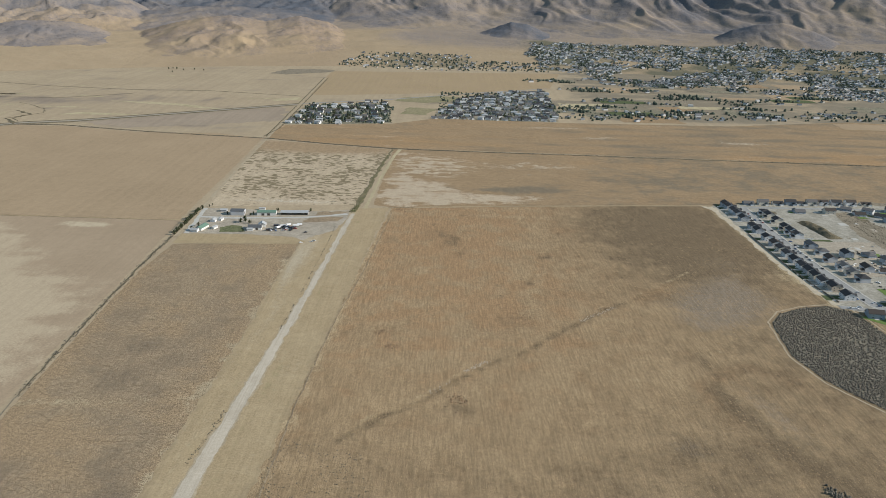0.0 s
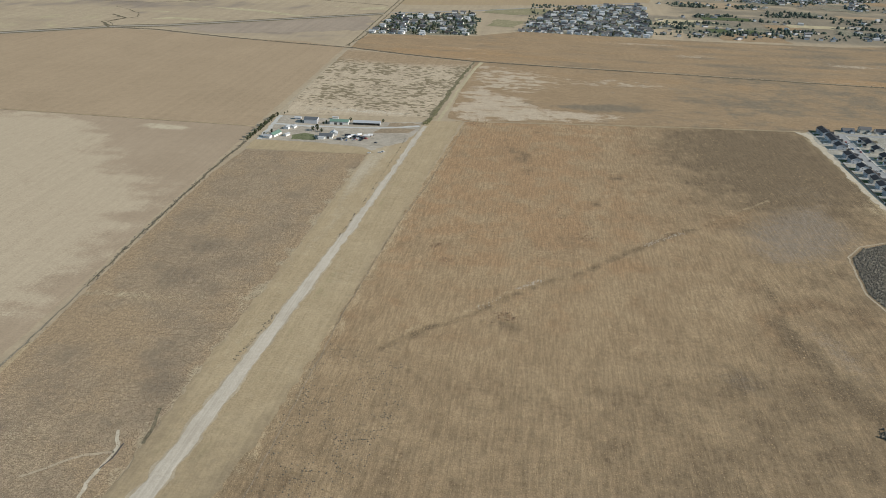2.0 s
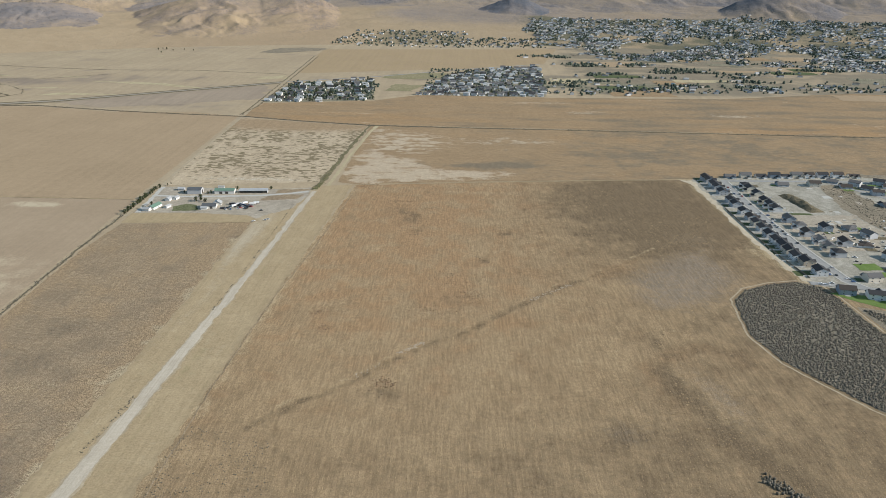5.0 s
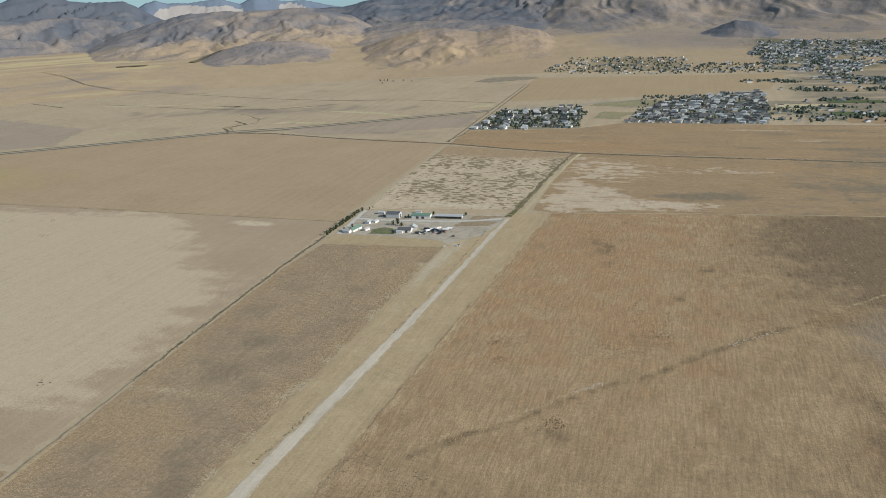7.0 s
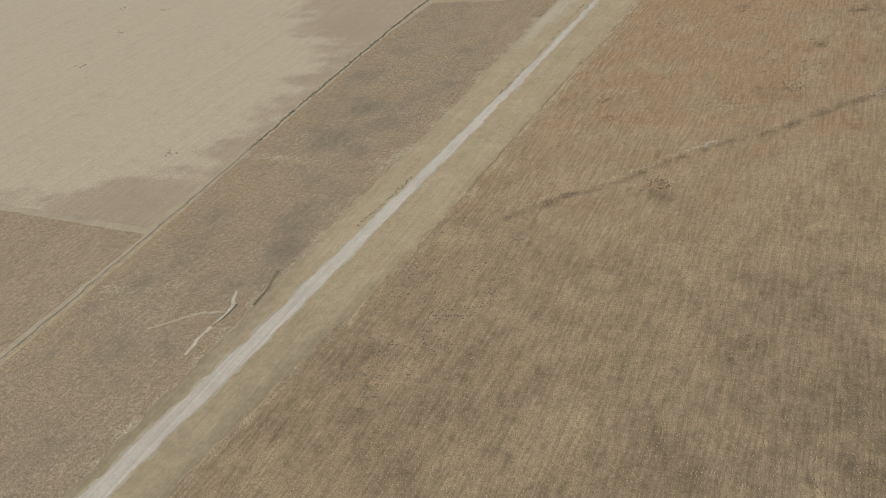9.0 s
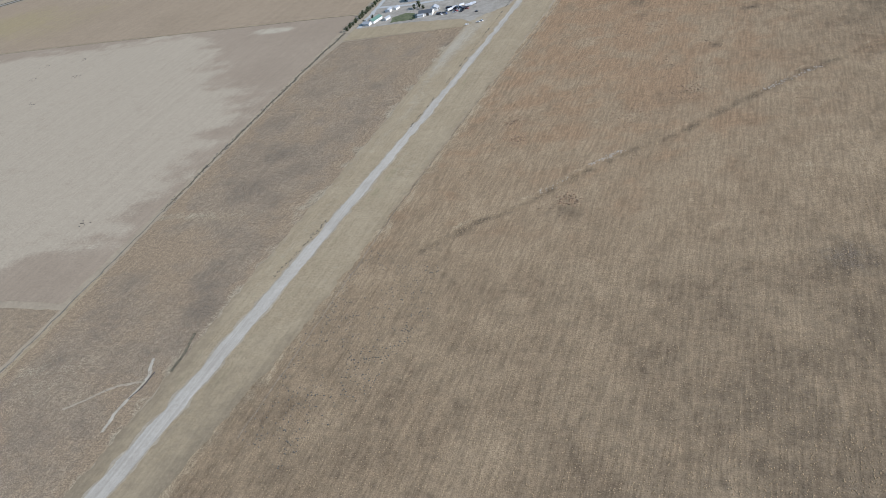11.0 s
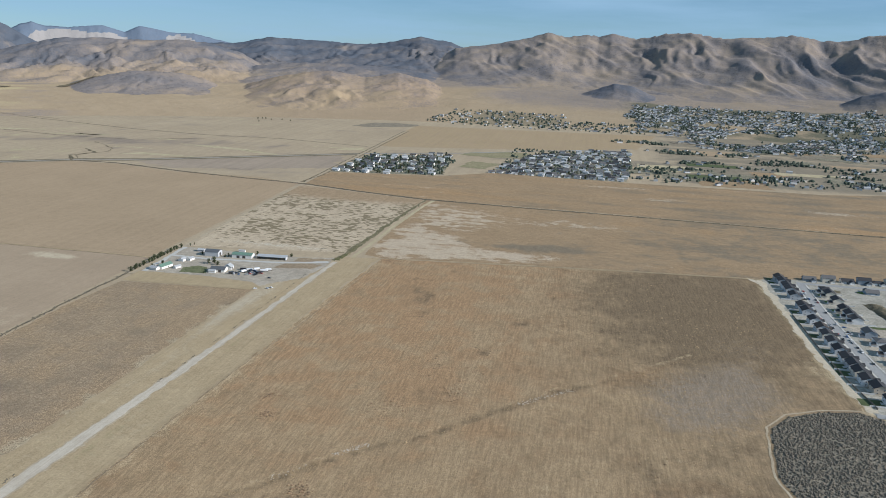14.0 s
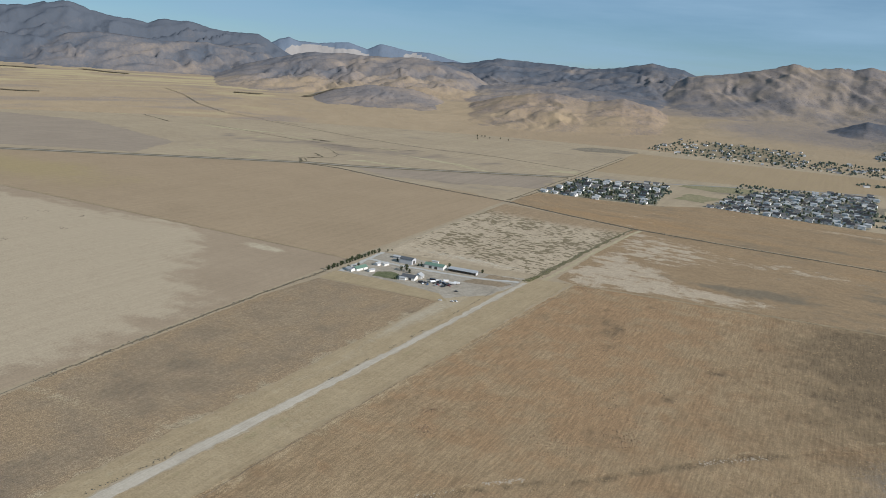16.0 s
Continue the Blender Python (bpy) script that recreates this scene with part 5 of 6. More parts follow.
rnd = random.Random(4)
STYLES = ["gable", "gable", "cross", "gable", "hip"]
ROW = [(445, 1198), (446, 1183), (447, 1163), (447, 1146), (446, 1120), (446, 1080), (446, 1061), (446, 1028), (447, 1003), (447, 982), (447, 961), (447, 938), (448, 917), (449, 900), (449, 882),
       (450, 864), (454, 847), (457, 820)]
for i, (x, y) in enumerate(ROW):
    wall = M_WALLS[2] if i == 16 else M_WALLS[rnd.choice((0, 1, 0, 4, 1, 3))]
    put_house(x, y, E_Z, rnd.uniform(-1, 1), "estate houses", "two-storey house with tan siding and a dark shingle roof" if i == 16 else "two-storey house with pale siding and a dark shingle roof",
              wall, M_ROOFS[rnd.choice((0, 0, 1))], 2, 12.5, 14.6 + rnd.uniform(-0.8, 1.0), rnd.choice(STYLES[:4]))
    slab("driveway", [(x + 6, y + 0.5), (x + 13, y + 0.5), (x + 13, y + 5.5), (x + 6, y + 5.5)], E_Z + 0.16, M_CONCRETE, "pale concrete driveway", "driveway", 0)
    if rnd.random() < 0.75:
        slab("lawn", [(430, y - 8), (x - 6, y - 8), (x - 6, y + 7), (430, y + 7)], E_Z + 0.14, M_LAWN if rnd.random() < 0.6 else M_CONCRETE if rnd.random() < 0.35 else M_YARD, "back yard behind a house", "yard", 0.3)
    fence_run(429.5 + max(0, (870 - y) * 0.13), y - 9.2, x - 5, y - 9.2, E_Z, 1.8, M_VINYL, "white vinyl fence between back yards")
west_fence = [(428.5, 1050), (430, 930), (434, 862), (441, 806)]
for a, b in zip(west_fence, west_fence[1:]):
    fence_run(*a, *b, E_Z, 1.8, M_WOOD, "grey board fence along the edge of the field", 9.0)
ROW2 = [(491, 1157), (492, 1140), (493, 1113), (492, 1080), (493, 1062), (494, 1044), (494, 1000), (497, 974), (495, 946), (500, 919), (501, 898), (502, 877)]
for i, (x, y) in enumerate(ROW2):
    put_house(x, y, E_Z, 180 + rnd.uniform(-1, 1), "estate houses", "two-storey house with pale siding and a dark shingle roof",
              M_WALLS[rnd.choice((0, 1, 0, 4, 3))], M_ROOFS[rnd.choice((0, 0, 1, 2))], 2, 12.5, 14.8 + rnd.uniform(-0.8, 0.8), rnd.choice(STYLES))
    slab("driveway", [(x - 13, y - 5.5), (x - 6, y - 5.5), (x - 6, y - 0.5), (x - 13, y - 0.5)], E_Z + 0.16, M_CONCRETE, "pale concrete driveway", "driveway", 0)
    if i < 6:
        slab("lawn", [(x - 12, y + 0.5), (x - 6, y + 0.5), (x - 6, y + 7), (x - 12, y + 7)], E_Z + 0.14, M_GREEN_LAWN, "small green front lawn", "lawn", 0.3)
        fence_run(x + 5, y - 8.5, x + 18, y - 8.5, E_Z, 1.8, M_VINYL, "white vinyl fence between back yards")
slab("lawn", [(500, 1034), (535, 1034), (538, 1026), (502, 1027)], E_Z + 0.14, M_LAWN, "dull green lawn beside the street", "lawn", 0.6)
NORTH = [(486, 1212), (510, 1214), (534, 1216), (555, 1217), (573, 1219), (590, 1220), (608, 1221), (630, 1222), (654, 1224), (680, 1226)]
for i, (x, y) in enumerate(NORTH):
    put_house(x, y, E_Z, -90 + rnd.uniform(-2, 2), "estate houses", "pale house with a dark shingle roof on the estate edge",
              M_WALLS[rnd.choice((0, 1, 3, 4))], M_ROOFS[rnd.choice((0, 1, 2))], rnd.choice((1, 2, 2)), 11, 16, rnd.choice(STYLES))
EAST = [(550, 1170, 90), (597, 1171, 90), (526, 967, 0), (557, 970, 10), (568, 943, 200), (526, 914, 180), (549, 910, 170), (505, 804, 100), (462, 769, 80), (486, 758, 75), (506, 747, 70),
        (633, 1192, 60), (640, 1163, 80), (660, 1177, 50), (668, 1156, 60), (669, 1128, 80), (699, 1185, 60), (704, 1165, 70), (655, 1072, 100), (670, 1066, 100), (701, 1122, 60), (684, 1050, 120), (729, 1118, 60),
        (687, 1019, 120), (722, 1063, 60), (748, 1094, 60), (705, 1000, 120), (752, 1069, 50), (707, 968, 120), (762, 1052, 40), (749, 1021, 130), (782, 1115, 50), (745, 1125, 60),
        (557, 868, 200), (575, 876, 200), (602, 898, 220), (623, 914, 200), (640, 902, 200), (549, 832, 180), (543, 789, 100), (612, 846, 0), (637, 868, 60), (669, 892, 60), (598, 803, 0), (631, 830, 40),
        (575, 748, 100), (600, 764, 60), (534, 733, 80), (560, 700, 150), (541, 707, 90), (640, 790, 90), (660, 840, 60), (690, 860, 30)]
for x, y, turn in EAST:
    put_house(x, y, E_Z, turn + rnd.uniform(-4, 4), "estate houses", "house with pale siding and a grey shingle roof",
              M_WALLS[rnd.choice((0, 1, 1, 3, 4))], M_ROOFS[rnd.choice((0, 2, 1, 2))], rnd.choice((1, 2, 2)), 12, 16, rnd.choice(STYLES))
for k, (x, y, turn) in enumerate(EAST):
    if rnd.random() < 0.62:
        dx, dy = rnd.choice(((12, 2), (-13, 0), (2, 12), (0, -12)))
        w, d = rnd.uniform(3, 6), rnd.uniform(3, 6)
        slab("lawn", [(x + dx - w, y + dy - d), (x + dx + w, y + dy - d), (x + dx + w, y + dy + d), (x + dx - w, y + dy + d)], E_Z + 0.40 + 0.004 * k, rnd.choice((M_LAWN, M_LAWN, M_GREEN_LAWN, M_DITCH)), "small plot of grass or dug earth beside a house", "lawn", 0.6)
slab("lawn", [(445, 768), (454, 757), (480, 733), (506, 711), (524, 688), (531, 666), (552, 674), (548, 712), (530, 734), (491, 752), (458, 772)], E_Z + 0.14, M_GREEN_LAWN, "bright green strip of lawn below the houses", "lawn", 0.8)
for k, (x, y, w, d) in enumerate(((520, 842, 14, 11), (531, 820, 10, 8), (520, 772, 12, 7), (565, 800, 16, 9), (618, 874, 14, 8), (655, 863, 10, 8), (580, 770, 9, 6), (610, 826, 8, 9), (700, 1178, 30, 5), (560, 722, 9, 8),
                                  (640, 1150, 8, 6), (720, 1090, 12, 6), (690, 1140, 9, 6), (620, 785, 8, 7), (650, 815, 10, 7))):
    slab("lawn", [(x - w, y - d), (x + w, y - d + 2), (x + w - 2, y + d), (x - w, y + d - 2)], E_Z + 0.18 + 0.006 * k, M_GREEN_LAWN, "bright green lawn between the houses", "lawn", 1.0)
band("street", [(436, 793), (467, 787), (512, 774), (542, 759), (575, 771), (620, 776), (680, 800)], 9, E_Z + 0.31, M_ASPHALT, "grey asphalt estate street", 5, 0.1, "street")
band("street", [(577, 775), (582, 800), (590, 825), (604, 852), (602, 874), (622, 890), (657, 884), (700, 880)], 8, E_Z + 0.35, M_ASPHALT, "curved grey asphalt estate street", 4, 0.1, "street")
band("street", [(620, 1200), (650, 1150), (685, 1090), (710, 1040), (730, 990)], 8, E_Z + 0.33, M_ASPHALT, "grey asphalt estate street", 5, 0.1, "street")
slab("building_land", [(480, 1022), (590, 1030), (592, 960), (560, 900), (490, 880)], E_Z + 0.06, M_YARD, "trampled pale building plots", "ground", 3.0)
slab("rough_ground", [(602, 1167), (632, 1180), (652, 1058), (678, 984), (690, 910), (780, 860), (780, 830), (662, 864), (642, 945), (600, 950), (588, 1055)], E_Z + 0.10, M_BRUSHGROUND, "rough brown brush bank between the building plots", "ground", 3.0)
slab("rough_ground", [(690, 1236), (800, 1140), (830, 900), (900, 800), (1200, 800), (1500, 1300), (1200, 1225), (760, 1245)], E_Z + 0.04, M_BRUSHGROUND, "rough brushy slope east of the estate", "ground", 8.0)


def soil_bank():
    """The heap of dug soil."""
    bm = bmesh.new()
    n, m = 30, 9
    grid = [[bm.verts.new((x, y, 5.5 * max(0, math.sin(math.pi * j / (m - 1))) * max(0, math.sin(math.pi * i / (n - 1))) ** 0.4 * (0.85 + 0.4 * wobble(x, y, 9, 6)) + 0.02))
             for j in range(m) for x, y in [(-11 + 22 * j / (m - 1) + 2 * wobble(j, i, 4, 3), -42 + 84 * i / (n - 1))]] for i in range(n)]
    for i in range(n - 1):
        for j in range(m - 1):
            bm.faces.new((grid[i][j], grid[i][j + 1], grid[i + 1][j + 1], grid[i + 1][j]))
    me = mesh_from(bm, "soil_mound", M_DITCH)
    me.flip_normals() if me.polygons[40].normal.z < 0 else None
    o = new("soil_mound", me)
    o.matrix_world = pose(541, 1080, E_Z, 0, 0, 8)
    return tagged(o, "long dark heap of dug soil on bare land", "soil heap")


soil_bank()
for i in range(26):                      # foundations, slabs and stacked materials on the building plots
    x, y = rnd.uniform(500, 640), rnd.uniform(880, 1180)
    w, d = rnd.uniform(2, 9), rnd.uniform(2, 7)
    slab("building_slab", [(x - w, y - d), (x + w, y - d), (x + w, y + d), (x - w, y + d)], E_Z + 0.17 + 0.004 * i, rnd.choice((M_CONCRETE, M_CONCRETE, M_YARD, M_BRUSHGROUND, M_DITCH)), "plot of concrete or dug earth on building land", "building plot", 0.8, 2.5)
for i in range(80):
    x, y = rnd.uniform(496, 640), rnd.uniform(850, 1010)
    e = new("pallet_stack", None)
    e.matrix_world = pose(x, y, E_Z, 0, 0, rnd.uniform(0, 180))
    part("timber", boxes((-1.6, -0.8, 0.15, 1.6, 0.8, rnd.uniform(0.6, 1.6))), rnd.choice((M_WOOD, M_TRIM, M_SHADE, M_CONCRETE)), e)
    part("pallet", boxes((-1.7, -0.9, 0, 1.7, 0.9, 0.149)), M_WOOD, e)
    tagged(e, "stack of building material on bare land", "building material", "building material")
for i in range(44):
    s = rnd.random()
    y = 1185 - 395 * s
    x = np.interp(y, [c[1] for c in STREET[::-1]], [c[0] for c in STREET[::-1]]) + rnd.choice((-1, 1)) * rnd.choice((3.6, 3.6, 9.5))
    shade = rnd.choice((0, 0, 1, 1, 2, 2, 3, 4))
    kind = rnd.choice(("car", "car", "truck"))
    park(x, y, rnd.choice((88, 92, 270)) if abs(x - 468) < 6 else rnd.uniform(-5, 5), E_Z + 0.2, kind, shade, "estate cars", f"{COLOURS[shade]} {'car' if kind == 'car' else 'pickup truck'} parked on the estate street")
for i in range(16):
    x, y, shade = rnd.uniform(500, 600), rnd.uniform(860, 975), rnd.choice((0, 0, 1, 2))
    park(x, y, rnd.uniform(0, 360), E_Z + 0.12, "truck", shade, "estate cars", f"{COLOURS[shade]} pickup truck on bare building land")
for x, y in ((446, 790), (452, 789), (458, 793)):
    park(x, y, -14, E_Z + 0.36, "truck", 0, "estate cars", "white pickup truck parked at the end of the street")


# ---- the farm ----
F_Z = 0.2
slab("farm_yard", [(-346, 985), (-355, 1040), (-356, 1112), (-330, 1112), (-250, 1106), (-190, 1108), (-140, 1120), (-139, 1060), (-142, 1000), (-176, 962), (-200, 984), (-270, 990)],
     F_Z, M_YARD, "pale gravel farm yard", "yard", 1.5)
sheet("farm_verge", [(-346, 948), (-350, 988), (-270, 993), (-200, 986), (-178, 966), (-187, 958)], F_Z + 0.06, M_STRIP, "mown tan verge below the farm yard", spacing=8,
      masks=lambda x, y: (0.4 + 0 * x, 0 * x, 0.3 * blob(x, y, -260, 985, 60, 5)), category="ground")
slab("weedy_ground", [(-188, 1086), (-150, 1096), (-140, 1112), (-186, 1106)], F_Z + 0.08, M_SAGE, "patch of grey weeds beside the yard", "ground", 2.5)
slab("weedy_ground", [(-200, 1050), (-150, 1062), (-146, 1084), (-190, 1076)], F_Z + 0.08, M_SAGE, "patch of trampled weeds in the yard", "ground", 2.5)
band("farm_lane", [(-350, 1066), (-300, 1064), (-240, 1070), (-190, 1078), (-142, 1098)], 7, F_Z + 0.14, M_CONCRETE, "pale gravel lane through the farm yard", 3.0, 1.2)
band("farm_lane", [(-343, 990), (-346, 1040), (-348, 1066), (-352, 1110)], 6, F_Z + 0.17, M_CONCRETE, "pale gravel lane beside the farmhouse", 3.0, 1.0)
slab("lawn", [(-302, 998), (-305, 1019), (-292, 1030), (-276, 1026), (-268, 1003)], F_Z + 0.1, M_YARDGRASS, "dull green lawn in the farm yard", "lawn", 1.2)


def barn(name, x, y, w, d, eave, ridge, along, wall, roof, label, turn=0.0, doors=(), open_front=False):
    """A farm building; open_front leaves the south side open between posts."""
    e = new(name)
    e.matrix_world = pose(x, y, F_Z, 0, 0, turn)
    if open_front:
        part("wall", boxes((-w / 2, d / 2 - 0.2, 0, w / 2, d / 2, eave)), wall, e)
        for s in (-1, 1):
            part("wall", boxes((s * w / 2 - 0.1, -d / 2, 0, s * w / 2 + 0.1, d / 2 - 0.21, eave)), wall, e)
        n = int(w / 5)
        for i in range(n + 1):
            px = -w / 2 + 0.3 + (w - 0.6) * i / n
            part("post", boxes((px - 0.15, -d / 2 + 0.05, 0, px + 0.15, -d / 2 + 0.35, eave)), M_WOOD, e)
        bm = bmesh.new()
        prism(bm, [(-d / 2 - 0.8, eave), (d / 2 + 0.5, eave + 0.9), (d / 2 + 0.5, eave + 1.1), (-d / 2 - 0.8, eave + 0.25)], -w / 2 - 0.5, w / 2 + 0.5)
        bmesh.ops.rotate(bm, verts=bm.verts[:], cent=(0, 0, 0), matrix=Matrix.Rotation(radians(90), 3, "Z"))
        part("roof", bm, roof, e)
    else:
        part("wall", gable(w, d, eave, ridge, along), wall, e)
        part("roof", gable_roof(w, d, eave, ridge, along, 0.5), roof, e)
    for face, c, width, high in doors:
        b = {"-y": (c - width / 2, -d / 2 - 0.1, 0.02, c + width / 2, -d / 2 + 0.02, high), "+x": (w / 2 - 0.02, c - width / 2, 0.02, w / 2 + 0.1, c + width / 2, high)}[face]
        part("door", boxes(b), M_SHADE, e, "dark barn door")
    return tagged(e, label, name.replace("_", " "))


barn("barn", -297, 1083, 19, 13, 6.5, 8.2, "x", M_WALLS[1], M_DARK_TIN, "tall grey barn with a dark metal roof", 2, (("+x", 0, 5, 4.5),))
barn("barn", -256, 1086, 27, 12, 4.6, 6.6, "x", M_WHITE, M_GREEN, "white barn with a green metal roof", 4, (("-y", -5, 4, 3.2), ("-y", 3, 4, 3.2)))
barn("open_shed", -217, 1090, 39, 9, 3.6, 5, "x", M_WALLS[1], M_TIN, "long open-fronted shed with a pale metal roof", 5, open_front=True)
barn("shed", -321, 1096, 9, 6, 2.8, 3.9, "x", M_WALLS[1], M_TIN, "small grey shed with a metal roof", 3)
barn("shed", -268, 1109, 9, 3, 2.8, 3.4, "x", M_WHITE, M_TIN, "white shipping-container-like shed behind the barn", 4)
barn("shed", -312, 1014, 5, 9, 2.6, 3.6, "y", M_WHITE, M_TIN, "small white shed beside the farm lane", -20)
barn("shed", -314, 1052, 6, 9, 2.8, 4.0, "y", M_WHITE, M_TIN, "white outbuilding with a pale roof", -10)
barn("shed", -322, 1046, 7, 8, 2.8, 4.2, "y", M_WALLS[0], M_TIN, "white outbuilding beside the farmhouse", -8)
barn("farmhouse", -328, 1012, 9, 20, 3.2, 5.4, "y", M_WHITE, M_GREEN, "low white farmhouse with a dull green roof", -12, (("+x", 2, 1.2, 2.1),))
barn("farmhouse", -334, 1000, 10, 8, 2.8, 4.4, "x", M_WHITE, M_TIN, "white wing of the farmhouse with a pale roof", -12)
barn("workshop", -257, 1017, 18, 12, 3.6, 6.0, "x", M_WHITE, M_DARK_TIN, "white workshop with a grey roof", 6, (("-y", 3, 3.5, 3), ))
barn("workshop", -250, 1030, 10, 9, 3.4, 6.4, "y", M_WHITE, M_TIN, "white shed joined to the workshop", 6, (("+x", 0, 3, 3),))
barn("workshop", -262, 1009, 8, 5, 2.8, 3.8, "x", M_WHITE, M_TIN, "low white lean-to of the workshop", 6)
for i in range(19):
    tree(-356 + rnd.uniform(-1.6, 1.6), 983 + i * 6.6 + rnd.uniform(-1.5, 1.5), F_Z, rnd.choice((0, 1, 0)), rnd.uniform(0.68, 0.95), "trees along the farm lane", "dusty green tree in a row along the farm lane")
for x, y, kind, size in ((-278, 1046, 2, 0.85), (-283, 1042, 0, 0.9), (-270, 1040, 1, 0.9), (-340, 1004, 1, 0.8), (-312, 1081, 4, 0.9), (-274, 1080, 4, 0.9), (-278, 1078, 1, 0.6), (-244, 1104, 1, 0.8),
                         (-196, 1106, 1, 0.7), (-336, 1022, 0, 0.7), (-270, 1002, 4, 0.6), (-348, 1116, 4, 0.7), (-346, 1124, 4, 0.6)):
    tree(x, y, F_Z, kind, size, "farm trees", "dark green tree beside the farm buildings")
for i in range(26):
    x, y = rnd.uniform(-243, -200), rnd.uniform(1008, 1036)
    if y > 1008 + (x + 243) * 0.75 + 14 or y < 1000 + (x + 243) * 0.35:
        continue
    shade, kind = rnd.choice((0, 1, 2, 2, 2, 2, 3, 4)), rnd.choice(("car", "truck", "truck"))
    park(x, y, rnd.uniform(0, 360), F_Z + 0.05, kind, shade, "old vehicles", f"old {COLOURS[shade]} {'car' if kind == 'car' else 'pickup truck'} standing in the farm yard")


def trailer(x, y, turn, shade, label, long=8.0, high=2.7):
    e = new("trailer")
    e.matrix_world = pose(x, y, F_Z + 0.05, 0, 0, turn)
    part("body", boxes((-long / 2, -1.2, 0.7, long / 2, 1.2, high)), M_CARS[shade], e)
    part("chassis", boxes((-long / 2 + 0.3, -0.9, 0.45, long / 2 + 1.2, 0.9, 0.69)), M_SHADE, e)
    for wx in (-1.2, 0.2):
        for wy in (-1.05, 1.05):
            bm = bmesh.new()
            bmesh.ops.create_cone(bm, cap_ends=True, segments=12, radius1=0.42, radius2=0.42, depth=0.25, matrix=Matrix.Translation((wx, wy, 0.42)) @ Matrix.Rotation(radians(90), 4, "X"))
            part("wheel", bm, M_RUBBER, e)
    return tagged(e, label, "trailer", "old vehicles")


for x, y, turn, shade in ((-222, 1030, 20, 0), (-215, 1036, 35, 0), (-204, 1032, 10, 0), (-227, 1022, 60, 0), (-207, 1022, 80, 2), (-200, 1037, 15, 0), (-238, 1011, 30, 2), (-218, 1026, 110, 2), (-231, 1030, 10, 2)):
    trailer(x, y, turn, shade, f"{COLOURS[shade]} box trailer standing in the farm yard", 6 + 3 * rnd.random())
for x, y in ((-185, 962), (-172, 967), (-169, 971), (-186, 1006)):
    park(x, y, rnd.uniform(0, 180), 0.36, "car", 0 if y < 1000 else 2, "old vehicles", "white car standing beside the landing strip" if y < 1000 else "black car standing in the farm yard")


# ---- villages ----
SMALL = []
for i, (wall, roof, storeys, style) in enumerate([(0, 2, 1, "gable"), (1, 0, 1, "hip"), (0, 2, 1, "gable"), (0, 0, 2, "gable"), (0, 3, 1, "hip"), (0, 2, 2, "cross"), (4, 1, 1, "cross"), (0, 3, 1, "gable"), (0, 3, 2, "hip"), (1, 0, 2, "cross")]):
    SMALL.append((M_WALLS[wall], (M_ROOFS + [M_TIN])[roof], storeys, style))
FIRST = {}


def village_house(x, y, z, turn, group, words):
    i = rnd.randrange(len(SMALL))
    if i in FIRST:
        h = copy_thing(FIRST[i], pose(x, y, z, 0, 0, turn))
    else:
        wall, roof, storeys, style = SMALL[i]
        h = FIRST[i] = house(wall, roof, storeys, 10, 15, style, full=False)
        h.matrix_world = pose(x, y, z, 0, 0, turn)
    return tagged(h, words, "house", group)


def village(outline, pitch, lane, trees, group, words, ground, seed, green=0.4):
    """Houses in loose rows along lanes, with trees and yards between them."""
    rnd.seed(seed)
    xs, ys = [p[0] for p in outline], [p[1] for p in outline]
    slab(group.replace(" ", "_") + "_ground", outline, 0.22, ground, f"mixed yards and verges of the {group}", "ground", 4.0, 12)
    tilt = (outline[1][0] - outline[0][0]) / (outline[1][1] - outline[0][1])
    y, row = min(ys) + lane * 0.35, 0
    while y < max(ys):
        x = min(xs) - 40
        while x < max(xs) + 40:
            px, py = x + rnd.uniform(-3, 3), y + 7 * wobble(x, y, 90, 2) + rnd.uniform(-2.5, 2.5)
            if inside(np.array([px]), np.array([py]), outline)[0] and rnd.random() < 0.9:
                village_house(px, py, 0.24, (90 if row % 2 else -90) + rnd.uniform(-12, 12), group, words)
                if rnd.random() < green:
                    slab("lawn", [(px - 7, py + 9), (px + 6, py + 9), (px + 6, py + 16), (px - 7, py + 16)], 0.30, M_LAWN, "green garden behind a village house", "lawn", 0.8)
            x += pitch * rnd.uniform(0.9, 1.25)
        row += 1
        y += lane * (0.62 if row % 2 else 0.95)
    for _ in range(trees):
        for _ in range(20):
            px, py = rnd.uniform(min(xs), max(xs)), rnd.uniform(min(ys), max(ys))
            if inside(np.array([px]), np.array([py]), outline)[0]:
                tree(px, py, 0.22, rnd.choice((0, 0, 1, 2, 4, 4)), rnd.uniform(0.6, 1.1), group.replace("houses", "trees"), "dark green garden tree between village houses")
                break


village([(-376, 1812), (-372, 2085), (-300, 2130), (-165, 2205), (-132, 1862), (-250, 1830)], 22, 50, 110, "west village houses", "low house with a pale roof among dark trees", M_VILLAGE, 8)
village([(-31, 1945), (-20, 2060), (40, 2300), (150, 2420), (312, 2520), (300, 2200), (276, 1935), (120, 1930)], 19, 50, 60, "east village houses", "house with a grey roof in a dense village", M_VILLAGE, 9, 0.3)
for x0, y0, x1, y1 in ((-376, 1880, -140, 1930), (-372, 1990, -150, 2060), (-30, 2010, 285, 2030), (20, 2200, 300, 2260), (150, 1940, 160, 2400), (60, 1960, 120, 2380)):
    band("village_lane", [(x0, y0), ((x0 + x1) / 2 + 8, (y0 + y1) / 2 + 6), (x1, y1)], 7, 0.34, M_ASPHALT, "grey village lane", 8, 0.3, "street")

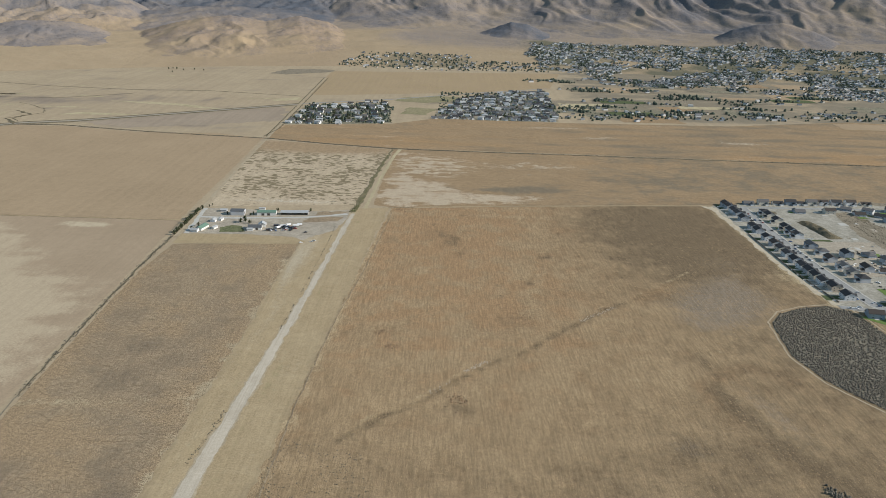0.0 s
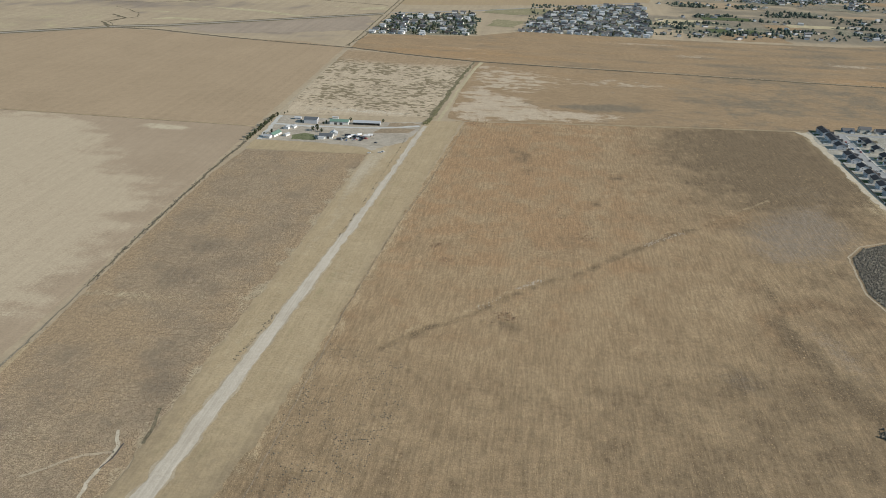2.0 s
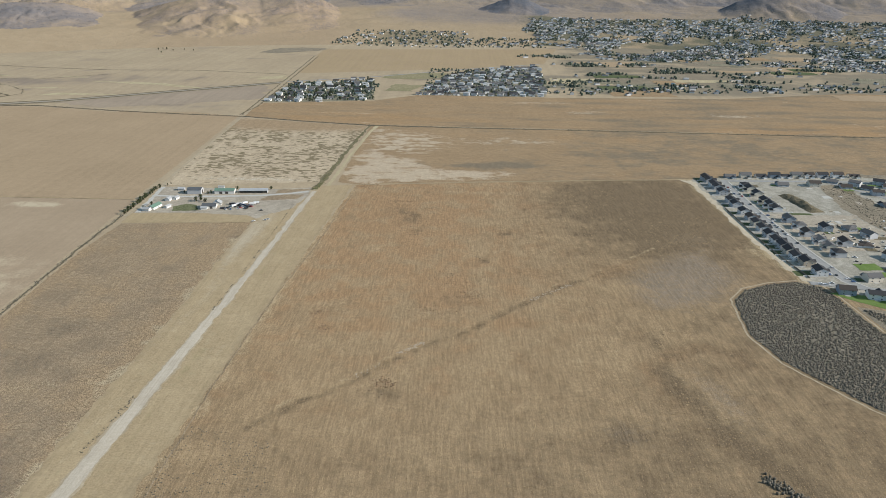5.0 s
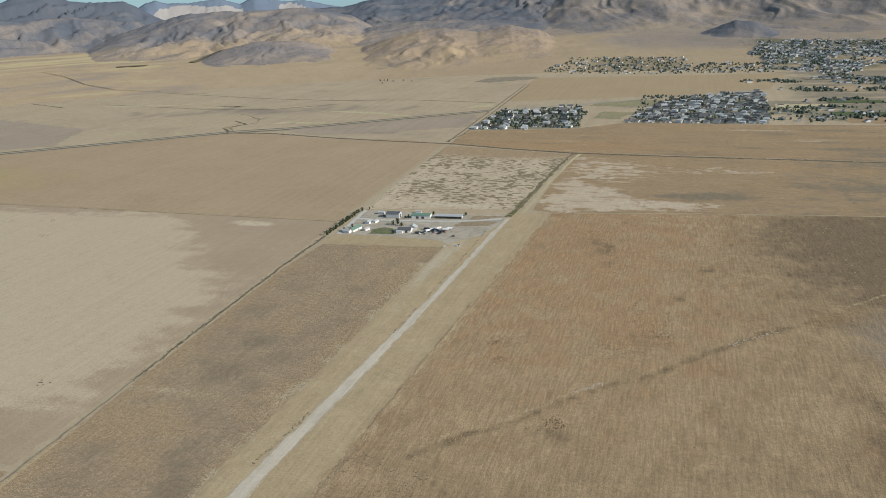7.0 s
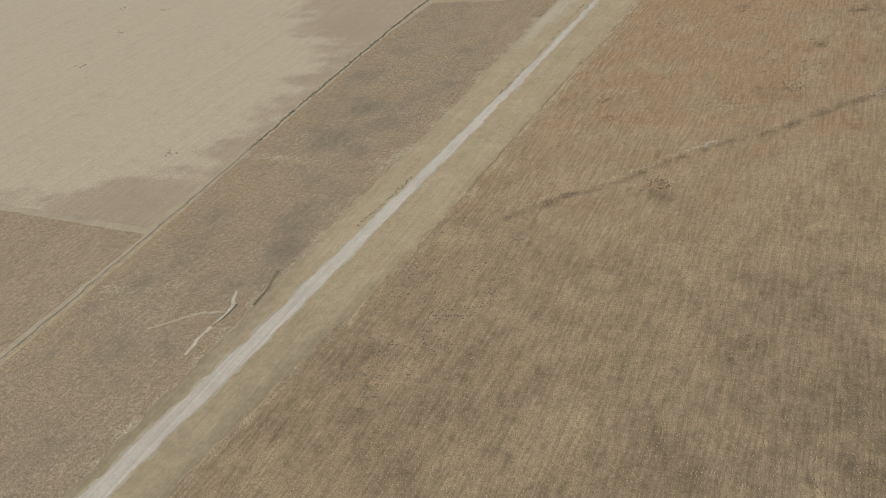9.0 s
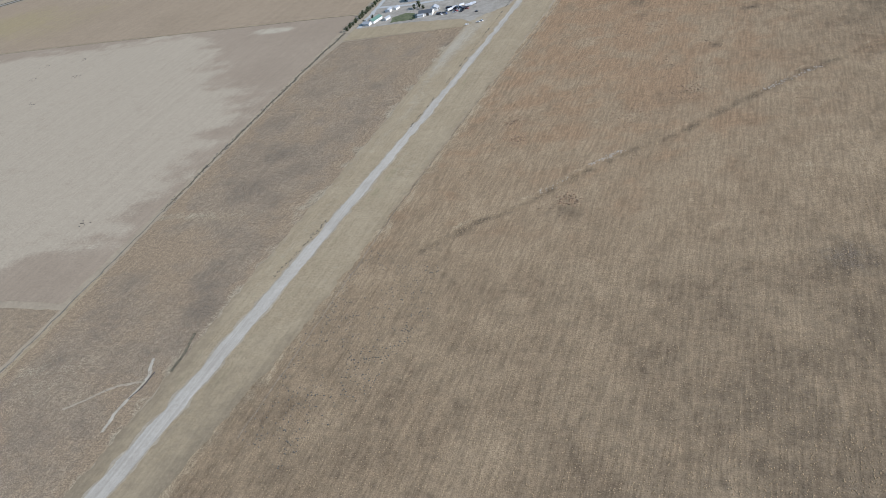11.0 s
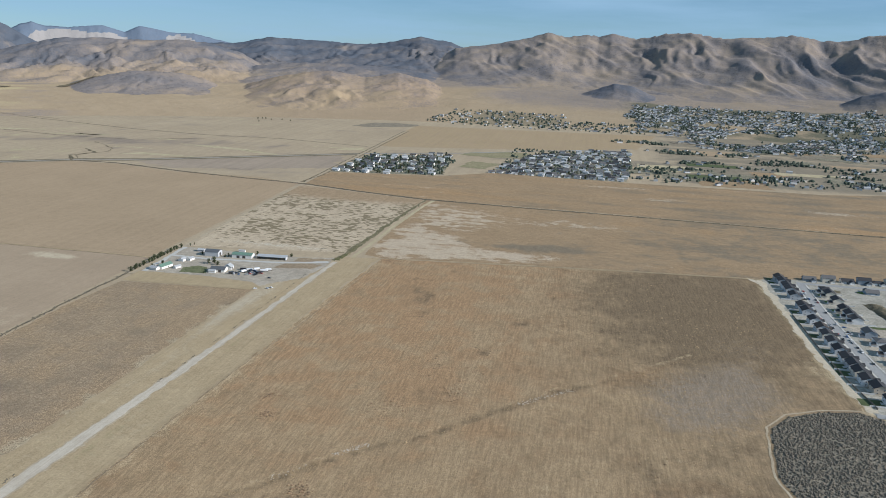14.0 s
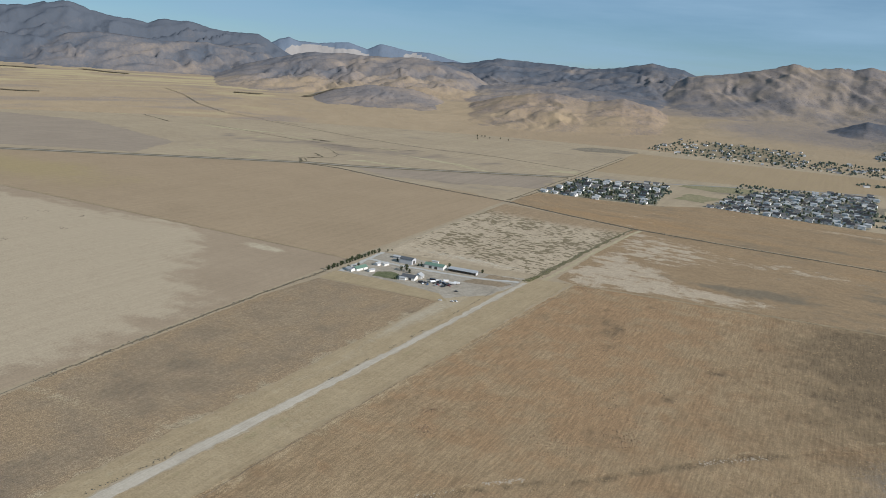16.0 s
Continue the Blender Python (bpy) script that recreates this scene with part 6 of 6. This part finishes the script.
M_PASTURE = soil("green_pasture", (0.225, 0.194, 0.102), (0.280, 0.228, 0.128), 2.0, 40, 0.2, None, (), 0.3, mottle=0.15)
slab("pasture", [(-150, 2215), (-60, 2190), (10, 2230), (40, 2320), (-40, 2330), (-130, 2280)], 0.26, M_PASTURE, "dull green pasture beside the village", "field", 6.0, 12)
slab("pasture", [(-118, 2000), (-50, 1990), (-28, 2090), (-100, 2110)], 0.26, M_PASTURE, "dull green pasture beside the village", "field", 6.0, 12)

# scattered farms on the plain between village and town
rnd.seed(21)
spots = [(420, 2180), (640, 2260), (650, 2110), (815, 2235), (870, 2100), (615, 2560), (380, 2750), (960, 2610), (1035, 2380), (480, 2330), (330, 2120), (720, 2420), (520, 2080), (900, 2330), (1100, 2160), (460, 2550), (760, 2700), (560, 2820), (1150, 2450)]
for k, (x, y) in enumerate(spots):
    if rnd.random() < 0.8:
        a, b = x + rnd.uniform(-50, 50), y + rnd.uniform(-40, 40)
        slab("pasture", [(a - 60, b - 30), (a + 70, b - 25), (a + 65, b + 30), (a - 65, b + 25)], 0.50 + 0.02 * k, rnd.choice((M_LAWN, M_BRUSHGROUND, M_VILLAGE, M_VILLAGE)), "irrigated pasture on the plain", "field", 4.0, 14)
for k in range(34):
    a, b = rnd.uniform(330, 1500), rnd.uniform(1960, 2800)
    w, d = rnd.uniform(30, 90), rnd.uniform(20, 70)
    slab("pasture", [(a - w, b - d), (a + w, b - d), (a + w, b + d), (a - w, b + d)], 0.14 + 0.01 * k, rnd.choice((M_PALE, M_BRUSHGROUND, M_VILLAGE, M_GRASSLAND, M_OCHRE, M_VILLAGE)), "small farm plot on the plain", "field", 5.0, 14)


def near_farm():
    x, y = rnd.choice(spots)
    return settle(x + rnd.gauss(0, 45), y + rnd.gauss(0, 26))


def near_road():
    s = rnd.random()
    return settle(330 + 1000 * s + rnd.gauss(0, 60), 1960 + 140 * s + abs(rnd.gauss(0, 70)))


GROVES = [(rnd.choice(spots), rnd.uniform(-50, 50), rnd.uniform(-35, 35), rnd.uniform(8, 45), rnd.uniform(4, 16)) for _ in range(46)]


def near_grove():
    (x, y), dx, dy, sx, sy = rnd.choice(GROVES)
    return settle(x + dx + rnd.gauss(0, sx), y + dy + rnd.gauss(0, sy))


for x in (-988, -979, -962, -945, -930, -899, -860):
    tree(x, 2760 + rnd.uniform(-40, 90), 0, 2, rnd.uniform(0.5, 0.85), "lone trees", "dark lone tree on the dry plain")


# ---- the town on the far slopes ----
def town(name, count, where, label):
    """Far houses, joined into one mesh."""
    v, f, mats = [], [], []
    for _ in range(count):
        x, y, z, small = where()
        a = radians(rnd.choice((0, 90)) + rnd.uniform(-15, 15))
        w, d, e, h = rnd.uniform(3, 5), rnd.uniform(4, 8.5), rnd.uniform(2.8, 5), rnd.uniform(1.2, 2.4)
        w, d, e, h = w * small, d * small, e * small, h * small
        c, s = math.cos(a), math.sin(a)
        pts = [(-w, -d, -3), (w, -d, -3), (w, d, -3), (-w, d, -3), (-w, -d, e), (w, -d, e), (w, d, e), (-w, d, e), (0, -d, e + h), (0, d, e + h)]
        k = len(v)
        v += [(x + p * c - q * s, y + p * s + q * c, z + r) for p, q, r in pts]
        f += [tuple(k + i for i in t) for t in ((0, 1, 5, 8, 4), (2, 3, 7, 9, 6), (1, 2, 6, 5), (3, 0, 4, 7), (5, 6, 9, 8), (7, 4, 8, 9))]
        wall, roof = rnd.choice((0, 0, 1, 1, 2)), rnd.choice((3, 3, 4, 4, 5, 5, 6))
        mats += [wall, wall, wall, wall, roof, roof]
    me = mesh_of(name, v, f, [M_WALLS[0], M_WALLS[1], M_WALLS[4], M_ROOFS[0], M_ROOFS[1], M_ROOFS[2], M_TIN, M_WHITE])
    me.polygons.foreach_set("material_index", mats)
    return tagged(new(name, me), label, "houses", kind="stuff")


def in_town():
    while True:
        turn = rnd.uniform(-1, 40)
        r = 2600 / (1 - rnd.random() * 0.62)
        edge = 3.5 + 2.5 * noise.noise((r / 500, 1.0, 0)) + max(0, (3250 - r) * 0.008)
        if turn < edge or r > 4120 + 10 * turn + 160 * noise.noise((turn * 0.3, 6.0, 0)):
            continue
        crowd = noise.noise((turn * 0.22, 2600 / r * 9, 3.0)) + 0.5 * noise.noise((turn * 0.7, 2600 / r * 26, 5.0)) + (0.45 if r > 3500 else -0.05) 
        if crowd + rnd.uniform(-0.3, 0.3) < 0:
            continue
        a = radians(turn)
        return settle(EYE_XY[0] + r * math.sin(a), EYE_XY[1] + r * math.cos(a))


def in_grove():
    while True:
        x, y, z, small = in_town()
        a, r = math.degrees(math.atan2(x - EYE_XY[0], y - EYE_XY[1])), math.hypot(x - EYE_XY[0], y - EYE_XY[1])
        if noise.noise((a * 0.9, r / 70, 31.0)) + 0.5 * noise.noise((a * 2.4, r / 30, 37.0)) + rnd.uniform(-0.2, 0.2) > 0.12:
            return x, y, z, small


def in_hamlet():
    x, y = rnd.uniform(-430, 400), rnd.uniform(0, 1)
    return settle(x, 3000 + 120 * y + (520 * y if -400 < x < 90 else 260 * y) + abs(x) * 0.1)


town("farm_houses", 90, near_farm, "pale scattered farm houses on the plain")
town("farm_houses", 60, near_road, "pale scattered houses along a country road")
town("town_houses", 4200, in_town, "crowded pale houses of a distant town on a slope")
town("hamlet_houses", 120, in_hamlet, "pale houses of a distant hamlet below the hills")


def far_trees(name, count, where, label, low=1.8, high=4.2):
    p = np.array([where() for _ in range(count)])
    r = np.random.uniform(low, high, count) * p[:, 3]
    return clumps(name, p[:, 0], p[:, 1], p[:, 2] - 0.5, r, r * np.random.uniform(1.4, 2.2, count), M_FARLEAF, label, "trees", 6)


far_trees("farm_trees", 1000, near_grove, "dark green trees round the scattered farms", 2.2, 4.6)
far_trees("farm_trees", 160, near_road, "dark green trees along a country road", 2, 4)
far_trees("village_trees", 560, lambda: settle(rnd.uniform(-20, 300), rnd.uniform(1950, 2420)), "dark green trees in the dense village", 1.8, 3.8)
far_trees("village_trees", 420, lambda: settle(rnd.uniform(-370, -140), rnd.uniform(1850, 2120)), "dark green trees in the west village", 2, 4)
far_trees("town_trees", 11000, in_grove, "dark green trees among the houses of the town")
far_trees("hamlet_trees", 500, in_hamlet, "dark green trees among the houses of the hamlet", 2, 4.5)


# ---- brush, weeds and tufts ----
M_STONE = leafy("pale_stones", (0.33, 0.28, 0.21), (0.50, 0.43, 0.34))
def scatter(outline, count, weight=None):
    xs, ys = np.array(outline).T
    x, y = np.random.uniform(xs.min(), xs.max(), count), np.random.uniform(ys.min(), ys.max(), count)
    keep = inside(x, y, list(outline))
    if weight is not None:
        keep &= np.random.uniform(0, 1, count) < weight(x, y)
    return x[keep], y[keep]


# the first plot's floor is darkened to paint shade among its bushes
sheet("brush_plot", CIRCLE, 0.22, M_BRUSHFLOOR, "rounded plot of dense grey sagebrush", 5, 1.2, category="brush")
sheet("brush_plot", [(458, 735), (480, 728), (505, 706), (520, 686), (528, 664), (600, 600), (660, 440), (566, 420), (546, 520), (506, 586), (486, 623), (472, 648), (459, 681), (456, 724)], 0.24, M_BRUSHGROUND, "plot of grey sagebrush behind the track", 5, 1.5, category="brush")
band("plot_track", [(470, 432), (430, 475), (402, 519), (373, 562), (341, 618), (330, 668), (340, 748), (360, 775), (392, 792), (424, 799), (446, 786), (451, 764), (453, 724), (456, 681), (469, 648), (483, 623), (503, 586), (543, 520)], 1.8, 0.30, M_VERGE, "pale sandy track round the brush plot", 4, 0.6)
x, y = scatter(CIRCLE, 52000, lambda x, y: 0.85 - 0.45 * blob(x, y, 410, 700, 40, 60))
r = np.random.uniform(0.4, 1.15, len(x))
clumps("sagebrush", x, y, np.full(len(x), 0.2), r, r * np.random.uniform(0.8, 1.25, len(x)), M_BRUSH, "dense grey-brown sagebrush", "brush")
x, y = scatter([(459, 730), (505, 703), (526, 664), (600, 600), (660, 440), (566, 420), (546, 520), (506, 586), (472, 650)], 14000, lambda x, y: 0.75 - 0.5 * blob(x, y, 520, 620, 40, 14))
r = np.random.uniform(0.7, 1.4, len(x))
clumps("sagebrush", x, y, np.full(len(x), 0.2), r, r * np.random.uniform(0.9, 1.4, len(x)), M_BRUSH, "dense grey-brown sagebrush", "brush")


def along(line, count, spread):
    t = np.random.uniform(0, len(line) - 1, count)
    i = t.astype(int)
    p = np.array(line, float)
    q = p[i] + (p[np.minimum(i + 1, len(line) - 1)] - p[i]) * (t - i)[:, None]
    return q[:, 0] + np.random.normal(0, spread, count), q[:, 1] + np.random.normal(0, spread, count)


x, y = along([(272, 464), (280, 450), (294, 434), (300, 424)], 260, 2.8)
r = np.random.uniform(0.5, 1.3, len(x))
clumps("tall_brush", x, y, np.full(len(x), 0.15), r, r * 1.7, M_BRUSH, "tall dark brush in a wash", "brush")
x, y = along([(307, 414), (325, 395), (350, 370)], 260, 2.8)
r = np.random.uniform(0.5, 1.3, len(x))
clumps("tall_brush", x, y, np.full(len(x), 0.15), r, r * 1.7, M_LEAF, "tall green brush in a wash", "brush")
x, y = along([(-136, 1108), (-133, 1125), (-130, 1145), (-124, 1300), (-110, 1540)], 260, 2.4)
r = np.random.uniform(0.3, 1.0, len(x))
clumps("ditch_weeds", x, y, np.full(len(x), 0.3), r, r * 1.1, M_WILLOW, "green weeds and willows along the ditch", "weeds")
x, y = along(WEST_LINE[3:], 420, 1.6)
r = np.random.uniform(0.3, 0.8, len(x))
clumps("fence_weeds", x - 4, y, np.full(len(x), 0.3), r, r * 1.1, M_BRUSH, "dark weeds along the fence line", "weeds")
x, y = (np.concatenate(k) for k in zip(along([(22, 622), (44, 643)], 90, 1.6), along([(142, 735), (164, 757), (186, 777)], 130, 1.7), along([(-10, 578), (10, 603)], 24, 1.5)))
r = np.random.uniform(0.3, 0.9, len(x))
clumps("gully_stones", x, y, np.full(len(x), 0.12), r * 0.8, r * 0.5, M_STONE, "pale heaps of stones along the gully", "stones")
x, y = along([(-150, 1040), (-151, 940), (-154, 800), (-158, 690)], 300, 0.5)
keep = np.sin(y / 7) + np.sin(y / 3.1 + 1) > 0.1
r = np.random.uniform(0.25, 0.6, len(x))
clumps("track_weeds", x[keep], y[keep], np.full(keep.sum(), 0.4), r[keep], r[keep] * 0.8, M_BRUSH, "dark dashes of weeds along the track's edge", "weeds")
x, y = along([(-178, 470), (-172, 520), (-170, 545)], 60, 1.0)
r = np.random.uniform(0.3, 0.6, len(x))
clumps("track_weeds", x, y, np.full(len(x), 0.3), r, r * 0.8, M_BRUSH, "dark weeds along the track's edge", "weeds")
x = np.concatenate([np.random.normal(cx, 5, 9) for cx in (-866, -850, -758, -716, -806, -762, -420)])
y = np.concatenate([np.random.normal(cy, 4, 9) for cy in (969, 916, 820, 711, 980, 911, 540)])
r = np.random.uniform(0.4, 1.1, len(x))
clumps("weed_clumps", x, y, np.full(len(x), 0.15), r, r * 0.7, M_BRUSH, "dark weed clumps on the pale field", "weeds")
x, y = along(GULLY, 1300, 3.0)
r = np.random.uniform(0.2, 0.5, len(x))
clumps("gully_weeds", x, y, np.full(len(x), 0.15), r, r * 0.6, M_TUFT, "pale tumbleweeds caught in a shallow gully", "weeds")
x, y = scatter([(-120, 512), (-98, 504), (-52, 490), (-45, 440), (-58, 370), (-90, 300), (-118, 330), (-124, 430)], 1500, lambda x, y: 0.25 + 0.75 * (np.sin(x / 9) * np.sin(y / 13) > -0.1))
r = np.random.uniform(0.25, 0.55, len(x))
clumps("low_brush", x, y, np.full(len(x), 0.15), r, r * 0.9, M_BRUSH, "scattered dark low bushes", "brush")
x, y = scatter([(-330, 200), (-339, 560), (-352, 850), (-345, 945), (-187, 958), (-190, 800), (-196, 500), (-203, 200)], 42000, lambda x, y: 0.8 - 0.5 * blob(x, y, -230, 900, 50, 120))
r = np.random.uniform(0.25, 0.65, len(x))
clumps("sage_tufts", x, y, np.full(len(x), 0.15), r, r * 0.55, M_SAGETUFT, "low grey sage tufts", "brush", 4)
x, y = scatter([(-140, 250), (-110, 560), (-80, 1120), (100, 1150), (400, 1180), (420, 860), (320, 700), (330, 620), (420, 450), (300, 150), (-140, 150)], 150000, lambda x, y: np.clip((1250 - y) / 900, 0.15, 1))
far_x, far_y = scatter([(-150, 150), (310, 150), (420, -70), (-165, -70)], 26000)
x, y = np.concatenate([x, far_x]), np.concatenate([y, far_y])
lane = x + 0.03 * y
x = np.where(np.random.uniform(0, 1, len(x)) < 0.75, np.round(lane / 2.4) * 2.4 + np.random.normal(0, 0.3, len(x)) - 0.03 * y, x)
r = np.random.uniform(0.18, 0.50, len(x))
clumps("dry_tufts", x, y, np.full(len(x), 0.15), r, r * 0.42, M_TUFT, "tufts of dry orange-brown weeds", "weeds", 4)

x, y = along([(-960, 1722), (-850, 1728), (-666, 1682), (-512, 1656), (-378, 1640), (-246, 1600), (-112, 1568), (69, 1556), (293, 1548), (870, 1520)], 1500, 1.6)
r = np.random.uniform(0.4, 1.3, len(x))
clumps("ditch_weeds", x, y, np.full(len(x), 0.3), r, r * 1.1, M_BRUSH, "dark brush along the irrigation ditch", "weeds")
x, y = scatter([(-90, 1100), (380, 1150), (420, 900), (300, 600), (100, 520), (-80, 620)], 1500, lambda x, y: 0.15 + 0.8 * blob(x, y, 40, 1020, 120, 110))
r = np.random.uniform(0.5, 1.2, len(x))
clumps("low_brush", x, y, np.full(len(x), 0.15), r, r * 0.5, M_TUFT, "scattered clumps of dry rust-brown weeds", "weeds")

x, y = scatter([(602, 1167), (632, 1180), (690, 910), (662, 864), (600, 950)], 1300)
r = np.random.uniform(0.4, 1.0, len(x))
clumps("sagebrush", x, y, np.full(len(x), 0.25), r, r, M_BRUSH, "sparse sagebrush on a rough bank", "brush")

M_RUST = leafy("rust_weeds", (0.190, 0.126, 0.076), (0.305, 0.204, 0.120))
M_DARKWEED = leafy("brown_weeds", (0.140, 0.100, 0.064), (0.225, 0.160, 0.100))
for spots_of, each, mat, label in ((RUST_SPOTS, 60, M_RUST, "clumps of rust-red dry weeds"), (DARK_SPOTS, 9, M_DARKWEED, "low dark brown weed clumps")):
    x = np.concatenate([np.random.normal(cx, rx * 0.7, each) for cx, cy, rx, ry in spots_of])
    y = np.concatenate([np.random.normal(cy, ry * 0.7, each) for cx, cy, rx, ry in spots_of])
    r = np.random.uniform(0.35, 1.15, len(x))
    clumps("weed_clumps", x, y, np.full(len(x), 0.15), r, r * 0.5, mat, label, "weeds")
x, y = scatter([(160, 1120), (330, 1150), (410, 1000), (420, 860), (325, 760), (320, 640), (330, 540), (220, 480), (150, 700)], 2600, lambda x, y: 0.2 + 0.6 * (np.sin(x / 31) * np.sin(y / 43 + 1) > 0.1))
r = np.random.uniform(0.4, 1.0, len(x))
clumps("pale_weeds", x, y, np.full(len(x), 0.15), r, r * 0.45, M_TUFT, "clumps of pale dry grass", "weeds")

# ---- washed-out bank beside the track ----
for name, line, wide, material, label in (
        ("wash", [(-220, 384), (-212, 368), (-213, 356), (-214, 336), (-212, 322)], 2.4, M_SAND, "pale eroded wash with a cut bank"),
        ("wash", [(-212, 364), (-228, 358), (-242, 346), (-254, 334)], 2.0, M_VERGE, "pale eroded side wash"),
        # dark strip painting the shadow below the cut bank
        ("wash", [(-210, 372), (-210, 358), (-213, 348)], 1.0, M_SHADE, "painted shadow under the cut bank of the wash"),
        ("wash", [(-205, 410), (-200, 392), (-198, 374)], 2.4, M_DITCH, "dark weedy wash beside the track")):
    band(name, line, wide, 0.33 if material is not M_SHADE else 0.4, material, label, 1.5, 1.3 if material is M_SAND else 0.5, "wash")
